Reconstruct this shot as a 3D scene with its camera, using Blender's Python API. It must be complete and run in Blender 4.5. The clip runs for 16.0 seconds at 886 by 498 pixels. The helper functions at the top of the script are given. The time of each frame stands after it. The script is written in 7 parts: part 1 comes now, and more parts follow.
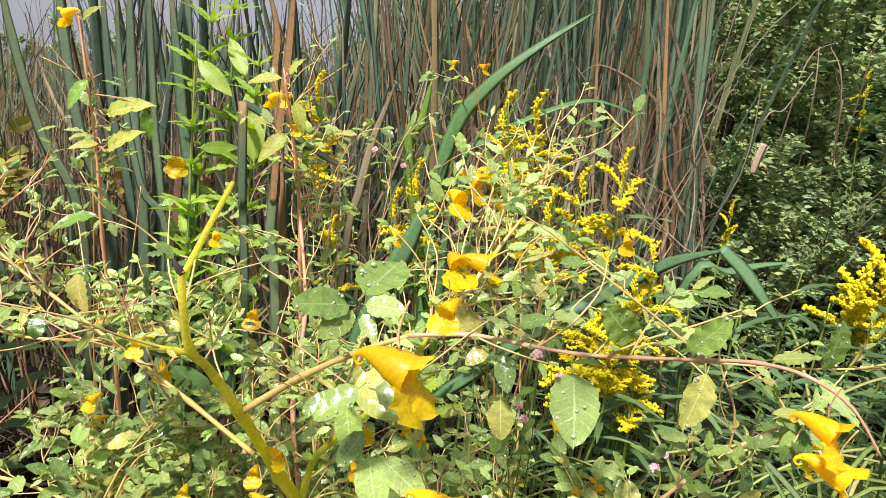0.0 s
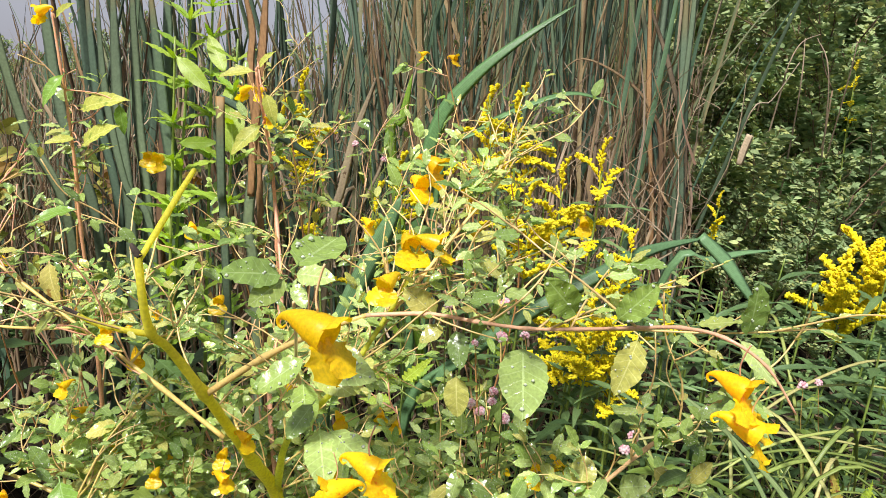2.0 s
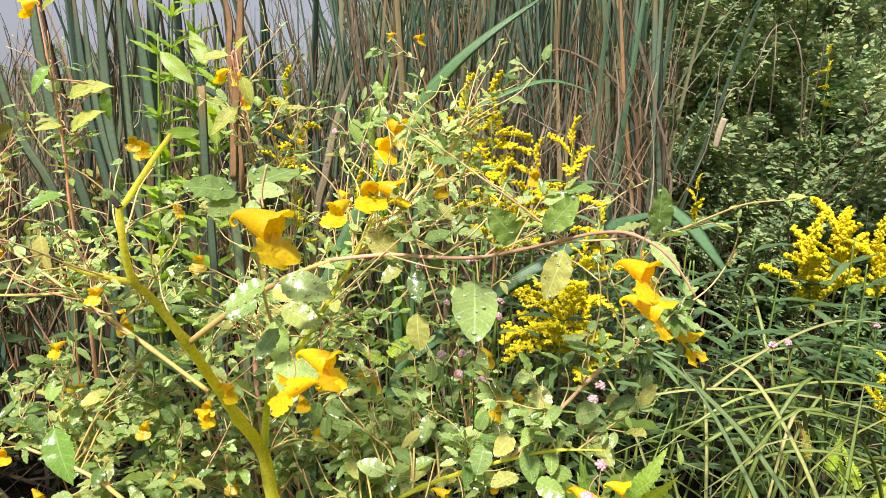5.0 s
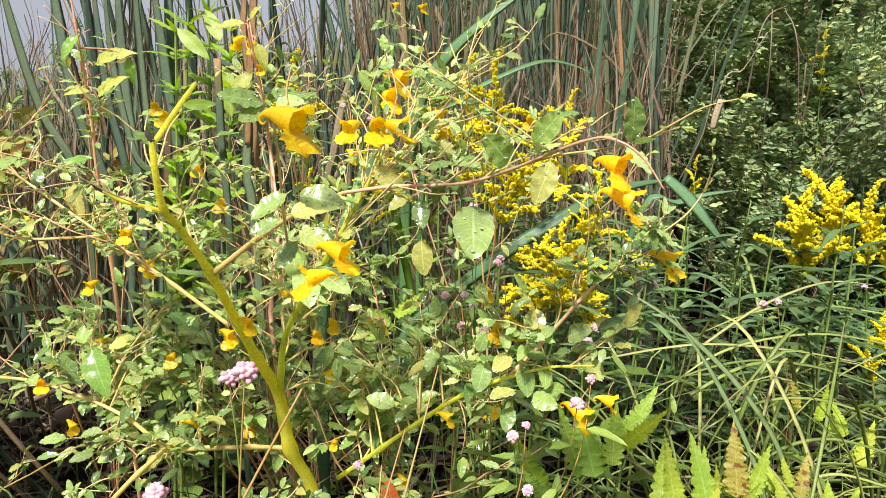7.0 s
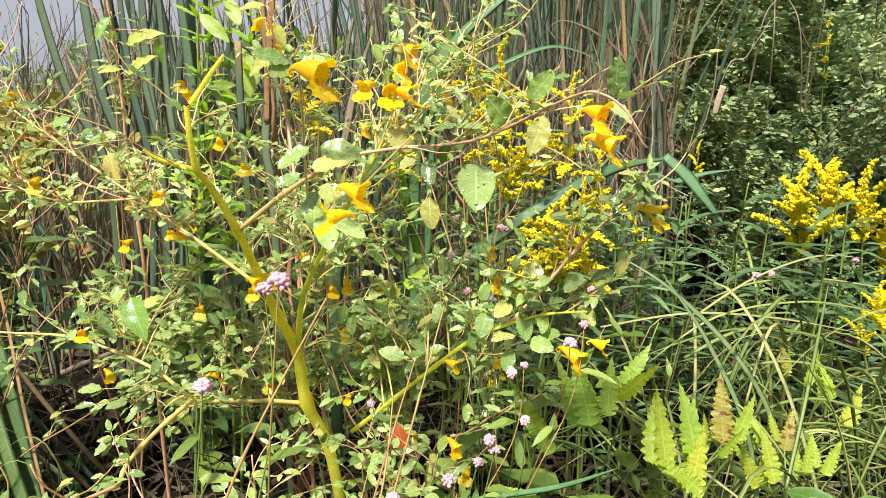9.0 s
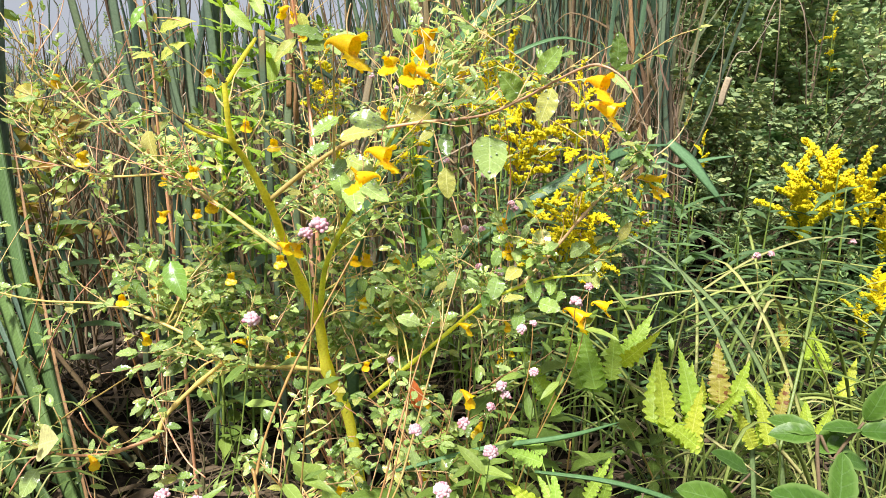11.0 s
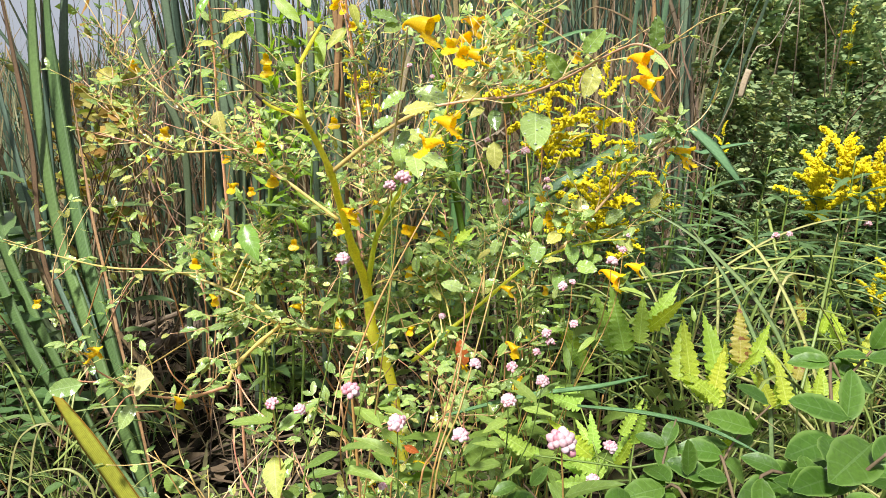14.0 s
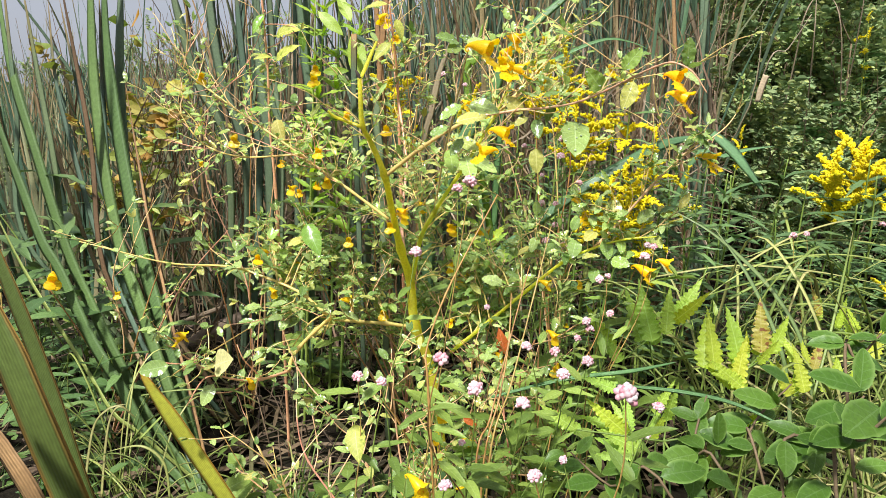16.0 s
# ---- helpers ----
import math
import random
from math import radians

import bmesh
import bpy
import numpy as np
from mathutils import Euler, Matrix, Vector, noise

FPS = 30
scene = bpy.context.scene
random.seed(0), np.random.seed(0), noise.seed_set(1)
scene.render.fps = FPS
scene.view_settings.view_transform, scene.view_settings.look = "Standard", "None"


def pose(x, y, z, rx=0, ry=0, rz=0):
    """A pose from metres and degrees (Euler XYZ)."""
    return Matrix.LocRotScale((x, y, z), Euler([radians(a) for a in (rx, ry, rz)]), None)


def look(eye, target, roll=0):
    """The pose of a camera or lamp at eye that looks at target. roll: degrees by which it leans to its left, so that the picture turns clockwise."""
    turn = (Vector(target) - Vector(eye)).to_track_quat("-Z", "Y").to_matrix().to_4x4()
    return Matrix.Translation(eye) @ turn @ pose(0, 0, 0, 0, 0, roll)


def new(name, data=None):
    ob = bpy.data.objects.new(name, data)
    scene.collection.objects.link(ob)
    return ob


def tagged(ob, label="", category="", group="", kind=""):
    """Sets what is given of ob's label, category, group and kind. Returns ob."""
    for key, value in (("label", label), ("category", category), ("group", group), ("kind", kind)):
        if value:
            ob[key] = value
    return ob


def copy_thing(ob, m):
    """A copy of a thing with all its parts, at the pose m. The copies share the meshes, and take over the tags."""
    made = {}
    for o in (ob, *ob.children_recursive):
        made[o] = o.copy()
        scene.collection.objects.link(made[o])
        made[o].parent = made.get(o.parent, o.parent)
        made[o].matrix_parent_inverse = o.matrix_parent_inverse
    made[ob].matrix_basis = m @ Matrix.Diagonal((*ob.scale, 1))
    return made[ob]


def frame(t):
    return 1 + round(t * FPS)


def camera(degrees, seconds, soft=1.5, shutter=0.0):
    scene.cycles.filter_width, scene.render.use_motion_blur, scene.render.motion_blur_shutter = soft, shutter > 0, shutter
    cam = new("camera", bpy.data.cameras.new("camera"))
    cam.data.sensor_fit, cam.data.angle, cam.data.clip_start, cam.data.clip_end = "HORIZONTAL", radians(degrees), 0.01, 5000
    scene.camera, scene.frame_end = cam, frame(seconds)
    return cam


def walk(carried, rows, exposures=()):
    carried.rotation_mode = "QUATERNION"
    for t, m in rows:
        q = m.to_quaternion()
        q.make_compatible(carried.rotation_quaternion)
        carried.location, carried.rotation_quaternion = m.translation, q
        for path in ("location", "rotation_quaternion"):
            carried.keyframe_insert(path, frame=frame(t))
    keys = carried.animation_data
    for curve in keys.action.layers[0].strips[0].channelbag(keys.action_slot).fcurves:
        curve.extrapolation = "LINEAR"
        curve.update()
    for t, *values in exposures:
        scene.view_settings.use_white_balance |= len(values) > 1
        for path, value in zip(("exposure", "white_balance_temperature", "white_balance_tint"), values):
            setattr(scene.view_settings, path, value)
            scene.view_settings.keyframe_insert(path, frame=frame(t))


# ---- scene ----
cam = camera(70.0, 16.0, soft=0.45)
PATH = [
    (0, (0.0300, 0.0130, 0.8400), (0.0620, 1.9631, 0.3970), 4.20),
    (0.5, (0.0377, 0.0099, 0.8382), (0.0672, 1.9599, 0.3947), 4.03),
    (1, (0.0465, 0.0062, 0.8361), (0.0741, 1.9563, 0.3931), 3.82),
    (1.5, (0.0552, 0.0031, 0.8336), (0.0797, 1.9531, 0.3901), 3.57),
    (2, (0.0647, -0.0000, 0.8309), (0.0883, 1.9505, 0.3894), 3.32),
    (2.5, (0.0728, -0.0042, 0.8266), (0.0957, 1.9475, 0.3903), 2.99),
    (3, (0.0812, -0.0096, 0.8223), (0.1042, 1.9425, 0.3877), 2.71),
    (3.5, (0.0882, -0.0146, 0.8176), (0.1132, 1.9381, 0.3856), 2.45),
    (6, (0.0996, -0.0765, 0.7667), (0.1175, 1.8832, 0.3677), 0.66),
    (6.5, (0.1006, -0.0905, 0.7536), (0.1132, 1.8690, 0.3535), 0.71),
    (7, (0.1015, -0.1053, 0.7437), (0.1055, 1.8542, 0.3429), 0.67),
    (7.5, (0.1016, -0.1187, 0.7360), (0.0992, 1.8403, 0.3331), 0.61),
    (8, (0.1030, -0.1344, 0.7299), (0.0920, 1.8238, 0.3236), 0.63),
    (8.5, (0.1048, -0.1496, 0.7234), (0.0858, 1.8081, 0.3145), 0.63),
    (9, (0.1052, -0.1636, 0.7174), (0.0792, 1.7933, 0.3054), 0.56),
    (11.5, (0.0946, -0.2305, 0.6924), (0.0374, 1.7244, 0.2741), 0.67),
    (12, (0.0891, -0.2426, 0.6880), (0.0256, 1.7120, 0.2687), 0.70),
    (12.5, (0.0835, -0.2548, 0.6840), (0.0115, 1.6991, 0.2633), 0.63),
    (13, (0.0773, -0.2676, 0.6795), (-0.0027, 1.6861, 0.2594), 0.69),
    (13.5, (0.0705, -0.2803, 0.6766), (-0.0156, 1.6726, 0.2540), 0.72),
    (14, (0.0634, -0.2943, 0.6758), (-0.0301, 1.6580, 0.2520), 0.73),
    (14.5, (0.0561, -0.3097, 0.6764), (-0.0457, 1.6429, 0.2558), 0.61),
    (15, (0.0443, -0.3277, 0.6777), (-0.0669, 1.6248, 0.2591), 0.51),
    (15.5, (0.0336, -0.3483, 0.6803), (-0.0884, 1.6037, 0.2623), 0.51),
    (16, (0.0246, -0.3670, 0.6840), (-0.1055, 1.5844, 0.2655), 0.60),
]
walk(cam, [(t, look(eye, target, roll)) for t, eye, target, roll in PATH], ((0.0, 0.37, 6440, 13.5), (4.0, 0.41, 6440, 13), (9.0, 0.57, 6400, 11), (12.0, 0.61, 6340, 9.5), (16.0, 0.53, 6320, 9)))


# ---- world, sun ----
world = bpy.data.worlds.new("overcast_sky")
scene.world = world
world.use_nodes = True
wn, wl = world.node_tree.nodes, world.node_tree.links
sky = wn.new("ShaderNodeTexSky")
sky.sky_type, sky.sun_disc = "NISHITA", False
sky.sun_elevation, sky.sun_rotation = radians(53), radians(206)
sky.air_density, sky.dust_density, sky.ozone_density = 1.0, 3.0, 1.0
grey = wn.new("ShaderNodeHueSaturation")
grey.inputs["Saturation"].default_value = 0.45
wl.new(sky.outputs[0], grey.inputs["Color"])
# an even cloud layer over most of the sky
cloud = wn.new("ShaderNodeMix")
cloud.data_type = "RGBA"
cloud.inputs["Factor"].default_value = 0.7
cloud.inputs[7].default_value = (3.0, 3.05, 3.5, 1)
wl.new(grey.outputs[0], cloud.inputs[6])
wl.new(cloud.outputs[2], wn["Background"].inputs["Color"])
wn["Background"].inputs["Strength"].default_value = 0.11

sun = new("sun", bpy.data.lights.new("sun", "SUN"))
sun.data.energy, sun.data.angle, sun.data.color = 4.9, radians(7), (1.0, 0.975, 0.93)
sun.matrix_world = look((-1.0, -1.5, 3.3), (0, 0.5, 0.2))
scene.view_settings.exposure = 0.62


# ---- materials ----
def ramp(nodes, stops):
    r = nodes.new("ShaderNodeValToRGB")
    e = r.color_ramp.elements
    while len(e) < len(stops):
        e.new(0.5)
    for k, (p, c) in enumerate(stops):
        e[k].position, e[k].color = p, (*c, 1)
    return r


def plant(name, colours, rough=0.45, through_light=0.3, veins=0.0, side_veins=9.0, per_island=False, grain=60.0, spots=None, bump=0.25, ribs=0.0, edge=None, margin=None, gloss=0.45):
    """Plant tissue. colours: ramp over a random number for each leaf; veins: paler midrib and side veins; spots: (colour, amount)
    of blotches; ribs: fine lengthwise lines; edge: a colour for old margins and tips."""
    m = bpy.data.materials.new(name)
    m.use_nodes = True
    t = m.node_tree
    n, l = t.nodes, t.links
    p = n["Principled BSDF"]
    rnd = n.new("ShaderNodeNewGeometry").outputs["Random Per Island"] if per_island else n.new("ShaderNodeObjectInfo").outputs["Random"]
    colours = colours if len(colours) > 1 else colours * 2
    base = ramp(n, [(k / max(1, len(colours) - 1), c) for k, c in enumerate(colours)])
    l.new(rnd, base.inputs[0])
    col = base.outputs[0]
    crd = n.new("ShaderNodeTexCoord")
    big = n.new("ShaderNodeTexNoise")
    big.inputs["Scale"].default_value, big.inputs["Detail"].default_value = grain * 0.12, 3
    geo = n.new("ShaderNodeNewGeometry")
    l.new(geo.outputs["Position"], big.inputs["Vector"])
    fine = n.new("ShaderNodeTexNoise")
    fine.inputs["Scale"].default_value, fine.inputs["Detail"].default_value = grain * 8, 4
    l.new(geo.outputs["Position"], fine.inputs["Vector"])

    def mul(c, fac, lo, hi):
        mr = n.new("ShaderNodeMapRange")
        mr.inputs["To Min"].default_value, mr.inputs["To Max"].default_value = lo, hi
        mr.inputs["From Min"].default_value, mr.inputs["From Max"].default_value = 0.3, 0.7
        l.new(fac, mr.inputs["Value"])
        hs = n.new("ShaderNodeHueSaturation")
        l.new(c, hs.inputs["Color"])
        l.new(mr.outputs[0], hs.inputs["Value"])
        return hs.outputs[0]

    def blend(fac, a, b):
        mx = n.new("ShaderNodeMix")
        mx.data_type = "RGBA"
        l.new(fac, mx.inputs["Factor"])
        l.new(a, mx.inputs[6])
        if isinstance(b, tuple):
            mx.inputs[7].default_value = (*b, 1)
        else:
            l.new(b, mx.inputs[7])
        return mx.outputs[2]

    def math_node(op, a, b=None, c=None):
        k = n.new("ShaderNodeMath")
        k.operation = op
        for s, v in zip(k.inputs, (a, b, c)):
            if v is None:
                continue
            if isinstance(v, (int, float)):
                s.default_value = v
            else:
                l.new(v, s)
        return k.outputs[0]

    col = mul(col, big.outputs["Fac"], 0.72, 1.28)
    col = mul(col, fine.outputs["Fac"], 0.86, 1.14)
    height = fine.outputs["Fac"]
    uv = n.new("ShaderNodeSeparateXYZ")
    l.new(crd.outputs["UV"], uv.inputs[0])
    av = math_node("ABSOLUTE", math_node("SUBTRACT", uv.outputs[1], 0.5))
    if veins:
        mid = math_node("LESS_THAN", av, 0.025)
        side = math_node("SINE", math_node("MULTIPLY", math_node("SUBTRACT", uv.outputs[0], math_node("MULTIPLY", av, 0.35)), side_veins * 6.283))
        line = math_node("MULTIPLY", math_node("GREATER_THAN", side, 0.93), 0.55)
        vn = math_node("MULTIPLY", math_node("MAXIMUM", mid, line), veins)
        pale = n.new("ShaderNodeHueSaturation")
        pale.inputs["Value"].default_value, pale.inputs["Saturation"].default_value = 1.5, 0.8
        l.new(col, pale.inputs["Color"])
        col = blend(vn, col, pale.outputs[0])
        height = math_node("SUBTRACT", math_node("MULTIPLY", height, 0.6), math_node("MULTIPLY", vn, 0.8))
    if ribs:
        rib = math_node("SINE", math_node("MULTIPLY", uv.outputs[1], ribs))
        col = mul(col, math_node("MULTIPLY_ADD", rib, 0.2, 0.5), 0.88, 1.12)
        height = math_node("ADD", math_node("MULTIPLY", height, 0.4), math_node("MULTIPLY", rib, 0.5))
    if spots:
        blot = n.new("ShaderNodeTexNoise")
        blot.inputs["Scale"].default_value, blot.inputs["Detail"].default_value = grain * 2.2, 5
        l.new(geo.outputs["Position"], blot.inputs["Vector"])
        mr = n.new("ShaderNodeMapRange")
        mr.inputs["From Min"].default_value, mr.inputs["From Max"].default_value = 0.72 - spots[1], 0.78 - spots[1]
        l.new(blot.outputs["Fac"], mr.inputs["Value"])
        col = blend(mr.outputs[0], col, spots[0])
    if edge:
        wob = math_node("MULTIPLY_ADD", big.outputs["Fac"], 0.5, uv.outputs[0])
        mr = n.new("ShaderNodeMapRange")
        mr.inputs["From Min"].default_value, mr.inputs["From Max"].default_value = 1.08, 1.3
        l.new(wob, mr.inputs["Value"])
        col = blend(mr.outputs[0], col, edge)
    if margin:
        rim = n.new("ShaderNodeMapRange")
        rim.inputs["From Min"].default_value, rim.inputs["From Max"].default_value = 0.5, 0.62
        l.new(math_node("MULTIPLY_ADD", big.outputs["Fac"], 0.3, av), rim.inputs["Value"])
        col = blend(rim.outputs[0], col, margin)
    l.new(col, p.inputs["Base Color"])
    p.inputs["Roughness"].default_value = rough
    p.inputs["Specular IOR Level"].default_value = gloss
    b = n.new("ShaderNodeBump")
    b.inputs["Strength"].default_value, b.inputs["Distance"].default_value = bump, 0.0008
    l.new(height, b.inputs["Height"])
    l.new(b.outputs[0], p.inputs["Normal"])
    if through_light:
        tr = n.new("ShaderNodeBsdfTranslucent")
        warm = n.new("ShaderNodeHueSaturation")
        warm.inputs["Saturation"].default_value, warm.inputs["Value"].default_value = 1.15, 1.3
        l.new(col, warm.inputs["Color"])
        l.new(warm.outputs[0], tr.inputs["Color"])
        ms = n.new("ShaderNodeMixShader")
        ms.inputs[0].default_value = through_light
        l.new(p.outputs[0], ms.inputs[1])
        l.new(tr.outputs[0], ms.inputs[2])
        l.new(ms.outputs[0], n["Material Output"].inputs["Surface"])
    return m


M_JEWEL = plant("jewelweed_leaf", [(0.27, 0.4, 0.085), (0.36, 0.49, 0.12), (0.47, 0.58, 0.21), (0.2, 0.32, 0.075), (0.54, 0.5, 0.13), (0.4, 0.52, 0.16), (0.12, 0.21, 0.05), (0.27, 0.39, 0.095)], 0.2, 0.3, 0.6, 7, grain=70, bump=0.35, gloss=0.65)
M_JEWEL_MANY = plant("jewelweed_leaf_many", [(0.27, 0.4, 0.085), (0.36, 0.49, 0.12), (0.47, 0.58, 0.21), (0.2, 0.32, 0.075), (0.54, 0.5, 0.13), (0.4, 0.52, 0.16), (0.12, 0.21, 0.05), (0.27, 0.39, 0.095)], 0.2, 0.3, 0.6, 7, True, grain=70, bump=0.35, gloss=0.65)
M_OLDLEAF = plant("yellowed_leaf", [(0.6, 0.5, 0.06), (0.5, 0.48, 0.08), (0.66, 0.56, 0.2)], 0.5, 0.4, 0.5, 7, spots=((0.35, 0.2, 0.05), 0.1))
M_STEM = plant("jewelweed_stem", [(0.82, 0.78, 0.1), (0.82, 0.76, 0.09), (0.76, 0.78, 0.12)], 0.3, 0.5, grain=40, bump=0.2, spots=((0.36, 0.4, 0.03), 0.03))
M_TWIG = plant("jewelweed_twig", [(0.76, 0.52, 0.24), (0.74, 0.38, 0.25), (0.74, 0.57, 0.18), (0.68, 0.29, 0.2)], 0.35, 0.0, grain=60, bump=0.2)
M_REDTWIG = plant("reddish_twig", [(0.76, 0.34, 0.2), (0.72, 0.38, 0.2)], 0.35, 0.0, grain=60, bump=0.2)
M_PINKTWIG = plant("pinkish_twig", [(0.82, 0.46, 0.3), (0.82, 0.52, 0.28)], 0.3, 0.15, grain=60, bump=0.2)
M_GOLDTWIG = plant("golden_twig", [(0.8, 0.66, 0.2), (0.8, 0.58, 0.2)], 0.3, 0.2, grain=60, bump=0.2, spots=((0.72, 0.34, 0.14), 0.06))
M_PETAL = plant("orange_petal", [(0.88, 0.6, 0.008), (0.9, 0.66, 0.012), (0.88, 0.54, 0.006)], 0.35, 0.4, grain=90, bump=0.15, spots=((0.82, 0.34, 0.004), 0.05))
M_GOLD = plant("goldenrod_floret", [(0.88, 0.74, 0.006), (0.92, 0.82, 0.01), (0.84, 0.68, 0.006), (0.7, 0.66, 0.01)], 0.6, 0.25, per_island=True, bump=0.1)
M_GOLDLEAF = plant("goldenrod_leaf", [(0.075, 0.14, 0.05), (0.11, 0.19, 0.065), (0.16, 0.25, 0.09)], 0.45, 0.25, 0.4, 3)
M_WEED = plant("weed_leaf", [(0.11, 0.17, 0.03), (0.17, 0.26, 0.045), (0.27, 0.36, 0.07), (0.12, 0.19, 0.035)], 0.45, 0.3, 0.5, 8)
M_LANCE = plant("lance_weed_leaf", [(0.06, 0.115, 0.035), (0.085, 0.155, 0.045), (0.12, 0.2, 0.06), (0.17, 0.25, 0.08)], 0.38, 0.15, 0.6, 8, gloss=0.5)
M_VINE = plant("broad_shrub_leaf", [(0.055, 0.12, 0.016), (0.075, 0.155, 0.02), (0.115, 0.21, 0.03), (0.06, 0.13, 0.018)], 0.4, 0.25, 0.5, 5, gloss=0.3, margin=(0.16, 0.26, 0.06), spots=((0.2, 0.15, 0.04), -0.02), bump=0.4)
M_FERN = plant("fern_frond", [(0.4, 0.54, 0.05), (0.46, 0.58, 0.06), (0.34, 0.5, 0.05), (0.55, 0.58, 0.06)], 0.5, 0.4, 0.4, 10, spots=((0.24, 0.1, 0.03), 0.0))
M_FERNGREEN = plant("green_fern_frond", [(0.33, 0.51, 0.08), (0.38, 0.55, 0.09), (0.45, 0.58, 0.09)], 0.5, 0.4, 0.4, 10)
M_FERNOLD = plant("old_fern", [(0.42, 0.36, 0.06), (0.46, 0.4, 0.07)], 0.5, 0.35, 0.4, 10, spots=((0.22, 0.09, 0.03), 0.16))
M_BROKEN = plant("yellowing_cattail", [(0.4, 0.4, 0.04)], 0.6, 0.15, grain=25, ribs=70, bump=0.3, edge=(0.5, 0.22, 0.03), margin=(0.58, 0.3, 0.04))
M_CATTAIL = plant("cattail_leaf", [(0.075, 0.12, 0.08), (0.095, 0.15, 0.095), (0.135, 0.195, 0.1), (0.085, 0.14, 0.1), (0.18, 0.23, 0.11)], 0.55, 0.12, grain=25, ribs=70, bump=0.3, edge=(0.36, 0.21, 0.07), spots=((0.3, 0.2, 0.09), -0.02))
M_CATFRESH = plant("fresh_cattail_leaf", [(0.095, 0.2, 0.085), (0.125, 0.23, 0.1), (0.115, 0.24, 0.08)], 0.35, 0.15, grain=25, ribs=70, bump=0.3)
M_NEARCAT = plant("old_cattail_leaf", [(0.085, 0.125, 0.03), (0.11, 0.15, 0.035)], 0.5, 0.12, grain=25, ribs=70, bump=0.3, margin=(0.42, 0.24, 0.05))
M_CATNEAR = plant("olive_cattail_leaf", [(0.09, 0.155, 0.05), (0.12, 0.19, 0.055), (0.14, 0.2, 0.05)], 0.5, 0.12, grain=25, ribs=70, bump=0.3, gloss=0.3)
M_PALE = plant("pale_yellow_leaf", [(0.72, 0.68, 0.3)], 0.5, 0.4, 0.4, 6)
M_FRESH = plant("fresh_green_leaf", [(0.22, 0.38, 0.06)], 0.25, 0.3, 0.6, 7, grain=70, bump=0.35)
M_LIME = plant("yellow_green_leaf", [(0.5, 0.52, 0.1)], 0.5, 0.4, 0.5, 7, spots=((0.3, 0.38, 0.06), 0.12))
M_DEAD = plant("dead_cattail_leaf", [(0.23, 0.145, 0.07), (0.33, 0.235, 0.12), (0.16, 0.09, 0.047), (0.42, 0.34, 0.21), (0.12, 0.08, 0.048)], 0.7, 0.15, grain=30, ribs=60, bump=0.5, spots=((0.12, 0.07, 0.04), 0.04))
M_RUST = plant("rust_brown_stalk", [(0.36, 0.2, 0.085), (0.33, 0.2, 0.09)], 0.6, 0.1, grain=25, ribs=40, bump=0.5, spots=((0.16, 0.1, 0.05), 0.08))
M_SEDGE = plant("sedge_blade", [(0.15, 0.21, 0.045), (0.22, 0.29, 0.065), (0.36, 0.41, 0.11), (0.46, 0.42, 0.17)], 0.4, 0.2, grain=30, ribs=30, bump=0.2, edge=(0.42, 0.34, 0.16))
M_SEDGEPALE = plant("pale_sedge_blade", [(0.2, 0.29, 0.11), (0.24, 0.32, 0.12)], 0.35, 0.2, grain=30, ribs=24, bump=0.3, edge=(0.42, 0.36, 0.18))
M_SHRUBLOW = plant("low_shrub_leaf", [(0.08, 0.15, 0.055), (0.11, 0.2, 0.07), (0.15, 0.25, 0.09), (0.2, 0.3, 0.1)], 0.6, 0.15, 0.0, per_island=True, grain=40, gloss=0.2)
M_SHRUB = plant("shrub_leaf", [(0.15, 0.23, 0.1), (0.22, 0.31, 0.14), (0.29, 0.37, 0.17), (0.35, 0.42, 0.18), (0.41, 0.43, 0.14)], 0.75, 0.18, 0.0, per_island=True, grain=40, gloss=0.12)
M_AUTUMN = plant("turning_leaf", [(0.2, 0.28, 0.06), (0.36, 0.38, 0.08), (0.42, 0.34, 0.09), (0.4, 0.22, 0.06), (0.16, 0.24, 0.06)], 0.6, 0.3, 0.0, per_island=True, grain=40, gloss=0.2)
M_SHRUBSTEM = plant("shrub_bark", [(0.14, 0.095, 0.05), (0.2, 0.14, 0.08)], 0.8, 0.0, grain=60, bump=0.6)
M_TALL = plant("tall_weed_leaf", [(0.24, 0.4, 0.045), (0.31, 0.46, 0.05), (0.4, 0.52, 0.07)], 0.45, 0.4, 0.4, 8)
M_PINK = plant("smartweed_bud", [(0.75, 0.36, 0.42), (0.8, 0.56, 0.58), (0.85, 0.74, 0.74), (0.62, 0.2, 0.27)], 0.45, 0.25, per_island=True, bump=0.1)
M_REDSTEM = plant("red_brown_stem", [(0.4, 0.19, 0.07), (0.46, 0.25, 0.08), (0.44, 0.32, 0.09)], 0.4, 0.0, grain=50)
M_GREENSTEM = plant("green_stem", [(0.16, 0.25, 0.05), (0.24, 0.31, 0.06)], 0.45, 0.0, grain=50)
M_RED = plant("red_autumn_leaf", [(0.6, 0.1, 0.03), (0.65, 0.2, 0.04)], 0.5, 0.3, 0.4, 6)
M_WOOD = plant("dead_stick", [(0.19, 0.14, 0.1), (0.14, 0.1, 0.07)], 0.85, 0.0, grain=50, bump=0.8, spots=((0.12, 0.08, 0.06), 0.08))
M_PALEREED = plant("bleached_reed", [(0.66, 0.52, 0.34)], 0.6, 0.2, grain=25, ribs=40, bump=0.3)
M_WOODPALE = plant("weathered_twig", [(0.34, 0.27, 0.19), (0.28, 0.21, 0.14)], 0.8, 0.0, grain=50, bump=0.6)
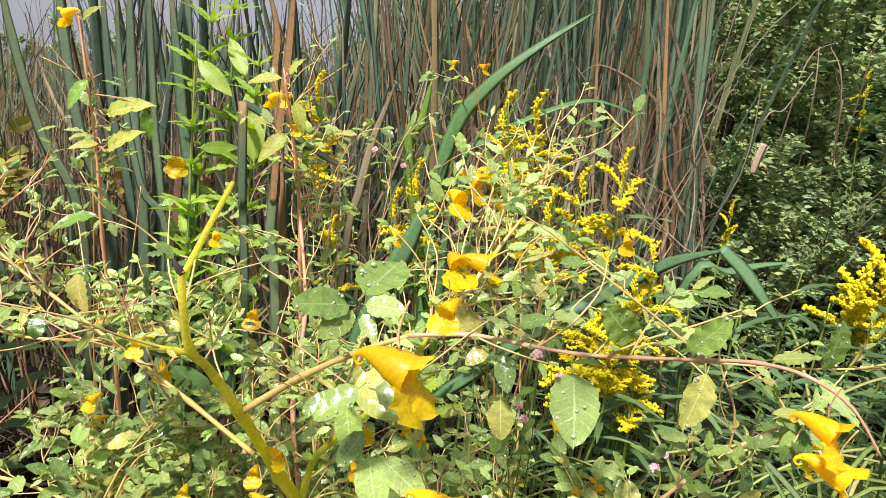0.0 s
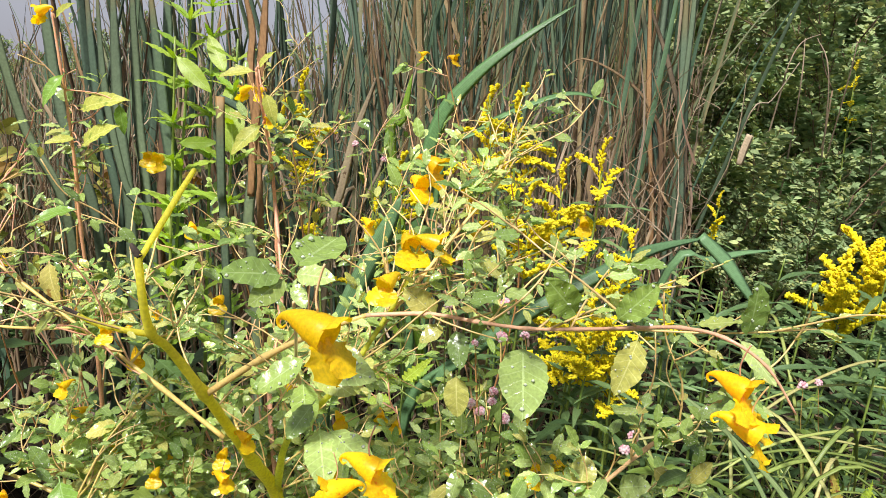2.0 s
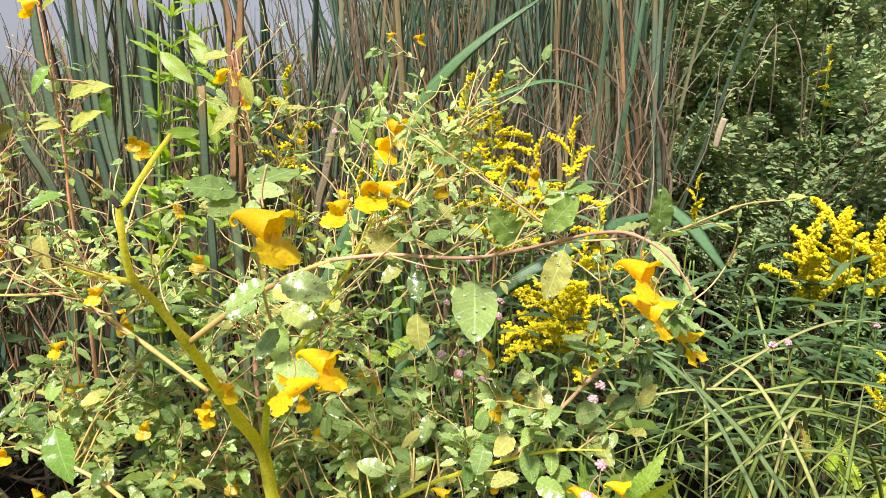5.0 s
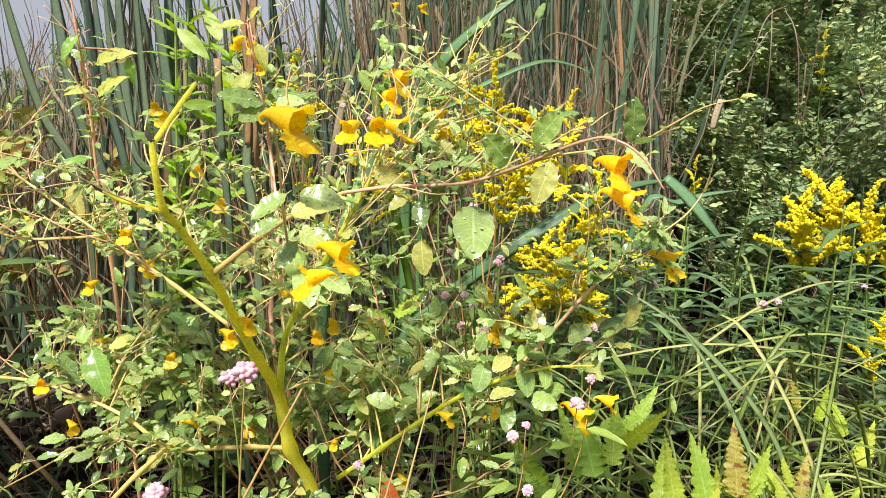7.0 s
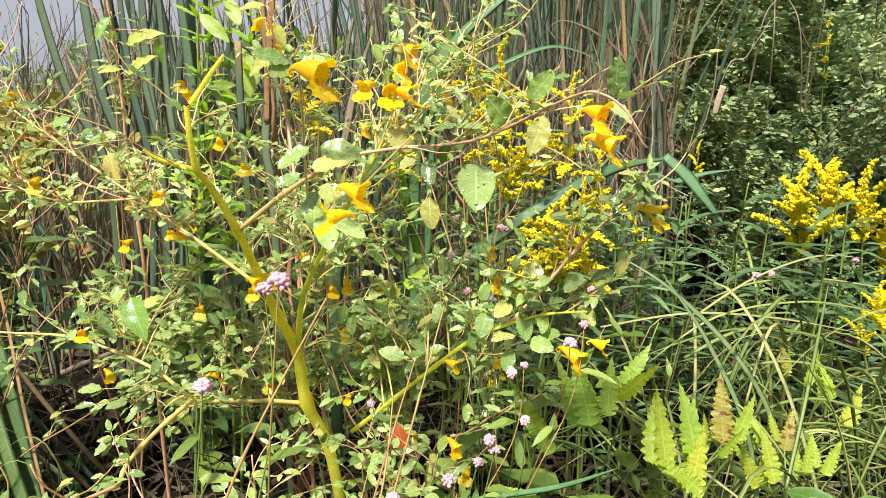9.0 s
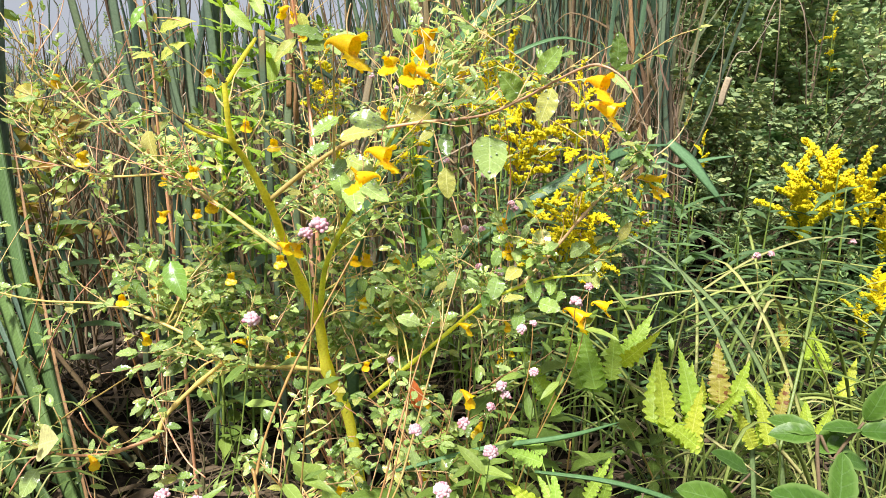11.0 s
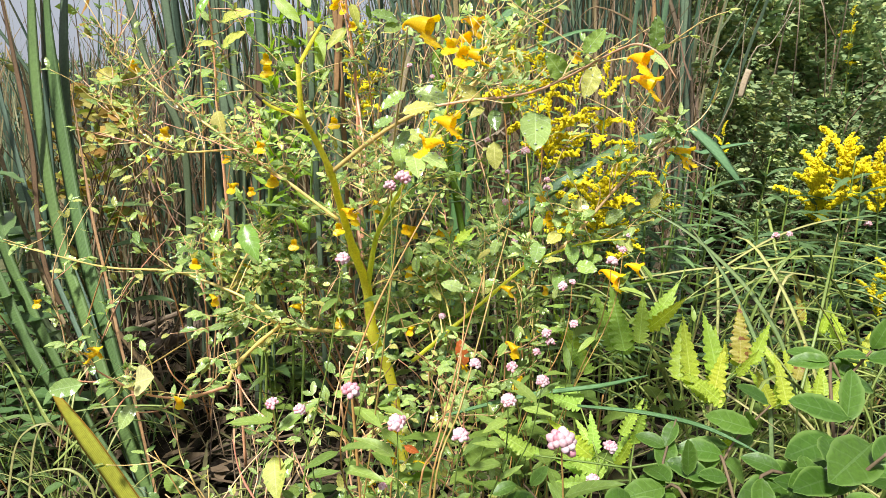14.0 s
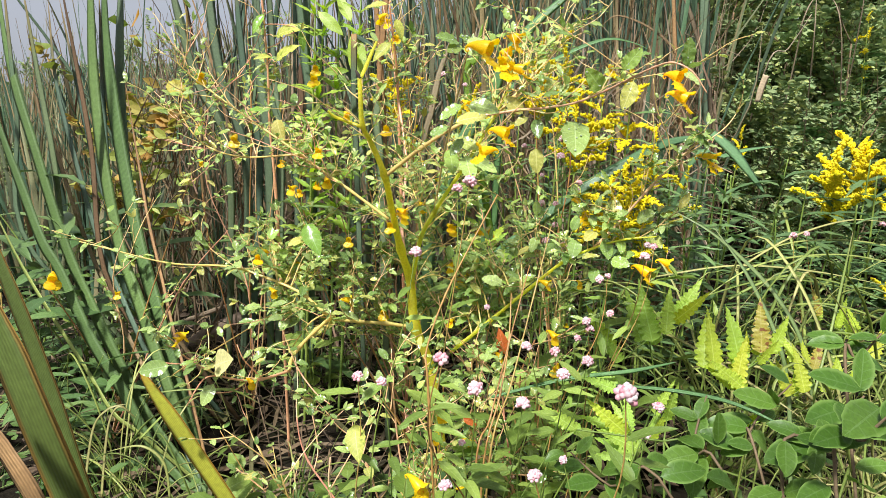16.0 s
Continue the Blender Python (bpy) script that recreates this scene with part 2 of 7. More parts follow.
M_ROT = plant("rotten_wood", [(0.06, 0.045, 0.035)], 0.9, 0.0, grain=50, bump=0.8, spots=((0.03, 0.022, 0.018), 0.1))
M_TANGLE = plant("dry_reed_bits", [(0.2, 0.13, 0.065), (0.32, 0.235, 0.135), (0.14, 0.08, 0.046), (0.38, 0.3, 0.2), (0.09, 0.064, 0.042)], 0.7, 0.15, per_island=True)
M_REED = plant("reed_stand", [(0.06, 0.115, 0.07), (0.1, 0.17, 0.09), (0.26, 0.15, 0.06), (0.07, 0.14, 0.08), (0.17, 0.095, 0.045), (0.13, 0.2, 0.09), (0.33, 0.235, 0.115), (0.08, 0.15, 0.085), (0.05, 0.09, 0.05), (0.1, 0.18, 0.09)], 0.6, 0.1, per_island=True, grain=25)
M_COVER = plant("ground_cover", [(0.05, 0.1, 0.03), (0.085, 0.16, 0.04), (0.13, 0.21, 0.055), (0.06, 0.12, 0.03)], 0.5, 0.25, per_island=True)
M_LITTER = plant("leaf_litter", [(0.1, 0.065, 0.04), (0.2, 0.14, 0.08), (0.06, 0.04, 0.03), (0.14, 0.13, 0.05)], 0.8, 0.0, per_island=True)
M_SEED = plant("green_seed_spike", [(0.2, 0.27, 0.07), (0.28, 0.33, 0.1)], 0.6, 0.1, per_island=True)

M_DROP = bpy.data.materials.new("water_drop")
M_DROP.use_nodes = True
_p = M_DROP.node_tree.nodes["Principled BSDF"]
_p.inputs["Base Color"].default_value = (0.62, 0.7, 0.5, 1)
_p.inputs["Roughness"].default_value, _p.inputs["IOR"].default_value = 0.03, 1.6
_p.inputs["Transmission Weight"].default_value = 0.35

M_SOIL = bpy.data.materials.new("damp_soil")
M_SOIL.use_nodes = True
_n, _l = M_SOIL.node_tree.nodes, M_SOIL.node_tree.links
_g = _n.new("ShaderNodeNewGeometry")
_a, _b = _n.new("ShaderNodeTexNoise"), _n.new("ShaderNodeTexNoise")
_a.inputs["Scale"].default_value, _b.inputs["Scale"].default_value = 9, 140
_a.inputs["Detail"].default_value = _b.inputs["Detail"].default_value = 6
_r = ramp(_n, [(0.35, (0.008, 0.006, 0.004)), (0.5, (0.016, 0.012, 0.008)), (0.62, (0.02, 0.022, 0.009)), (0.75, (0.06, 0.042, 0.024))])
_mx = _n.new("ShaderNodeMath")
_mx.operation = "MULTIPLY_ADD"
_mx.inputs[1].default_value = 0.5
_h = _n.new("ShaderNodeMath")
_h.operation = "MULTIPLY"
_h.inputs[1].default_value = 0.5
for _q in (_a, _b):
    _l.new(_g.outputs["Position"], _q.inputs["Vector"])
_l.new(_b.outputs["Fac"], _h.inputs[0])
_l.new(_a.outputs["Fac"], _mx.inputs[0])
_l.new(_h.outputs[0], _mx.inputs[2])
_l.new(_mx.outputs[0], _r.inputs[0])
_p = _n["Principled BSDF"]
_l.new(_r.outputs[0], _p.inputs["Base Color"])
_p.inputs["Roughness"].default_value = 0.9
_p.inputs["Specular IOR Level"].default_value = 0.11
_bm = _n.new("ShaderNodeBump")
_bm.inputs["Strength"].default_value, _bm.inputs["Distance"].default_value = 0.8, 0.01
_l.new(_mx.outputs[0], _bm.inputs["Height"])
_l.new(_bm.outputs[0], _p.inputs["Normal"])


# ---- building helpers ----
def part(name, mesh, material, parent, label="", m=None):
    """Links a mesh (or a bmesh, turned into one) as one object under a thing or a part."""
    if isinstance(mesh, bmesh.types.BMesh):
        data = bpy.data.meshes.new(name)
        mesh.to_mesh(data)
        mesh.free()
        mesh = data
    if material and not mesh.materials:
        mesh.materials.append(material)
    ob = new(name, mesh)
    ob.parent = parent
    if m is not None:
        ob.matrix_basis = m
    if label:
        ob["label"] = label
    return ob


def thing(name, place, label, category, group="", kind=""):
    ob = new(name)
    ob.empty_display_size = 0.02
    ob.location = place
    return tagged(ob, label, category, group, kind)


def basis(base, along, up=(0, 0, 1), size=1.0, wide=None):
    """x along, z as near to up as can be; wide: scale across."""
    d = Vector(along).normalized()
    s = Vector(up).cross(d)
    if s.length < 1e-4:
        s = Vector((0, 1, 0)).cross(d) + Vector((1e-4, 0, 0))
    s.normalize()
    z = d.cross(s)
    w = size if wide is None else wide
    m = Matrix(((d.x * size, s.x * w, z.x * size, base[0]), (d.y * size, s.y * w, z.y * size, base[1]), (d.z * size, s.z * w, z.z * size, base[2]), (0, 0, 0, 1)))
    return m


def mesh_of(name, verts, faces, uvs=None, material=None, smooth=True, mats=None, slots=None):
    me = bpy.data.meshes.new(name)
    me.from_pydata(verts, [], faces)
    if uvs:
        lay = me.uv_layers.new(name="uv")
        lay.data.foreach_set("uv", [c for lp in me.loops for c in uvs[lp.vertex_index]])
    for k in ([material] if material else []) + list(mats or []):
        me.materials.append(k)
    if slots:
        me.polygons.foreach_set("material_index", slots)
    me.polygons.foreach_set("use_smooth", [smooth] * len(me.polygons))
    me.update()
    return me


def smooth_path(pts, steps=5):
    """Catmull-Rom through the points."""
    p = [Vector(q) for q in pts]
    if len(p) < 3:
        return [p[0].lerp(p[-1], k / steps) for k in range(steps + 1)]
    out = []
    for i in range(len(p) - 1):
        a, b, c, d = p[max(i - 1, 0)], p[i], p[i + 1], p[min(i + 2, len(p) - 1)]
        for k in range(steps):
            t = k / steps
            out.append(0.5 * ((2 * b) + (c - a) * t + (2 * a - 5 * b + 4 * c - d) * t * t + (3 * b - a - 3 * c + d) * t ** 3))
    out.append(p[-1])
    return out


def tube_data(path, radii, sides=8, wobble=0.0, rnd=random, nodes=0, swell=0.35):
    """Vertices and faces of a round stem along path; radii: at the two ends, or one for each point."""
    n = len(path)
    if len(radii) == 2:
        radii = [radii[0] + (radii[1] - radii[0]) * k / (n - 1) for k in range(n)]
    verts, faces, uvs = [], [], []
    side = None
    for k, c in enumerate(path):
        d = (path[min(k + 1, n - 1)] - path[max(k - 1, 0)]).normalized()
        if side is None:
            side = d.orthogonal().normalized()
        side = (side - d * side.dot(d)).normalized()
        other = d.cross(side)
        r = radii[k] * (1 + (swell if nodes and k % nodes == 0 and 0 < k < n - 1 else 0))
        for q in range(sides):
            a = 2 * math.pi * q / sides
            w = 1 + wobble * (rnd.random() - 0.5)
            verts.append(c + (side * math.cos(a) + other * math.sin(a)) * r * w)
            uvs.append((k / (n - 1), q / sides))
    for k in range(n - 1):
        for q in range(sides):
            a, b = k * sides + q, k * sides + (q + 1) % sides
            faces.append((a, b, b + sides, a + sides))
    faces.append(tuple(range(sides))[::-1])
    faces.append(tuple(range((n - 1) * sides, n * sides)))
    return verts, faces, uvs


def stem(name, pts, radii, material, parent, steps=5, sides=8, label="", nodes=0, wobble=0.12):
    path = smooth_path(pts, steps)
    rr = list(radii)
    if len(rr) > 2:
        rr = [rr[min(int(k / steps), len(rr) - 2)] * (1 - (k / steps) % 1) + rr[min(int(k / steps) + 1, len(rr) - 1)] * ((k / steps) % 1) for k in range(len(path))]
        rr[-1] = radii[-1]
    o = Vector(parent.matrix_world.translation) if parent.parent is None else Vector((0, 0, 0))
    o = parent.location if parent.parent is None else o
    v, f, u = tube_data([p - o for p in path], rr, sides, wobble, random.Random(len(path) * 7 + int(1e4 * abs(pts[0][0]))), nodes)
    part(name, mesh_of(name, v, f, u, material), None, parent, label)
    return path


def leaf_mesh(name, material, wide=0.3, teeth=0, fold=0.25, droop=0.15, n=8, stalk=0.15, a=0.75, b=0.9, wave=0.02, seed=0, depth=0.12, twist=0.0, lobes=0.0):
    """A leaf one unit long with its stalk, tip towards x: two halves folded on the midrib, toothed or lobed margin."""
    r = random.Random(seed)
    verts, faces, uvs = [], [], []
    cols = (-1, -0.55, 0, 0.55, 1)
    n2 = n * (2 if teeth else 1)
    for k in range(n2 + 1):
        u = k / n2
        h = wide * math.sin(math.pi * min(1, u ** a)) ** b if 0 < u < 1 else 0.004
        x = stalk + (1 - stalk) * u
        tooth = 1 - (depth * (k % 2) if teeth else 0) - lobes * (1 - abs(math.sin(u * 27 + 0.5 * math.sin(seed + 5 * u))) ** 0.7) * (1.15 - 0.6 * u)
        ph = r.uniform(0, 6)
        for c in cols:
            hh = h * (tooth if abs(c) == 1 else 1)
            y = c * hh
            z = fold * abs(c) * h - droop * u * u + wave * math.sin(ph + u * 9 + c * 2) * abs(c) + twist * c * h * u
            xx = x - (0.02 if teeth and k % 2 == 0 and abs(c) == 1 else 0)
            verts.append((xx, y, z))
            uvs.append((u, 0.5 + 0.5 * c))
    m = len(cols)
    for k in range(n2):
        for q in range(m - 1):
            i = k * m + q
            faces.append((i, i + m, i + m + 1, i + 1))
    if stalk > 0.02:
        s = len(verts)
        for x in (0, stalk * 1.05):
            for q in range(3):
                verts.append((x, 0.012 * math.cos(q * 2.1), 0.012 * math.sin(q * 2.1) - 0.008))
                uvs.append((0.0, 0.5))
        for q in range(3):
            faces.append((s + q, s + (q + 1) % 3, s + 3 + (q + 1) % 3, s + 3 + q))
    return mesh_of(name, verts, faces, uvs, material)


def drops_mesh(name, wide, fold, droop, stalk, a, b, seed, count):
    """Beads of water lying on a leaf of that shape."""
    r = random.Random(seed)
    verts, faces = [], []
    for _ in range(count):
        u, c = r.uniform(0.08, 0.92), r.uniform(-0.85, 0.85)
        h = wide * math.sin(math.pi * u ** a) ** b
        o = (stalk + (1 - stalk) * u, c * h, fold * abs(c) * h - droop * u * u)
        s = r.choice((0.009, 0.012, 0.017, 0.024, 0.034))
        i = len(verts)
        for rad, z in ((1.0, -0.05), (0.7, 0.55)):
            for q in range(5):
                an = q * 2 * math.pi / 5
                verts.append((o[0] + s * rad * math.cos(an), o[1] + s * rad * math.sin(an), o[2] + s * z))
        verts.append((o[0], o[1], o[2] + s * 0.8))
        for q in range(5):
            j, j2 = i + q, i + (q + 1) % 5
            faces.append((j, j2, j2 + 5, j + 5))
            faces.append((j + 5, j2 + 5, i + 10))
        faces.append(tuple(i + q for q in range(5))[::-1])
    return mesh_of(name, verts, faces, None, M_DROP)


def strap_mesh(name, material, pts, wide, thick=0.04, steps=4, up=(0, -1, 0), tip=0.35, twist=0.0, keel=0.07, base_taper=0.75, cut=False):
    """A long strap leaf (cattail, sedge) along pts, lens-shaped in section, tapering to its tip."""
    path = smooth_path(pts, steps)
    n = len(path)
    verts, faces, uvs = [], [], []
    for k, c in enumerate(path):
        u = k / (n - 1)
        d = (path[min(k + 1, n - 1)] - path[max(k - 1, 0)]).normalized()
        s = d.cross(Vector(up))
        s = s.normalized() if s.length > 1e-3 else d.orthogonal().normalized()
        z = s.cross(d)
        a = twist * u
        s, z = s * math.cos(a) + z * math.sin(a), z * math.cos(a) - s * math.sin(a)
        w = wide * 0.5 * (base_taper + (1 - base_taper) * min(1, u * 3))
        if u > 1 - tip and not cut:
            w *= max(0.03, ((1 - u) / tip) ** 0.7)
        for y, zz, v in ((-1, 0, 0), (-0.4, keel, 0.3), (0.4, keel, 0.7), (1, 0, 1), (0, -thick + keel * 0.4, 0.5)):
            verts.append(c + s * (y * w) + z * (zz * w))
            uvs.append((u, v))
    for k in range(n - 1):
        for q in range(5):
            i, j = k * 5 + q, k * 5 + (q + 1) % 5
            faces.append((i, j, j + 5, i + 5))
    faces.append((0, 1, 2, 3, 4)[::-1])
    faces.append(tuple(range((n - 1) * 5, n * 5)))
    return mesh_of(name, verts, faces, uvs, material)


def rough(x, y):
    """The lie of the ground."""
    bank = 0.35 * max(0.0, min(1.0, (x - 0.6) / 1.6)) * max(0.0, min(1.0, (y - 1.2) / 1.5))
    return 0.05 * noise.noise(Vector((x * 1.1, y * 1.1, 3))) + 0.015 * noise.noise(Vector((x * 6, y * 6, 9))) + bank


# ---- ground ----
def build_ground():
    verts, faces = [], []
    xs = [-60, -25, -12, -7] + [-4 + 0.1 * k for k in range(81)] + [7, 12, 25, 60]
    ys = [-40, -15, -6, -3] + [-1.5 + 0.1 * k for k in range(66)] + [7, 12, 25, 60, 150, 400]
    for y in ys:
        for x in xs:
            verts.append((x * (1 if y < 100 else 6), y, rough(x, y)))
    w = len(xs)
    for j in range(len(ys) - 1):
        for i in range(w - 1):
            a = j * w + i
            faces.append((a, a + 1, a + w + 1, a + w))
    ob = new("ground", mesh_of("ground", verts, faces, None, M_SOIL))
    tagged(ob, "damp dark soil with leaf litter under the plants", "ground", kind="structure")


build_ground()


# ---- cattails ----
CAT_GREEN, CAT_DEAD = [], []
_r = random.Random(5)
for _k in range(12):
    h, bx, by = _r.uniform(1.5, 2.1), _r.uniform(-0.22, 0.22), _r.uniform(-0.15, 0.15)
    CAT_GREEN.append(strap_mesh("cattail_leaf", M_CATTAIL, [(0, 0, 0), (bx * 0.12, by * 0.12, h * 0.35), (bx * 0.45, by * 0.45, h * 0.7), (bx, by, h)], _r.uniform(0.009, 0.017), twist=_r.uniform(-1.6, 1.6), steps=5))
for _k in range(2):
    h, bx = _r.uniform(1.3, 1.7), _r.choice((-1, 1)) * _r.uniform(0.35, 0.6)
    CAT_GREEN.append(strap_mesh("cattail_leaf", M_CATTAIL, [(0, 0, 0), (bx * 0.1, 0, h * 0.5), (bx * 0.28, 0.03, h * 0.82), (bx * 0.5, 0.05, h * 0.96), (bx * 0.75, 0.08, h * 0.93), (bx, 0.1, h * 0.78)], _r.uniform(0.009, 0.014), twist=_r.uniform(-0.8, 0.8), steps=7))
for _k in range(9):
    h, bx, by = _r.uniform(0.7, 1.5), _r.uniform(-0.25, 0.25), _r.uniform(-0.15, 0.15)
    CAT_DEAD.append(strap_mesh("dead_leaf", M_DEAD, [(0, 0, 0), (bx * 0.2, by * 0.2, h * 0.4), (bx * 0.6, by, h * 0.75), (bx, by, h)], _r.uniform(0.007, 0.014), twist=_r.uniform(-3, 3), steps=4))
for _k in range(6):
    h, bx = _r.uniform(0.6, 1.1), _r.choice((-1, 1)) * _r.uniform(0.2, 0.45)
    CAT_DEAD.append(strap_mesh("dead_leaf", M_DEAD, [(0, 0, 0), (bx * 0.15, 0, h * 0.6), (bx * 0.5, 0.04, h), (bx * 0.85, 0.06, h * 0.8), (bx, 0.05, h * 0.45)], _r.uniform(0.006, 0.012), twist=_r.uniform(-3, 3), steps=4))


CAT_WIDE = []
for _k in range(8):
    h, bx, by = _r.uniform(1.5, 2.2), _r.uniform(-0.2, 0.2), _r.uniform(-0.12, 0.12)
    CAT_WIDE.append(strap_mesh("cattail_leaf", M_CATTAIL, [(0, 0, 0), (bx * 0.12, by * 0.12, h * 0.35), (bx * 0.45, by * 0.45, h * 0.7), (bx, by, h)], _r.uniform(0.017, 0.026), twist=_r.uniform(-0.7, 0.7), steps=5))


def cattail(place, greens, deads, seed, wide=False, upright=False):
    r = random.Random(seed)
    lean = 0.35 if upright else 1.0
    ob = thing("cattail", place, "tall grey-green cattail with dry tan leaves at its base", "cattail", "cattail stand")
    for k in range(greens):
        a = r.uniform(0, 6.28)
        part("leaf", r.choice(CAT_WIDE if wide else CAT_GREEN[:12] if upright else CAT_GREEN), None, ob, m=pose(0.015 * math.cos(a), 0.015 * math.sin(a), 0, r.uniform(-7, 7) * (1 if upright else 1.6), r.uniform(-7, 7) * (1 if upright else 1.6), r.uniform(-40, 40) + 180 * (k % 2) if wide else r.uniform(0, 360)))
    for k in range(deads):
        a = r.uniform(0, 6.28)
        part("dead_leaf", r.choice(CAT_DEAD[:9] if upright else CAT_DEAD), None, ob, "dry tan dead leaf" if k == 0 else "", m=pose(0.03 * math.cos(a), 0.03 * math.sin(a), 0, r.uniform(-11, 11) * lean, r.uniform(-11, 11) * lean, r.uniform(0, 360)) @ Matrix.Scale(1.25 if upright else 1, 4))
    return ob


CATTAILS = [cattail((0, 0, 0), g, d, 40 + g * 3 + d) for g, d in ((6, 3), (6, 4), (5, 5), (7, 3), (6, 5), (4, 6))]
CATTAILS += [cattail((0, 0, 0), 5, 5, 91, False, True), cattail((0, 0, 0), 6, 3, 92, False, True), cattail((0, 0, 0), 4, 3, 93, True, True), cattail((0, 0, 0), 4, 4, 94, True, True)]
_r = random.Random(11)
_spots = []
while len(_spots) < 92:
    x, y = _r.uniform(-2.6, 1.35), _r.uniform(1.05, 3.6)
    if y < 1.45 + 0.25 * max(0, x) + 0.1 * math.sin(x * 7):
        continue
    if x > 0.62 + 0.12 * (y - 1.5):
        continue
    if x < -0.5 * y and (y > 2.0 or _r.random() < 0.6):
        continue
    if -0.36 < x / y < -0.17 and y > 1.7 and _r.random() < 0.6:
        continue
    if any((x - a) ** 2 + (y - b) ** 2 < 0.008 for a, b in _spots):
        continue
    _spots.append((x, y))
_used = set()
for _k, (x, y) in enumerate(_spots):
    # mostly green at both ends of the stand, much dead leaf in its middle
    kind = 6 + (_k % 6 > 0) if x / y > 0.2 else 8 + _k % 2 if x / y < -0.2 and _k % 3 else _k % 6
    m = pose(x, y, rough(x, y) - 0.01, _r.uniform(-3, 3), _r.uniform(-5, 5) * (0.4 if kind > 5 else 1), _r.uniform(-25, 25) if kind > 7 else _r.uniform(0, 360))
    # lower towards the open water side, where the sky shows over the leaf tips
    if x / y < -0.08:
        m = m @ Matrix.Diagonal((1, 1, _r.uniform(0.5, 0.67) + (0.22 if _r.random() < 0.16 else 0), 1))
    if kind not in _used:
        _used.add(kind)
        CATTAILS[kind].matrix_basis = m
    else:
        copy_thing(CATTAILS[kind], m).matrix_basis = m


def single_blade(name, pts, wide, material, label, category="cattail leaf", **kw):
    """One leaf with a place of its own: the thing stands at its lower end."""
    o = Vector(pts[0])
    ob = new(name, strap_mesh(name, material, [Vector(p) - o for p in pts], wide, **kw))
    ob.location = o
    return tagged(ob, label, category)


# ---- shrubs on the bank ----
LEAFLET = [(0, 0, 0), (0.3, 0.27, 0.05), (0.68, 0.25, 0.03), (1, 0, -0.1), (0.68, -0.25, 0.03), (0.3, -0.27, 0.05), (0.5, 0, -0.03)]
LEAFLET_F = [(0, 6, 1), (1, 6, 2), (2, 6, 3), (3, 6, 4), (4, 6, 5), (5, 6, 0)]


def shrub(seed, high, spread, leaf, count, label, material=M_SHRUB):
    r = random.Random(seed)
    ob = thing("shrub", (0, 0, 0), label, "shrub", "shrubs on the bank")
    sites = []

    def grow(p, d, length, rad, level):
        pts = [p]
        for k in range(4):
            d = (d + Vector((r.uniform(-0.25, 0.25), r.uniform(-0.25, 0.25), r.uniform(-0.12, 0.2)))).normalized()
            pts.append(pts[-1] + d * length / 4)
        path = smooth_path(pts, 3)
        v, f, u = tube_data(path, (rad, rad * 0.45), 4 if level == 2 else 3)
        verts_faces.append((v, f))
        if level:
            for k in range(3 + level):
                q = path[r.randrange(4, len(path))]
                dd = (d + Vector((r.uniform(-1, 1), r.uniform(-1, 1), r.uniform(-0.2, 0.8)))).normalized()
                grow(q, dd, length * r.uniform(0.4, 0.6), rad * 0.5, level - 1)
        if level < 2:
            sites.append(path[3:])

    for k in range(5):
        verts_faces = []
        a = k * 1.3 + r.uniform(0, 1)
        grow(Vector((0.03 * math.cos(a), 0.03 * math.sin(a), 0)), Vector((spread * math.cos(a), spread * math.sin(a), 1)).normalized(), high * r.uniform(0.7, 1), 0.006, 2)
        vs, fs = [], []
        for v, f in verts_faces:
            fs.extend(tuple(i + len(vs) for i in q) for q in f)
            vs.extend(v)
        part("branch", mesh_of("branch", vs, fs, None, M_SHRUBSTEM), None, ob)
    # leaves in two ranks along the ends of the twigs, held level, larger towards the tip
    for part_no in range(3):
        vs, fs = [], []
        while len(vs) < count // 3 * len(LEAFLET):
            path = r.choice(sites)
            k0 = r.randrange(0, len(path) - 5)
            for k in range(k0, len(path) - 1):
                d = (path[k + 1] - path[k]).normalized()
                side = d.cross(Vector((r.uniform(-0.3, 0.3), r.uniform(-0.3, 0.1), 1))).normalized()
                for sg in (-1, 1):
                    if r.random() < 0.25:
                        continue
                    m = basis(path[k] + Vector((r.gauss(0, 0.008), r.gauss(0, 0.008), r.gauss(0, 0.008))), side * sg + d * r.uniform(0.2, 0.9) + Vector((0, 0, r.uniform(-0.4, 0.2))), (r.uniform(-0.9, 0.9), r.uniform(-1.5, 0.3), r.uniform(0.3, 1)), leaf * r.uniform(0.6, 1.25))
                    fs.extend(tuple(i + len(vs) for i in q2) for q2 in LEAFLET_F)
                    vs.extend(m @ Vector(v) for v in LEAFLET)
        tagged(part("foliage", mesh_of("foliage", vs, fs, None, material, smooth=False), None, ob), kind="stuff")
    return ob


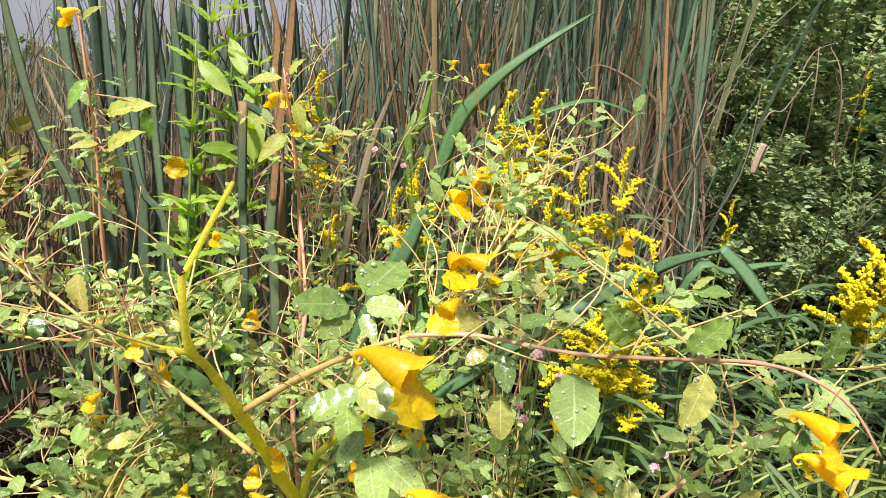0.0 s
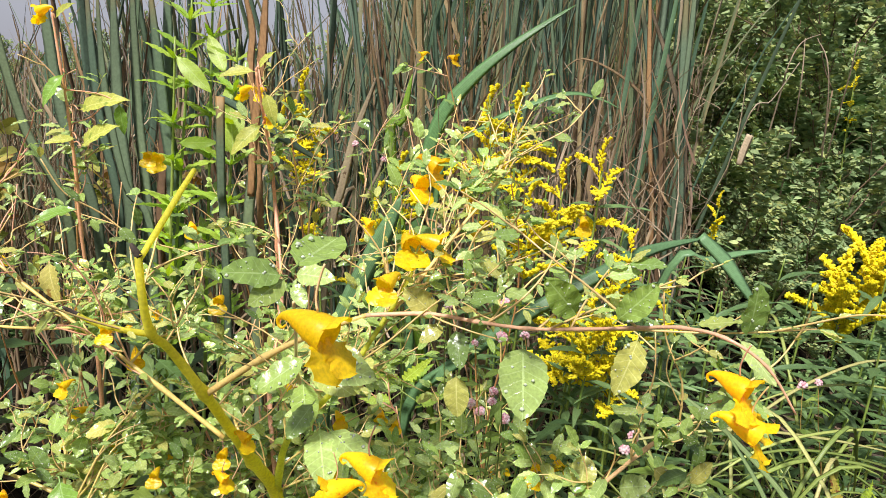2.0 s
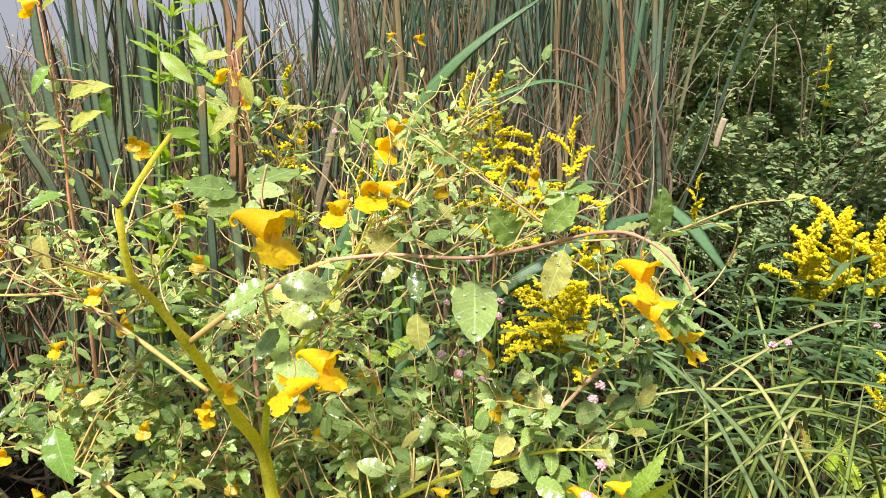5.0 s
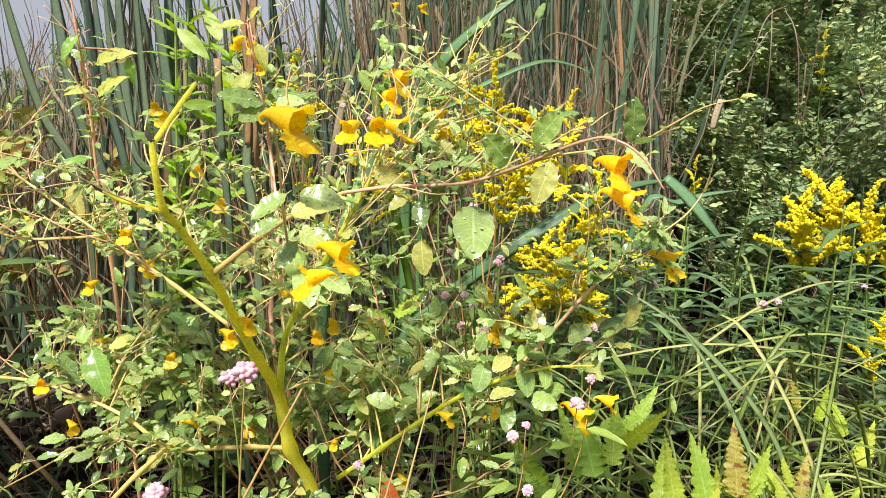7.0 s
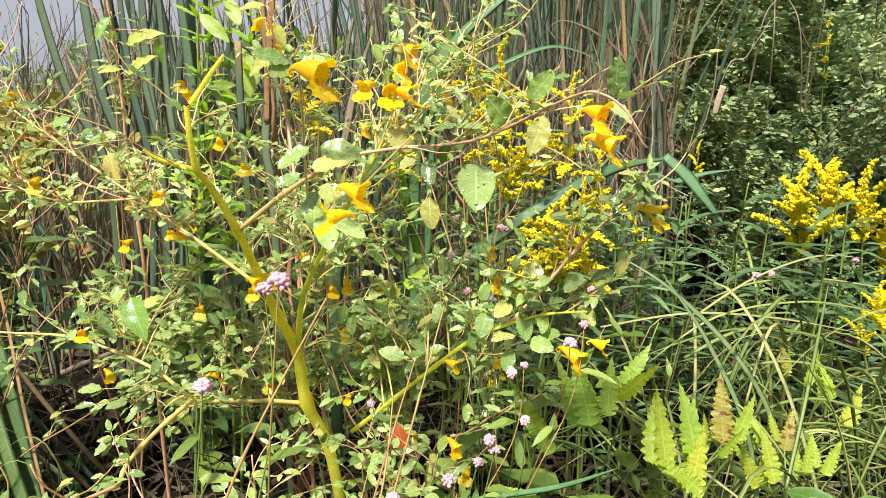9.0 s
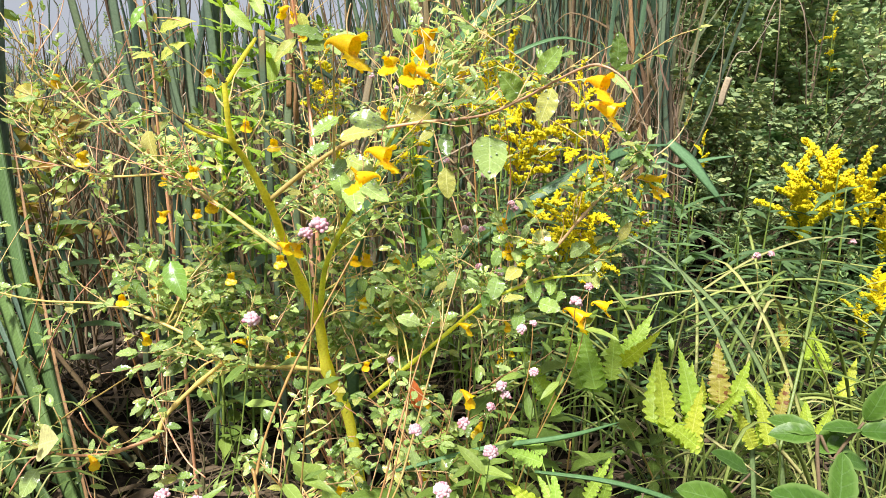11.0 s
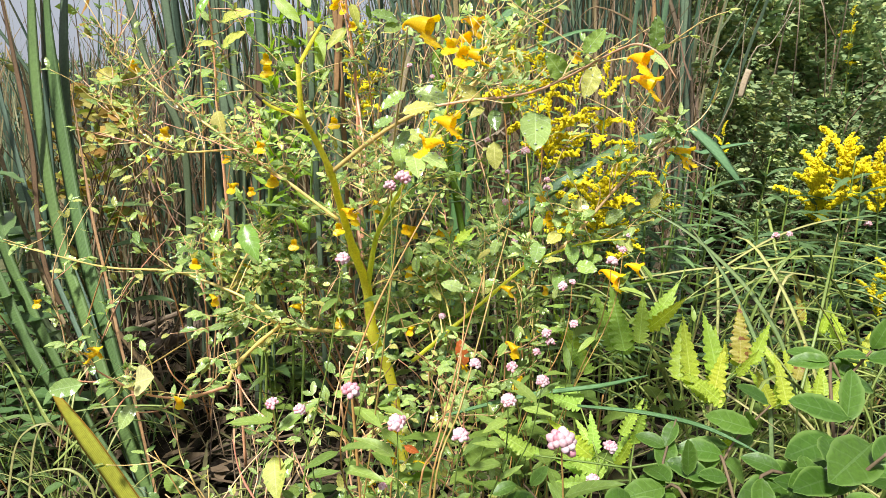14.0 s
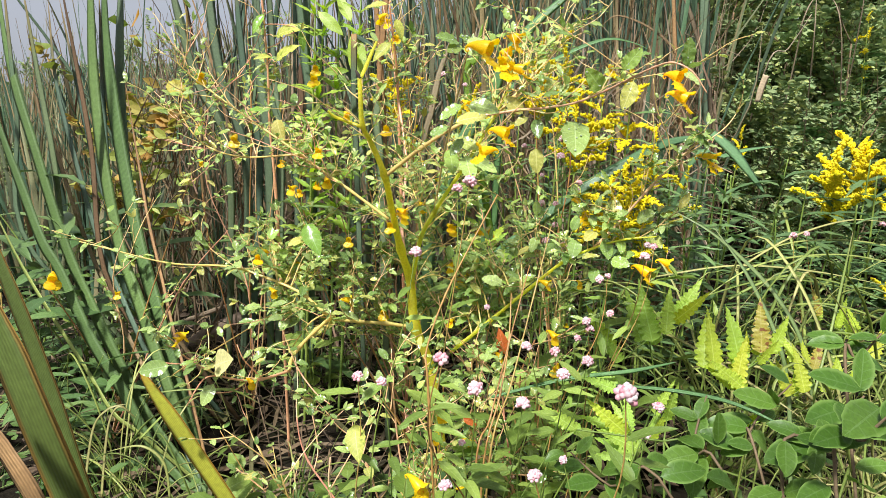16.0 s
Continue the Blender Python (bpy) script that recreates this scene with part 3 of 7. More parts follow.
SHRUBS = [
    shrub(1, 0.75, 0.45, 0.028, 5400, "dense shrub with small dull green leaves and thin grey twigs"),
    shrub(2, 0.85, 0.3, 0.026, 5400, "upright shrub with small grey-green leaves on brown twigs"),
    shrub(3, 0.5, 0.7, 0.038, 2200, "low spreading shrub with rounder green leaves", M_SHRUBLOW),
]
_r = random.Random(21)
_k = 0
BANK_SHRUBS = ((0.98, 1.95, 0.8), (1.3, 1.9, 0.9), (1.65, 1.95, 0.9), (1.15, 2.3, 1.0), (1.5, 2.3, 1.1), (1.9, 2.2, 1.1), (1.2, 2.75, 1.2), (1.6, 2.8, 1.3), (2.1, 2.7, 1.3), (2.5, 2.4, 1.2), (1.5, 3.4, 1.5), (2.1, 3.4, 1.6), (2.7, 3.2, 1.5), (1.0, 2.6, 0.9), (3.2, 3.0, 1.5), (1.85, 1.7, 0.7), (1.05, 3.5, 1.5), (0.6, 3.9, 1.4), (2.4, 4.3, 1.9), (3.3, 4.2, 1.9), (1.5, 4.4, 1.8), (-5.5, 8, 1.3))
LEFT_SHRUBS = ((-4, 8.5, 1.2), (-2.6, 8, 1.4), (-6.8, 7.4, 1.3), (-3.3, 7.2, 1.2), (-1.6, 4.6, 1.0), (-2.6, 4.4, 0.9), (-0.6, 4.4, 1.1), (-1.7, 2.6, 0.55), (-2.2, 2.9, 0.6), (-2.0, 2.1, 0.5), (-1.5, 2.2, 0.5), (-2.8, 3.4, 0.7), (-3.4, 4.0, 0.8), (-1.3, 1.8, 0.45), (-7.5, 10.5, 1.5), (-6.2, 11, 1.7), (-5, 10.6, 1.5), (-3.8, 11, 1.6), (-4.4, 7.6, 1.1), (-5.4, 6.6, 1.0), (-3.9, 6.2, 0.9), (-2.3, 6.4, 0.9))
BACK_SHRUBS = ((-3.2, 5.2, 0.9), (-4.4, 5.4, 1.0), (1.8, 5.2, 2.2), (2.8, 5.4, 2.2), (3.8, 5.2, 2.2), (0.9, 5.0, 1.9), (4.6, 4.6, 2.0), (1.2, 4.2, 1.6), (2.0, 4.0, 1.7), (1.35, 1.62, 0.6), (1.1, 1.7, 0.5), (1.7, 1.5, 0.55), (1.35, 2.05, 1.0), (1.75, 2.5, 1.2), (1.3, 3.0, 1.4), (1.9, 3.0, 1.5), (1.1, 2.05, 0.7), (2.3, 3.0, 1.4), (1.45, 3.9, 1.7), (2.7, 3.8, 1.7), (0.85, 3.0, 1.2), (0.8, 4.3, 1.6))
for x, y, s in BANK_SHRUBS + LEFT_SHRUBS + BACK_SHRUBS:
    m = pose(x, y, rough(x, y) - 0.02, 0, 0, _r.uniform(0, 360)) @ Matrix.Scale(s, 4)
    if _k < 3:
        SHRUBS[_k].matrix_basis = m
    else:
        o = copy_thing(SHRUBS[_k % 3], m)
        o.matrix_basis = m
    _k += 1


for _k, (x, y, s) in enumerate(((-0.82, 1.3, 0.72), (-0.95, 1.42, 0.78))):
    o = shrub(14 + _k, 0.95, 0.3, 0.06, 150, "thin sapling with olive and orange turning leaves", M_AUTUMN)
    o.matrix_basis = pose(x, y, rough(x, y) - 0.02, 0, 0, 70 * _k) @ Matrix.Scale(s, 4)


def reed_tangle():
    """Dry broken leaves caught between the cattail stems."""
    r = random.Random(55)
    vs, fs = [], []
    for k in range(2900):
        y = r.uniform(1.25, 2.5)
        x = r.uniform(-0.62 * y, 0.44 * y) if k < 1900 else r.uniform(0.05, 0.42) * y
        z = rough(x, y) + r.uniform(0.02, 0.95) * (1 - 0.25 * r.random())
        tilt, a, ln, w = r.gauss(0, 0.55 if k < 1900 else 0.8), r.uniform(0, 6.28), r.uniform(0.12, 0.5), r.uniform(0.002, 0.005)
        d = Vector((math.sin(tilt) * math.cos(a), math.sin(tilt) * math.sin(a), math.cos(tilt)))
        s = Vector((math.cos(a + 1.3), math.sin(a + 1.3), 0)) * w
        bend = Vector((r.uniform(-0.06, 0.06), r.uniform(-0.06, 0.06), -0.02))
        c = Vector((x, y, z))
        i = len(vs)
        for q in range(5):
            u = q / 4
            p = c + d * ln * (u - 0.5) + bend * (4 * u * (1 - u))
            t = s * (1 - 0.8 * u)
            vs.extend((p - t, p + t * 0.2 + d.cross(s).normalized() * w * 0.3, p + t))
        for q in range(4):
            j = i + q * 3
            fs.extend(((j, j + 1, j + 4, j + 3), (j + 1, j + 2, j + 5, j + 4)))
    ob = new("reed_tangle", mesh_of("reed_tangle", vs, fs, None, M_TANGLE))
    tagged(ob, "tangle of dry tan broken reed leaves between cattails", "dead reeds", kind="stuff")


reed_tangle()


def reed_stand():
    """The depth of the stand: upright blades past the cattails that can be told apart."""
    r = random.Random(56)
    vs, fs = [], []
    for k in range(3400):
        y = 1.5 + 2.9 * r.random() ** 0.8
        x = r.uniform(-0.95 * y, 0.4 * y)
        if y < 1.75 and r.random() < 0.5:
            continue
        open_side = x / y < -0.1
        h = r.uniform(0.5, 0.8) + 0.07 * y if open_side else r.uniform(1.0, 1.9)
        if open_side and r.random() < 0.06:
            h += 0.35
        a, lean, w = r.uniform(0, 6.28), abs(r.gauss(0, 0.13)), r.uniform(0.003, 0.008)
        d = Vector((math.sin(lean) * math.cos(a), math.sin(lean) * math.sin(a), math.cos(lean)))
        bend = Vector((math.cos(a), math.sin(a), -0.25)) * h * abs(r.gauss(0, 0.07))
        if r.random() < 0.12:
            bend *= 2.5
        f = r.uniform(-0.9, 0.9)
        s = Vector((math.cos(f), math.sin(f), 0))
        c = Vector((x, y, rough(x, y)))
        i = len(vs)
        for q in range(7):
            u = q / 6
            p = c + d * h * u + bend * u ** 3
            t = s * w * (1 - 0.85 * max(0, u - 0.5) * 2)
            vs.extend((p - t, p + Vector((s.y, -s.x, 0)) * w * 0.25, p + t))
        for q in range(6):
            j = i + q * 3
            fs.extend(((j, j + 1, j + 4, j + 3), (j + 1, j + 2, j + 5, j + 4)))
    ob = new("reed_stand", mesh_of("reed_stand", vs, fs, None, M_REED))
    tagged(ob, "deep stand of green and tan reed leaves behind the cattails", "reeds", kind="stuff")


reed_stand()


def dry_stems():
    """Thin dead stems that lean and lie in the dark hollow under the plants."""
    r = random.Random(57)
    vs, fs = [], []
    for k in range(420):
        x, y = r.uniform(-1.05, 0.35), r.uniform(0.62, 1.45)
        tilt, a, ln = r.gauss(0.9, 0.5), r.uniform(0, 6.28), r.uniform(0.08, 0.28)
        d = Vector((math.sin(tilt) * math.cos(a), math.sin(tilt) * math.sin(a), abs(math.cos(tilt))))
        c = Vector((x, y, rough(x, y) + r.uniform(0, 0.05)))
        pts = [c, c + d * ln * 0.5 + Vector((r.uniform(-0.02, 0.02), 0, 0.02)), c + d * ln + Vector((0, 0, -0.05 * ln))]
        v, f, _ = tube_data(smooth_path(pts, 3), (r.uniform(0.0008, 0.002), 0.0006), 4)
        fs.extend(tuple(i + len(vs) for i in q) for q in f)
        vs.extend(v)
    ob = new("dry_stems", mesh_of("dry_stems", vs, fs, None, M_LITTER))
    tagged(ob, "thin dry brown stems leaning in the dark undergrowth", "dead stems", kind="stuff")


dry_stems()


# ---- jewelweed ----
JL = dict(wide=0.27, fold=0.22, droop=0.14, stalk=0.14, a=0.85, b=0.66)
JEWEL_LEAVES, JEWEL_DROPS = [], []
for _k in range(7):
    _d = dict(JL, wide=0.23 + 0.02 * (_k % 4), fold=0.1 + 0.08 * (_k % 3), droop=(0.02, 0.12, 0.22, 0.3)[_k % 4])
    JEWEL_LEAVES.append(leaf_mesh("jewelweed_leaf", M_JEWEL, teeth=1, n=7, seed=_k, wave=0.03, twist=0.25 * (_k % 3 - 1), depth=0.055, **_d))
    JEWEL_DROPS.append(drops_mesh("dew_drops", seed=_k, count=10 + 4 * (_k % 3), **_d))
PALE_LEAF = leaf_mesh("yellow_leaf", M_PALE, wide=0.36, n=7, seed=3, droop=0.1, stalk=0.08)
LIME_LEAF = leaf_mesh("yellow_leaf", M_LIME, wide=0.26, teeth=1, n=7, seed=5, droop=0.2, stalk=0.1)
FRESH_LEAF = leaf_mesh("leaf", M_FRESH, wide=0.24, teeth=1, n=7, seed=12, droop=0.2, stalk=0.1)
OLD_LEAF = leaf_mesh("yellow_leaf", M_OLDLEAF, wide=0.3, teeth=1, n=6, seed=9, droop=0.25, stalk=0.12)


def flower_meshes():
    pouch = smooth_path([(0.06, 0, -0.12), (-0.08, 0, -0.07), (-0.28, 0, 0.0), (-0.5, 0, 0.07), (-0.72, 0, 0.11), (-0.9, 0, 0.06), (-0.95, 0, -0.05), (-0.87, 0, -0.12), (-0.79, 0, -0.06)], 3)
    wide = [0.31, 0.3, 0.26, 0.185, 0.1, 0.045, 0.032, 0.026, 0.016]
    rr = []
    for k in range(len(pouch)):
        i, t = min(k // 3, 7), (k / 3) - min(k // 3, 7)
        rr.append(wide[i] * (1 - t) + wide[i + 1] * t)
    v, f, u = tube_data(pouch, rr, 11, 0.06, random.Random(3))
    f = f[:-2] + f[-1:]
    s = len(v)
    thread = smooth_path([(-0.16, 0, 0.26), (-0.18, 0, 0.5), (-0.1, 0, 0.8), (0.0, 0, 1.05)], 3)
    v2, f2, u2 = tube_data(thread, (0.022, 0.02), 4)
    v, u = v + v2, u + u2
    slots = [0] * len(f) + [1] * len(f2)
    f = f + [tuple(i + s for i in q) for q in f2]
    me = mesh_of("flower", v, f, u, None, mats=(M_PETAL, M_TWIG), slots=slots)
    lower = leaf_mesh("lower_petal", M_PETAL, wide=0.5, n=12, fold=-0.2, droop=-0.12, stalk=0.0, a=1.1, b=0.42, wave=0.09, seed=4, lobes=0.09)
    hood = leaf_mesh("upper_petal", M_PETAL, wide=0.55, n=9, fold=-0.5, droop=0.2, stalk=0.0, a=1.0, b=0.35, wave=0.06, seed=6)
    return me, lower, hood


FLOWER, LOWER, HOOD = flower_meshes()


def jewel_flower(owner, place, turn, size=0.026, tilt=0, seed=0):
    """place: the mouth of the pouch; turn: heading of the open mouth, degrees from x towards y."""
    o = owner.location
    m = pose(place[0] - o.x, place[1] - o.y, place[2] - o.z, 0, tilt, turn) @ Matrix.Scale(size, 4)
    fl = part("flower", FLOWER, None, owner, "orange-yellow spurred pouch flower", m)
    r = random.Random(seed)
    part("lower_petal", LOWER, None, fl, m=pose(-0.08, 0.08, -0.2, 22, 56 + r.uniform(-12, 12), 26) @ Matrix.Scale(0.78, 4))
    part("lower_petal", LOWER, None, fl, m=pose(-0.08, -0.08, -0.2, -22, 56 + r.uniform(-12, 12), -26) @ Matrix.Scale(0.78, 4))
    part("upper_petal", HOOD, None, fl, m=pose(-0.08, 0, 0.1, 0, -38 + r.uniform(-10, 10), 0) @ Matrix.Scale(0.5, 4))
    return fl


REST = {}


def add_rest(owner, key, verts, faces, uvs, material):
    v, f, u, _ = REST.setdefault((owner, key), ([], [], [], material))
    f.extend(tuple(i + len(v) for i in q) for q in faces)
    v.extend(verts)
    u.extend(uvs)


def close_rest(owner):
    """The shoots and leaves past the number that are parts of their own, joined."""
    for (o, key), (v, f, u, material) in list(REST.items()):
        if o == owner:
            tagged(part(key, mesh_of(key, v, f, u, material), None, owner), kind="stuff")
            del REST[(o, key)]


LEAF_RAW = []
for _me in JEWEL_LEAVES:
    _uv = [(0, 0)] * len(_me.vertices)
    for _lp, _d in zip(_me.loops, _me.uv_layers[0].data):
        _uv[_lp.vertex_index] = tuple(_d.uv)
    LEAF_RAW.append(([v.co.copy() for v in _me.vertices], [tuple(q.vertices) for q in _me.polygons], _uv))
DROP_RAW = [([v.co.copy() for v in _me.vertices], [tuple(q.vertices) for q in _me.polygons]) for _me in JEWEL_DROPS]
BUDGET = {}


def spend(owner, name, most):
    BUDGET[(owner, name)] = BUDGET.get((owner, name), 0) + 1
    return BUDGET[(owner, name)] <= most


def put_leaf(owner, base, tip, r, up=(0, -0.45, 1), wet=False, mesh=None, wide=1.0, name="leaf"):
    o = owner.location
    base, tip = Vector(base) - o, Vector(tip) - o
    k = r.randrange(7)
    size = (tip - base).length
    up = Vector(up) + Vector((r.uniform(-0.3, 0.3), r.uniform(-0.3, 0.3), 0))
    m = basis(base, tip - base, up, size, size * wide)
    if not mesh and not spend(owner, "leaf", owner["leaf_parts"]):
        v, f, u = LEAF_RAW[k]
        add_rest(owner, "foliage", [m @ c for c in v], f, u, M_JEWEL_MANY)
        if wet:
            v, f = DROP_RAW[k]
            add_rest(owner, "dew", [m @ c for c in v], f, [(0, 0)] * len(v), M_DROP)
        return None
    ob = part(name, mesh or JEWEL_LEAVES[k], None, owner, m=m)
    if wet and not mesh:
        tagged(part("dew", JEWEL_DROPS[k], None, ob, "clear beads of water"), kind="stuff")
    return ob


def jewel_twig(owner, p, d, length, r, leaf=0.03, wet=0.5, level=1, bloom=0.005, thick=0.0009):
    """A thin leafy side shoot, with a tuft of leaves at its end and now and then a flower."""
    pts = [Vector(p)]
    d = Vector(d).normalized()
    for k in range(3):
        d = (d + Vector((r.uniform(-0.5, 0.5), r.uniform(-0.45, 0.45), r.uniform(-0.2, 0.34)))).normalized()
        pts.append(pts[-1] + d * length / 3)
    if spend(owner, "twig", owner["leaf_parts"] // 3):
        path = stem("twig", pts, (thick, thick * 0.6), M_TWIG, owner, 4, 5)
    else:
        path = smooth_path(pts, 4)
        add_rest(owner, "twig_tangle", *tube_data([q - owner.location for q in path], (thick, thick * 0.6), 4), M_TWIG)
    for k in range(2, len(path) - 1, 4):
        out = Vector((r.uniform(-1, 1), r.uniform(-1, 0.6), r.uniform(-0.5, 0.5))).normalized()
        size = leaf * r.choice((0.45, 0.6, 0.75, 0.9, 1.1))
        put_leaf(owner, path[k], path[k] + out * size, r, wet=r.random() < wet, wide=r.uniform(0.6, 1.0))
        if r.random() < bloom:
            jewel_flower(owner, path[k] + out * 0.02 + Vector((0, 0, -0.022)), r.uniform(-150, 30), 0.015 * r.uniform(0.7, 1.1), r.uniform(-15, 25), r.randrange(99))
        if level and r.random() < 0.5:
            jewel_twig(owner, path[k], out + d, length * r.uniform(0.35, 0.6), r, leaf * 0.85, wet, level - 1, bloom, thick * 0.8)
    for k in range(3):
        out = (d + Vector((r.uniform(-1, 1), r.uniform(-1, 0.7), r.uniform(-0.6, 0.5)))).normalized()
        put_leaf(owner, path[-1], path[-1] + out * leaf * r.uniform(0.35, 0.9), r, wet=r.random() < wet, wide=r.uniform(0.55, 1.0))
    return path


def leafy(owner, path, count, r, leaf=0.03, length=0.09, wet=0.5, lo=0.15, hi=1.0, bloom=0.005, level=1, behind=False):
    for k in range(count):
        i = int((lo + (hi - lo) * (k + r.random()) / count) * (len(path) - 1))
        d = (path[min(i + 1, len(path) - 1)] - path[max(i - 1, 0)]).normalized()
        out = (d * 0.6 + Vector((r.uniform(-1, 1), r.uniform(-0.15, 1.3) if behind else r.uniform(-0.9, 0.9), r.uniform(-0.25, 0.7)))).normalized()
        jewel_twig(owner, path[i], out, length * r.uniform(0.5, 1.2), r, leaf, wet, level, bloom)


ENDS = ((-0.198, 0.620, 0.581), (-0.239, 0.620, 0.507), (-0.155, 0.600, 0.533), (-0.065, 0.620, 0.494), (-0.091, 0.600, 0.577), (-0.006, 0.600, 0.539), (-0.204, 0.640, 0.419), (-0.127, 0.620, 0.451), (-0.025, 0.620, 0.420), (-0.271, 0.620, 0.580), (0.034, 0.580, 0.589), (-0.327, 0.640, 0.493), (0.019, 0.580, 0.473), (0.080, 0.600, 0.517))
LOW_ENDS = ((-0.339, 0.660, 0.451), (-0.282, 0.680, 0.399), (-0.217, 0.660, 0.458), (-0.172, 0.700, 0.376), (-0.107, 0.660, 0.437), (-0.054, 0.680, 0.365), (0.004, 0.640, 0.417), (0.050, 0.640, 0.362), (-0.198, 0.720, 0.297), (-0.311, 0.700, 0.332))
FRONT_ENDS = ((-0.307, 0.570, 0.445), (-0.282, 0.570, 0.372), (-0.252, 0.600, 0.470), (-0.224, 0.580, 0.345), (-0.277, 0.550, 0.315), (-0.186, 0.600, 0.422), (-0.016, 0.600, 0.472), (0.016, 0.580, 0.423), (0.039, 0.550, 0.466), (-0.009, 0.600, 0.367), (0.097, 0.500, 0.502), (0.133, 0.500, 0.446), (0.077, 0.520, 0.438))


def main_jewelweed():
    r = random.Random(100)
    ob = thing("jewelweed", (-0.03, 0.66, 0.0), "tall wet jewelweed with thick yellow-green stem and orange flowers", "jewelweed plant")
    ob["leaf_parts"] = 300
    trunk = stem("main_stem", [(-0.03, 0.66, 0.0), (-0.060, 0.645, 0.246), (-0.086, 0.620, 0.340), (-0.091, 0.600, 0.420), (-0.100, 0.550, 0.486), (-0.104, 0.500, 0.547), (-0.107, 0.450, 0.605), (-0.121, 0.425, 0.650), (-0.127, 0.410, 0.668), (-0.127, 0.400, 0.699), (-0.128, 0.400, 0.726)],
                 (0.0085, 0.0078, 0.0075, 0.007, 0.0055, 0.0045, 0.004, 0.0032, 0.003, 0.0027, 0.0024), M_STEM, ob, 5, 12, "thick succulent yellow-green stem", nodes=10)
    stem("branch", [(-0.128, 0.400, 0.721), (-0.125, 0.420, 0.736), (-0.123, 0.450, 0.755), (-0.121, 0.480, 0.773)], (0.002, 0.0023, 0.0022, 0.0018), M_STEM, ob, 4, 10)
    stem("broken_branch", [(-0.127, 0.410, 0.667), (-0.142, 0.400, 0.673), (-0.157, 0.395, 0.679), (-0.165, 0.390, 0.686)], (0.0022, 0.002, 0.0018, 0.0014), M_STEM, ob, 4, 10, "broken side branch with a dark end")
    stem("broken_end", [(-0.164, 0.391, 0.685), (-0.168, 0.389, 0.688), (-0.171, 0.386, 0.692)], (0.0016, 0.0017, 0.0009), M_ROT, ob, 3, 8, "dark dried end of the branch")
    stem("broken_end", [(-0.1275, 0.400, 0.724), (-0.130, 0.399, 0.729), (-0.132, 0.399, 0.733)], (0.0026, 0.0022, 0.0009), M_ROT, ob, 3, 8, "dark dried scar on the stem")
    # second stem and the long branches
    right = stem("branch", [(-0.090, 0.600, 0.420), (-0.070, 0.550, 0.502), (-0.047, 0.510, 0.548), (-0.020, 0.470, 0.592), (-0.003, 0.450, 0.619), (0.012, 0.440, 0.644), (0.033, 0.440, 0.681), (0.049, 0.440, 0.713)], (0.0042, 0.0034, 0.0028, 0.0024, 0.0022, 0.002, 0.0017, 0.0012), M_STEM, ob, 5, 10, nodes=10)
    stem("branch", [(-0.106, 0.450, 0.604), (-0.057, 0.440, 0.642), (-0.015, 0.430, 0.668), (0.018, 0.430, 0.682)], (0.0028, 0.0024, 0.002, 0.0017), M_GOLDTWIG, ob, 5, 9, nodes=5)
    long = stem("branch", [(0.018, 0.430, 0.682), (0.061, 0.420, 0.689), (0.095, 0.400, 0.692), (0.125, 0.375, 0.698), (0.151, 0.345, 0.710), (0.173, 0.315, 0.723), (0.188, 0.295, 0.731), (0.200, 0.275, 0.734), (0.216, 0.265, 0.725), (0.230, 0.260, 0.705)],
                (0.0017, 0.0015, 0.0013, 0.0012, 0.0011, 0.001, 0.001, 0.0009, 0.0007, 0.0005), M_PINKTWIG, ob, 5, 8, "pinkish wet branch", nodes=5)
    left = stem("branch", [(-0.110, 0.500, 0.539), (-0.167, 0.510, 0.578), (-0.212, 0.520, 0.606), (-0.239, 0.520, 0.626), (-0.290, 0.530, 0.658), (-0.336, 0.540, 0.687), (-0.377, 0.550, 0.714), (-0.405, 0.550, 0.735), (-0.423, 0.550, 0.753)], (0.0022, 0.0019, 0.0017, 0.0016, 0.0014, 0.0012, 0.001, 0.0009, 0.0007), M_GOLDTWIG, ob, 5, 8, nodes=5)
    left2 = stem("branch", [(-0.239, 0.520, 0.626), (-0.271, 0.520, 0.623), (-0.326, 0.530, 0.620), (-0.374, 0.540, 0.630), (-0.401, 0.540, 0.651), (-0.425, 0.540, 0.693)], (0.0016, 0.0014, 0.0012, 0.0011, 0.0009, 0.0007), M_GOLDTWIG, ob, 5, 7, nodes=5)
    low = stem("branch", [(-0.089, 0.620, 0.339), (-0.129, 0.600, 0.351), (-0.172, 0.580, 0.360), (-0.211, 0.560, 0.372), (-0.254, 0.560, 0.408), (-0.308, 0.570, 0.428), (-0.377, 0.580, 0.444), (-0.485, 0.600, 0.442), (-0.598, 0.620, 0.459), (-0.647, 0.620, 0.470)], (0.0034, 0.003, 0.0027, 0.0026, 0.0022, 0.0019, 0.0016, 0.0013, 0.0011, 0.0009), M_GOLDTWIG, ob, 5, 8, nodes=5)
    stem("branch", [(-0.211, 0.560, 0.372), (-0.228, 0.505, 0.362), (-0.238, 0.450, 0.351), (-0.235, 0.420, 0.341)], (0.0028, 0.0026, 0.0024, 0.0022), M_GOLDTWIG, ob, 5, 8, nodes=4)
    low2 = stem("branch", [(-0.235, 0.420, 0.341), (-0.257, 0.380, 0.346), (-0.271, 0.360, 0.352), (-0.291, 0.330, 0.371), (-0.313, 0.310, 0.396), (-0.336, 0.290, 0.427)], (0.0022, 0.0018, 0.0015, 0.0012, 0.001, 0.0007), M_REDTWIG, ob, 5, 8, "reddish low branch", nodes=5)
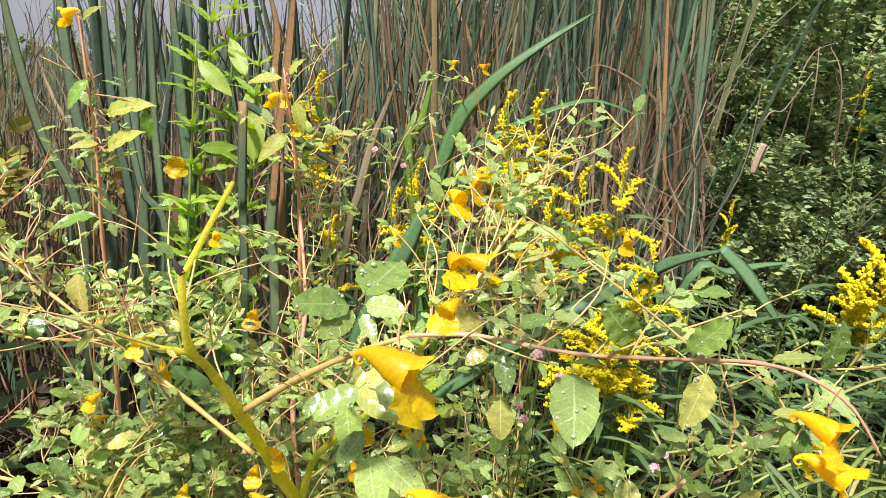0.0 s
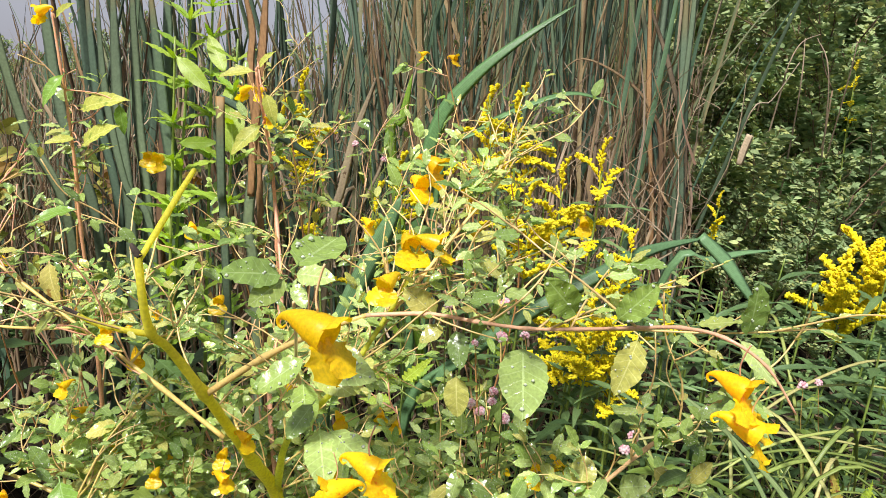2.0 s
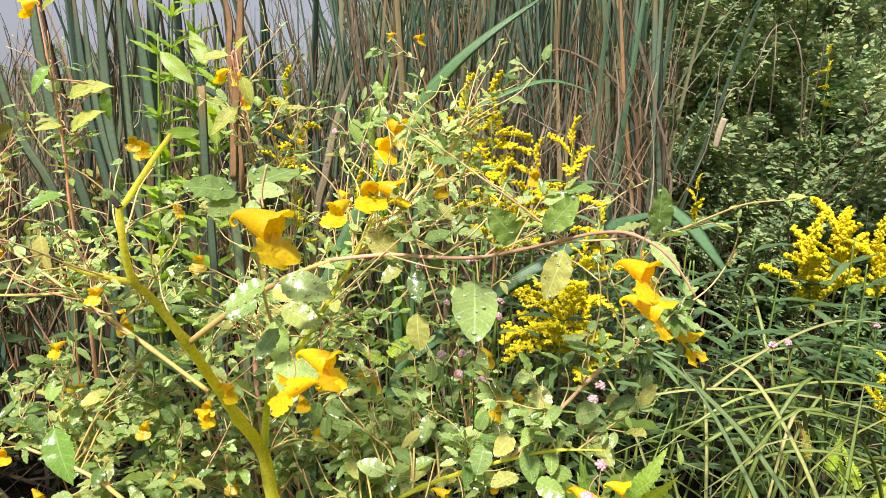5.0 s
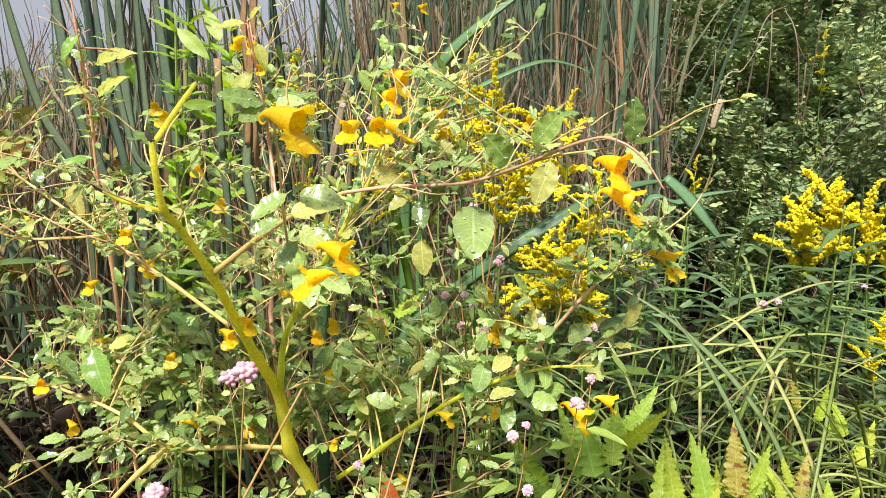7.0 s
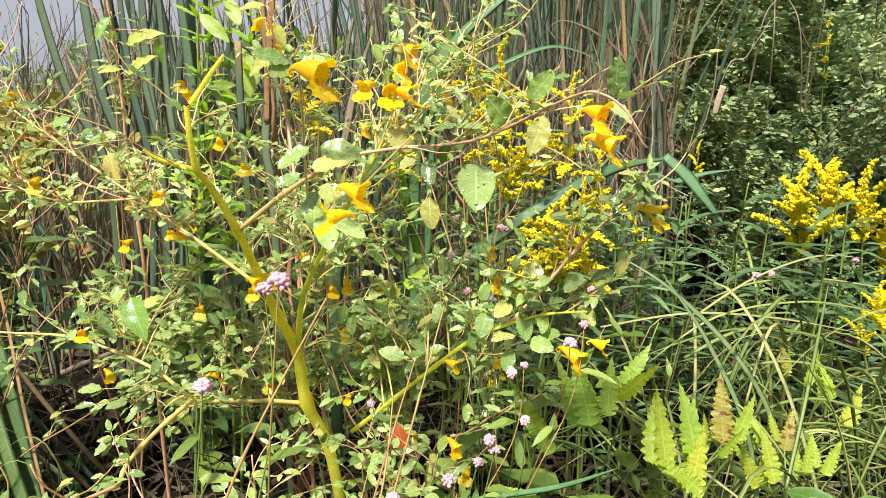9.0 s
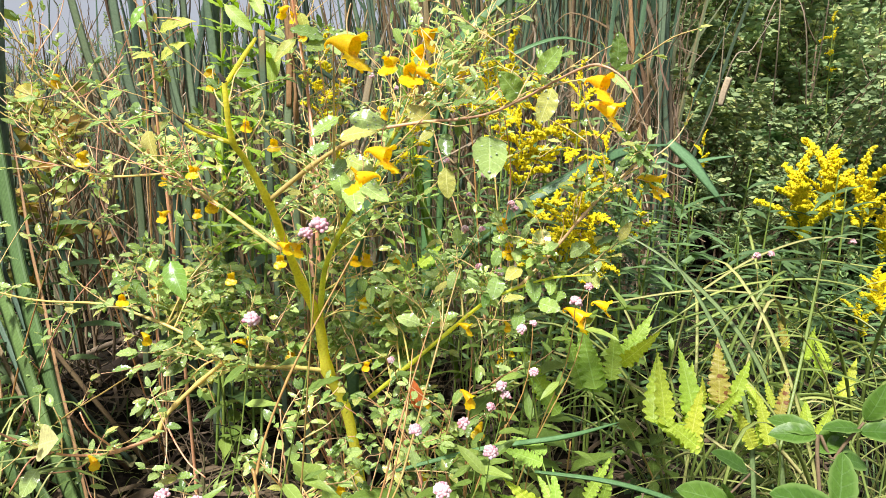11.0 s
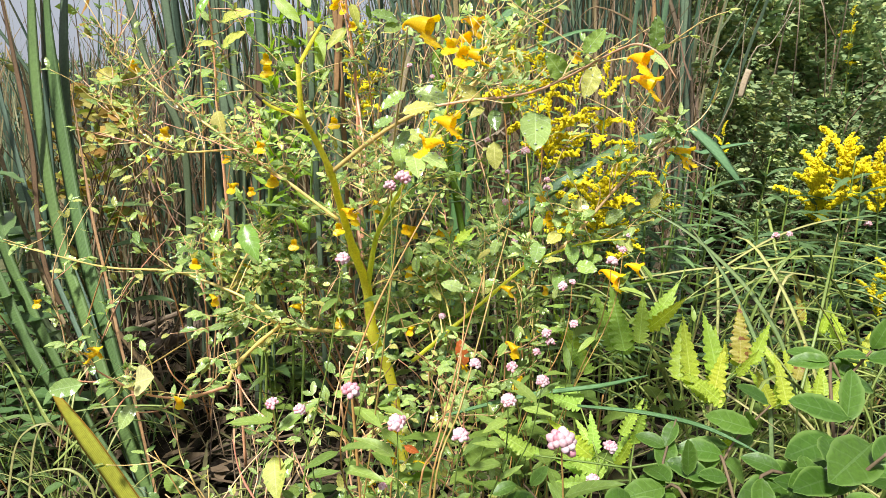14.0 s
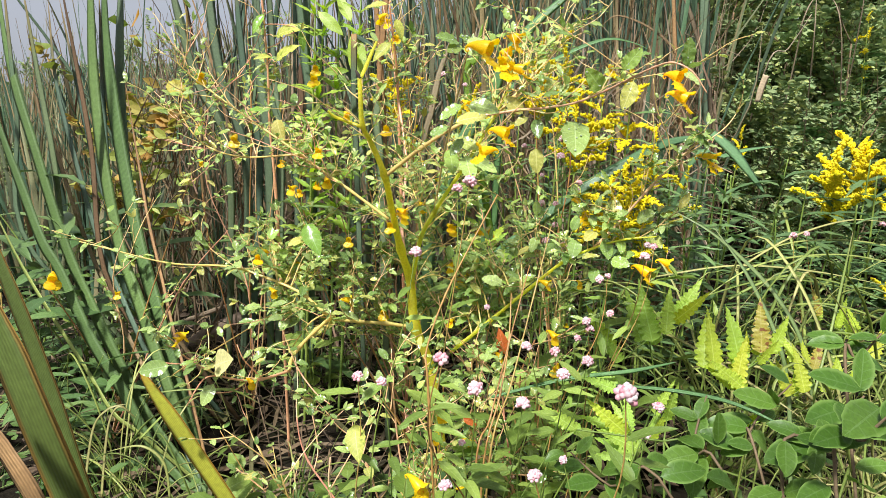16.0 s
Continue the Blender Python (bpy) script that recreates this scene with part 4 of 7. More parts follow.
    for pts in ([(-0.240, 0.450, 0.348), (-0.222, 0.430, 0.334), (-0.197, 0.410, 0.316), (-0.175, 0.400, 0.305)], [(-0.257, 0.380, 0.346), (-0.264, 0.370, 0.362), (-0.273, 0.360, 0.381), (-0.280, 0.360, 0.400)], [(-0.271, 0.360, 0.352), (-0.284, 0.350, 0.342), (-0.306, 0.340, 0.343)], [(-0.291, 0.330, 0.371), (-0.307, 0.320, 0.370), (-0.325, 0.310, 0.340)], [(-0.313, 0.310, 0.396), (-0.329, 0.300, 0.397), (-0.345, 0.290, 0.403)]):
        stem("twig", pts, (0.0012, 0.0007), M_REDTWIG, ob, 4, 6)
    side = stem("branch", [(-0.026, 0.620, 0.299), (0.036, 0.560, 0.375), (0.089, 0.500, 0.444), (0.126, 0.440, 0.497), (0.161, 0.420, 0.521), (0.196, 0.410, 0.535), (0.232, 0.400, 0.541)], (0.003, 0.0026, 0.0022, 0.0018, 0.0014, 0.0011, 0.0008), M_STEM, ob, 5, 9, nodes=5)
    twig_r = stem("branch", [(0.161, 0.420, 0.521), (0.190, 0.420, 0.554), (0.222, 0.410, 0.599), (0.246, 0.400, 0.630), (0.265, 0.390, 0.652), (0.277, 0.390, 0.655)], (0.0018, 0.0016, 0.0014, 0.0012, 0.001, 0.0008), M_TWIG, ob, 4, 6, nodes=4)
    stem("branch", [(-0.045, 0.530, 0.563), (-0.028, 0.420, 0.635), (-0.016, 0.360, 0.673), (-0.003, 0.300, 0.719), (0.005, 0.260, 0.745)], (0.0014, 0.0012, 0.001, 0.0008, 0.0007), M_TWIG, ob, 4, 7, "pinkish upright shoot", nodes=4)
    back = stem("branch", [(-0.092, 0.610, 0.416), (-0.113, 0.660, 0.502), (-0.110, 0.700, 0.599), (-0.125, 0.740, 0.682), (-0.143, 0.770, 0.777), (-0.164, 0.800, 0.874)], (0.003, 0.0026, 0.0022, 0.0018, 0.0014, 0.001), M_TWIG, ob, 5, 7, nodes=5)
    mid = stem("branch", [(0.033, 0.440, 0.681), (0.056, 0.460, 0.705), (0.083, 0.500, 0.735), (0.110, 0.540, 0.764), (0.125, 0.580, 0.795)], (0.0018, 0.0016, 0.0013, 0.001, 0.0008), M_TWIG, ob, 4, 6, nodes=4)
    # leaves that hang on the long branch
    big = dict(r=r, wet=True)
    put_leaf(ob, (0.158, 0.310, 0.726), (0.176, 0.300, 0.750), up=(0.2, -1, 0.35), **big)
    put_leaf(ob, (0.173, 0.310, 0.722), (0.162, 0.300, 0.690), up=(0, -1, 0.3), **big)
    put_leaf(ob, (0.126, 0.400, 0.681), (0.126, 0.360, 0.649), up=(0, -1, 0.3), wide=1.15, **big)
    put_leaf(ob, (0.195, 0.300, 0.731), (0.215, 0.290, 0.738), up=(0, -0.3, 1), **big)
    put_leaf(ob, (0.213, 0.290, 0.730), (0.225, 0.270, 0.714), up=(0.2, -1, 0.3), **big)
    put_leaf(ob, (0.217, 0.290, 0.728), (0.217, 0.280, 0.758), up=(0.4, -1, 0.1), **big)
    put_leaf(ob, (0.218, 0.290, 0.729), (0.228, 0.280, 0.737), up=(0, -0.2, 1), **big)
    put_leaf(ob, (0.158, 0.380, 0.705), (0.133, 0.360, 0.733), up=(0, -1, 0.3), **big)
    put_leaf(ob, (0.082, 0.420, 0.681), (0.086, 0.400, 0.658), up=(0, -1, 0.3), **big)
    put_leaf(ob, (0.075, 0.420, 0.681), (0.057, 0.410, 0.675), **big)
    put_leaf(ob, (0.070, 0.430, 0.682), (0.047, 0.420, 0.706), up=(0, -1, 0.5), **big)
    put_leaf(ob, (0.096, 0.450, 0.709), (0.102, 0.440, 0.728), up=(0, -1, 0.5), **big)
    # leaves of the upright shoot
    for a, b in (((-0.002, 0.280, 0.751), (-0.025, 0.260, 0.758)), ((-0.000, 0.280, 0.752), (0.019, 0.270, 0.755)), ((-0.002, 0.280, 0.750), (-0.013, 0.260, 0.745)), ((0.000, 0.280, 0.749), (0.008, 0.270, 0.739)), ((-0.001, 0.280, 0.754), (0.014, 0.330, 0.761)),
                 ((-0.000, 0.320, 0.696), (-0.026, 0.310, 0.678)), ((0.001, 0.320, 0.693), (0.036, 0.310, 0.691)), ((0.000, 0.340, 0.660), (-0.015, 0.330, 0.639)), ((0.000, 0.350, 0.640), (0.009, 0.320, 0.618)), ((0.004, 0.350, 0.638), (0.037, 0.330, 0.621)),
                 ((-0.017, 0.360, 0.671), (-0.040, 0.350, 0.660)), ((-0.015, 0.360, 0.673), (0.022, 0.350, 0.687)), ((-0.021, 0.400, 0.646), (-0.013, 0.380, 0.618)), ((-0.018, 0.400, 0.656), (0.017, 0.380, 0.644))):
        put_leaf(ob, a, b, up=(r.uniform(-0.3, 0.3), -0.8, 0.7), **big)
    # broad wet leaves at the end of the low side branch
    for a, b in (((0.186, 0.43, 0.585), (0.18, 0.41, 0.561)), ((0.164, 0.42, 0.544), (0.147, 0.4, 0.536)), ((0.174, 0.42, 0.536), (0.177, 0.4, 0.511)), ((0.168, 0.41, 0.514), (0.144, 0.39, 0.517)), ((0.164, 0.41, 0.501), (0.157, 0.39, 0.484)), ((0.212, 0.43, 0.554), (0.224, 0.41, 0.571)), ((0.178, 0.41, 0.509), (0.2, 0.39, 0.508)), ((0.192, 0.42, 0.51), (0.208, 0.4, 0.519)), ((0.142, 0.43, 0.532), (0.134, 0.41, 0.514)), ((0.236, 0.43, 0.575), (0.254, 0.42, 0.563))):
        put_leaf(ob, a, b, up=(r.uniform(-0.3, 0.3), -0.7, 0.8), wide=1.15, **big)
    # other leaves that stand out
    put_leaf(ob, (-0.205, 0.420, 0.547), (-0.181, 0.390, 0.512), r, up=(0, -1, 0.2), mesh=FRESH_LEAF)
    put_leaf(ob, (0.084, 0.420, 0.648), (0.086, 0.410, 0.615), r, up=(0, -1, 0.2))
    put_leaf(ob, (-0.284, 0.300, 0.396), (-0.257, 0.285, 0.412), r, up=(0, -1, 0.5), mesh=PALE_LEAF, wide=1.3, name="yellow_leaf")
    put_leaf(ob, (-0.283, 0.300, 0.377), (-0.294, 0.280, 0.357), r, up=(0, -1, 0.2))
    put_leaf(ob, (-0.327, 0.290, 0.400), (-0.365, 0.280, 0.394), r, up=(0, -1, 0.5))
    put_leaf(ob, (-0.280, 0.550, 0.677), (-0.270, 0.530, 0.643), r, up=(0, -1, 0.2), mesh=OLD_LEAF, name="yellow_leaf")
    put_leaf(ob, (-0.454, 0.580, 0.729), (-0.418, 0.560, 0.707), r, up=(0, -1, 0.2), mesh=OLD_LEAF, name="yellow_leaf")
    # leafy side shoots
    leafy(ob, left, 20, r, 0.02, 0.1, behind=True)
    leafy(ob, left2, 16, r, 0.02, 0.092, behind=True)
    leafy(ob, low, 11, r, 0.026, 0.1, 0.3, behind=True)
    leafy(ob, low2, 6, r, 0.022, 0.06, 0.3)
    leafy(ob, trunk, 9, r, 0.024, 0.12, 0.4, 0.25, behind=True)
    leafy(ob, right, 12, r, 0.024, 0.115, 0.5, behind=True)
    leafy(ob, long, 4, r, 0.026, 0.084, 0.6, 0.1, 0.6, behind=True)
    leafy(ob, side, 10, r, 0.03, 0.06, 0.75, lo=0.5)
    leafy(ob, twig_r, 6, r, 0.026, 0.036, 0.6)
    leafy(ob, back, 7, r, 0.025, 0.120, 0.6, behind=True)
    leafy(ob, mid, 12, r, 0.023, 0.108, 0.6, behind=True)
    # short leafy side branches round the middle of the stem
    inner = trunk[3:] + left[:30] + right[:28] + side[:20] + low[:25]
    for tip in ENDS + LOW_ENDS:
        t = Vector(tip)
        q = min(inner, key=lambda c: (c - t).length + 0.25 * max(0, c.z - t.z))
        path = stem("branch", [q, q.lerp(t, 0.5) + Vector((0, 0, 0.012)), t], (0.0013, 0.001, 0.0006), M_GOLDTWIG, ob, 6, 6, nodes=4)
        leafy(ob, path, 6 if tip in ENDS else 7, r, 0.024 if tip in ENDS else 0.028, 0.06, 0.6, 0.3, 1.0, 0.008, behind=True)
    r2 = random.Random(41)
    for tip in FRONT_ENDS:
        t = Vector(tip)
        q = min(inner, key=lambda c: (c - t).length + 0.25 * max(0, c.z - t.z))
        path = stem("branch", [q, q.lerp(t, 0.5) + Vector((0, 0.01, 0.012)), t], (0.0013, 0.001, 0.0006), M_GOLDTWIG, ob, 6, 6, nodes=4)
        leafy(ob, path, 4, r2, 0.032, 0.05, 0.6, 0.4, 1.0, 0.004, 0, behind=abs(t.x + 0.07) < 0.11)
    # fine curling shoots with tiny leaves near the top
    for path, count, lo in ((mid, 9, 0.0), (right, 9, 0.45), (long, 6, 0.1), (back, 9, 0.4), (left, 7, 0.3), (twig_r, 4, 0.2)):
        leafy(ob, path, count, r, 0.013, 0.1, 0.3, lo, 1.0 if path is not long else 0.5, 0.0, 1, True)
    # flowers
    upper_flowers = (((0.024, 0.233, 0.744), -24, 0.0245), ((0.2, 0.250, 0.721), -50, 0.018), ((0.208, 0.250, 0.702), -24, 0.0195), ((0.043, 0.260, 0.668), -24, 0.02), ((0.020, 0.270, 0.649), -160, 0.0185), ((-0.075, 0.400, 0.566), -25, 0.016), ((0.286, 0.390, 0.637), -40, 0.022), ((0.063, 0.520, 0.784), -30, 0.024), ((0.048, 0.420, 0.739), -70, 0.022), ((0.039, 0.320, 0.739), -120, 0.02), ((0.183, 0.500, 0.745), -90, 0.016), ((0.101, 0.550, 0.727), -80, 0.018), ((0.066, 0.430, 0.739), -10, 0.022), ((0.050, 0.536, 0.767), -60, 0.022), ((0.098, 0.600, 0.750), -30, 0.022), ((0.037, 0.750, 0.887), -160, 0.012), ((-0.210, 0.700, 0.681), -60, 0.02), ((-0.291, 0.800, 0.746), -90, 0.022))
    middle_flowers = (((-0.149, 0.750, 0.836), -120, 0.018), ((0.075, 0.750, 0.885), -40, 0.016), ((-0.278, 0.750, 0.559), -70, 0.018), ((-0.311, 0.750, 0.544), -90, 0.018), ((-0.361, 0.700, 0.445), -150, 0.022), ((-0.287, 0.650, 0.435), -30, 0.02), ((-0.024, 0.600, 0.510), -60, 0.02), ((0.016, 0.620, 0.505), -80, 0.018), ((0.033, 0.600, 0.506), -90, 0.016), ((0.148, 0.500, 0.578), -60, 0.018), ((-0.008, 0.680, 0.701), -40, 0.02), ((-0.393, 0.560, 0.735), -40, 0.02), ((-0.305, 0.450, 0.650), -90, 0.018), ((-0.207, 0.500, 0.632), -100, 0.018), ((-0.112, 0.500, 0.664), -90, 0.018), ((-0.023, 0.500, 0.531), -60, 0.016), ((-0.087, 0.490, 0.546), -30, 0.02))
    lower_flowers = (((-0.105, 0.480, 0.534), -90, 0.018), ((-0.163, 0.480, 0.512), -90, 0.016), ((-0.247, 0.500, 0.580), -120, 0.016), ((0.152, 0.440, 0.559), -100, 0.02), ((0.172, 0.450, 0.558), -70, 0.02), ((0.225, 0.400, 0.498), -30, 0.022), ((0.248, 0.400, 0.510), 0, 0.02), ((0.110, 0.460, 0.464), -20, 0.018), ((0.157, 0.480, 0.459), -60, 0.012), ((0.112, 0.360, 0.425), -40, 0.018), ((-0.315, 0.280, 0.435), -150, 0.014), ((-0.252, 0.330, 0.364), -30, 0.014), ((-0.278, 0.500, 0.429), -30, 0.016), ((-0.293, 0.480, 0.484), -60, 0.016), ((-0.761, 0.700, 0.384), -60, 0.026), ((-0.305, 0.280, 0.441), 20, 0.014), ((-0.025, 0.120, 0.371), -30, 0.018), ((-0.466, 0.420, 0.443), -90, 0.012))
    for place, turn, size in upper_flowers + middle_flowers + lower_flowers:
        jewel_flower(ob, place, turn, size if size > 0.0205 or place[1] < 0.275 else size * 0.78, r.uniform(-8, 15), r.randrange(999))
    close_rest(ob)
    return ob


main_jewelweed()


def back_jewelweed(base, tops, seed, label, shoots=3, most=95, leaf=0.026):
    """A smaller jewelweed farther in, with thin reddish stems that end at tops."""
    r = random.Random(seed)
    ob = thing("jewelweed", base, label, "jewelweed plant", "jewelweed behind the tall one")
    ob["leaf_parts"] = most
    b = Vector(base)
    for k, t in enumerate(tops):
        t = Vector(t)
        a = b.lerp(t, 0.4) + Vector((r.uniform(-0.03, 0.03), r.uniform(-0.02, 0.02), 0.03))
        c = b.lerp(t, 0.75) + Vector((r.uniform(-0.02, 0.02), r.uniform(-0.02, 0.02), 0.02))
        path = stem("branch", [b, a, c, t], (0.0018, 0.0014, 0.0011, 0.0007), M_TWIG if k % 3 else M_REDSTEM, ob, 6, 7, nodes=6)
        leafy(ob, path, shoots + 1, r, leaf, 0.1, 0.45, 0.15, 1.0, 0.012)
    close_rest(ob)
    return ob


back_jewelweed((-0.5, 0.95, 0.0), ((-0.430, 0.850, 0.895), (-0.536, 0.900, 0.688), (-0.362, 0.850, 0.706), (-0.514, 0.800, 0.531), (-0.386, 0.750, 0.622)), 61, "slender jewelweed with reddish stems among the cattails", 1)
back_jewelweed((-0.15, 1.05, 0.0), ((-0.134, 0.800, 0.852), (-0.095, 0.850, 0.807), (-0.033, 0.850, 0.730), (-0.250, 0.900, 0.651), (-0.090, 0.800, 0.660)), 62, "slender jewelweed with thin pale stems and wet leaves")
back_jewelweed((0.2, 0.95, 0.0), ((0.063, 0.850, 0.889), (0.125, 0.850, 0.779), (0.012, 0.900, 0.828), (0.154, 0.800, 0.750)), 63, "slender jewelweed with yellowing leaves")
back_jewelweed((-0.75, 0.8, 0.0), ((-0.489, 0.700, 0.567), (-0.634, 0.750, 0.475), (-0.426, 0.700, 0.479), (-0.319, 0.600, 0.360)), 64, "low jewelweed with small green leaves", 1)
back_jewelweed((0.05, 0.7, 0.0), ((-0.016, 0.620, 0.462), (0.030, 0.660, 0.496), (-0.047, 0.600, 0.400), (0.065, 0.600, 0.436)), 65, "low bushy jewelweed with fresh green leaves", 4)

def red_stalk(base, pts, leaves, blooms, seed, label):
    """A tall pinkish-red stem with a few long drooping leaves."""
    r = random.Random(seed)
    ob = thing("jewelweed", base, label, "jewelweed plant", "jewelweed behind the tall one")
    ob["leaf_parts"] = 60
    path = stem("main_stem", [base, *pts], (0.0032, 0.0028, 0.0024, 0.002, 0.0017, 0.0014, 0.001), M_REDTWIG, ob, 6, 8, "pinkish-red upright stem", nodes=6)
    for a, b in leaves:
        a, b = Vector(a), Vector(b)
        near = min(path, key=lambda q: (q - a).length)
        stem("stalk", [near, near.lerp(a, 0.6) + Vector((0, 0, 0.004)), a], (0.0009, 0.0006), M_REDTWIG, ob, 3, 5)
        put_leaf(ob, a, b, r, up=(0.1, -0.7, 0.8), mesh=r.choice((LIME_LEAF, LIME_LEAF, FRESH_LEAF)), wide=0.8)
    leafy(ob, path, 5, r, 0.03, 0.07, 0.4, 0.45, 0.85)
    for place, turn, size in blooms:
        jewel_flower(ob, place, turn, size, 5, seed)


red_stalk((-0.36, 0.78, 0.0), ((-0.352, 0.75, 0.4), (-0.351, 0.74, 0.55), (-0.353, 0.73, 0.666), (-0.348, 0.72, 0.734), (-0.346, 0.71, 0.797), (-0.345, 0.7, 0.851), (-0.35, 0.7, 0.905)),
          (((-0.341, 0.7, 0.842), (-0.36, 0.68, 0.81)), ((-0.329, 0.7, 0.804), (-0.273, 0.68, 0.825)), ((-0.333, 0.7, 0.773), (-0.357, 0.68, 0.772)), ((-0.329, 0.7, 0.765), (-0.286, 0.68, 0.795)), ((-0.28, 0.69, 0.815), (-0.277, 0.69, 0.78)), ((-0.347, 0.7, 0.897), (-0.325, 0.69, 0.915)), ((-0.352, 0.73, 0.69), (-0.4, 0.7, 0.68))),
          (((-0.363, 0.7, 0.905), 170, 0.018), ((-0.266, 0.72, 0.757), -80, 0.016)), 81, "tall reddish jewelweed stalk with few yellow-green leaves")
red_stalk((-0.12, 0.8, 0.0), ((-0.128, 0.77, 0.5), (-0.13, 0.76, 0.65), (-0.13, 0.74, 0.742), (-0.133, 0.72, 0.798), (-0.137, 0.7, 0.855)),
          (((-0.137, 0.7, 0.855), (-0.175, 0.69, 0.853)), ((-0.134, 0.7, 0.858), (-0.118, 0.69, 0.878)), ((-0.128, 0.7, 0.835), (-0.113, 0.69, 0.8)), ((-0.133, 0.71, 0.8), (-0.165, 0.69, 0.77))),
          (((-0.151, 0.7, 0.836), 150, 0.016),), 82, "reddish jewelweed stalk before the cattails")

# fresh low shoots in front of the tall plant
back_jewelweed((-0.02, 0.42, 0.0), ((-0.114, 0.380, 0.338), (-0.058, 0.360, 0.322), (-0.134, 0.350, 0.296), (-0.027, 0.420, 0.344), (-0.095, 0.420, 0.378)), 68, "low jewelweed with many small pale wet leaves", 5, 40, 0.024)
back_jewelweed((0.08, 0.5, 0.0), ((0.013, 0.450, 0.369), (0.056, 0.420, 0.339), (0.007, 0.360, 0.310), (0.097, 0.460, 0.383)), 69, "low jewelweed with small fresh green leaves", 5, 40, 0.024)
back_jewelweed((-0.12, 0.34, 0.0), ((-0.248, 0.330, 0.280), (-0.208, 0.360, 0.303), (-0.153, 0.310, 0.281), (-0.211, 0.300, 0.262), (-0.283, 0.340, 0.242)), 70, "low jewelweed in the shade with thin shoots", 2, 30, 0.02)
back_jewelweed((-0.1, 0.82, 0.0), ((-0.299, 0.680, 0.558), (-0.214, 0.660, 0.518), (-0.151, 0.700, 0.558), (-0.262, 0.660, 0.436), (-0.109, 0.660, 0.467), (-0.187, 0.680, 0.405)), 71, "jewelweed with many small pale leaves on thin twigs", 1, 20, 0.024)


# ---- goldenrod ----
def plume_mesh(seed, sprays=17, florets=24, fat=0.25):
    """A plume one unit long: short curled sprays of tiny florets crowded along an arching axis."""
    r = random.Random(seed)
    path = smooth_path([(0, 0, 0), (0.35, 0, 0.1), (0.7, 0, 0.13), (1, 0, 0.04)], 6)
    vs, fs, _ = tube_data(path, (0.018, 0.008), 4)
    vs, fs = list(vs), list(fs)
    for k in range(sprays):
        t = 0.1 + 0.9 * k / (sprays - 1)
        root = path[int(t * (len(path) - 1))]
        reach = fat * (1 - 0.7 * t) * r.uniform(0.75, 1.2)
        a = (k % 2 - 0.5) * 2.3 + r.uniform(-0.7, 0.7)
        for q in range(florets):
            u = q / (florets - 1)
            c = root + Vector((0.06 + 0.5 * reach * u, math.sin(a) * reach * u, abs(math.cos(a)) * reach * (u - 0.35 * u * u) + 0.02))
            c += Vector((r.gauss(0, 0.018), r.gauss(0, 0.02), r.gauss(0, 0.018)))
            s = r.uniform(0.025, 0.04)
            i = len(vs)
            turn = r.uniform(0, 1.57)
            for w in range(4):
                vs.append(c + Vector((s * math.cos(turn + 1.57 * w), s * math.sin(turn + 1.57 * w), r.uniform(-0.4, 0.4) * s)))
            vs.extend((c + Vector((0, 0, s)), c + Vector((0, 0, -s))))
            for w in range(4):
                fs.extend(((i + w, i + (w + 1) % 4, i + 4), (i + (w + 1) % 4, i + w, i + 5)))
    return mesh_of("flower_plume", vs, fs, None, M_GOLD, smooth=False)


PLUMES = [plume_mesh(s) for s in (1, 2, 3, 4)]
SHORT_PLUMES = [plume_mesh(s, 13, 30, 0.42) for s in (5, 6, 7)]
GOLD_LEAF = [leaf_mesh("goldenrod_leaf", M_GOLDLEAF, wide=0.07, n=7, droop=d, fold=0.3, stalk=0.0, a=0.8, seed=s) for s, d in ((1, 0.1), (2, 0.3), (3, 0.45))]


def goldenrod(base, top, plumes, size, seed, leaves=22, label="goldenrod with arching bright yellow plumes and narrow leaves", leaf=0.07, bold=False):
    r = random.Random(seed)
    ob = thing("goldenrod", base, label, "goldenrod", "goldenrod clump")
    b, t = Vector(base), Vector(top)
    path = stem("stem", [b, b.lerp(t, 0.4) + Vector((r.uniform(-0.02, 0.02), 0.01, 0.02)), b.lerp(t, 0.75) + Vector((0, 0, 0.015)), t], (0.0028, 0.0024, 0.002, 0.0013), M_GREENSTEM, ob, 7, 6)
    for k in range(leaves):
        q = path[int((0.25 + 0.68 * k / leaves) * (len(path) - 1))]
        a = k * 2.4 + r.uniform(-0.4, 0.4)
        d = Vector((math.cos(a), math.sin(a), r.uniform(0.1, 0.7)))
        part("leaf", r.choice(GOLD_LEAF), None, ob, m=basis(q - b, d, (0, -0.2, 1), leaf * r.uniform(0.7, 1.2)))
    for k in range(plumes):
        u = 1 - 0.22 * k / max(1, plumes - 1)
        q = path[int(u * (len(path) - 1))]
        a = k * 2.4 + r.uniform(-0.5, 0.5)
        d = Vector((math.cos(a), math.sin(a) * 0.8, r.uniform(0.4, 1.5) if bold else r.uniform(-0.5, 0.9)) if k else (0.3, 0, 1.6))
        part("flower_plume", r.choice(PLUMES if bold else SHORT_PLUMES), None, ob, m=basis(q - b, d, (0, 0, 1), size * r.uniform(0.7, 1.15)))
    return ob


def on_ground(x, y):
    return (x, y, rough(x, y) - 0.005)


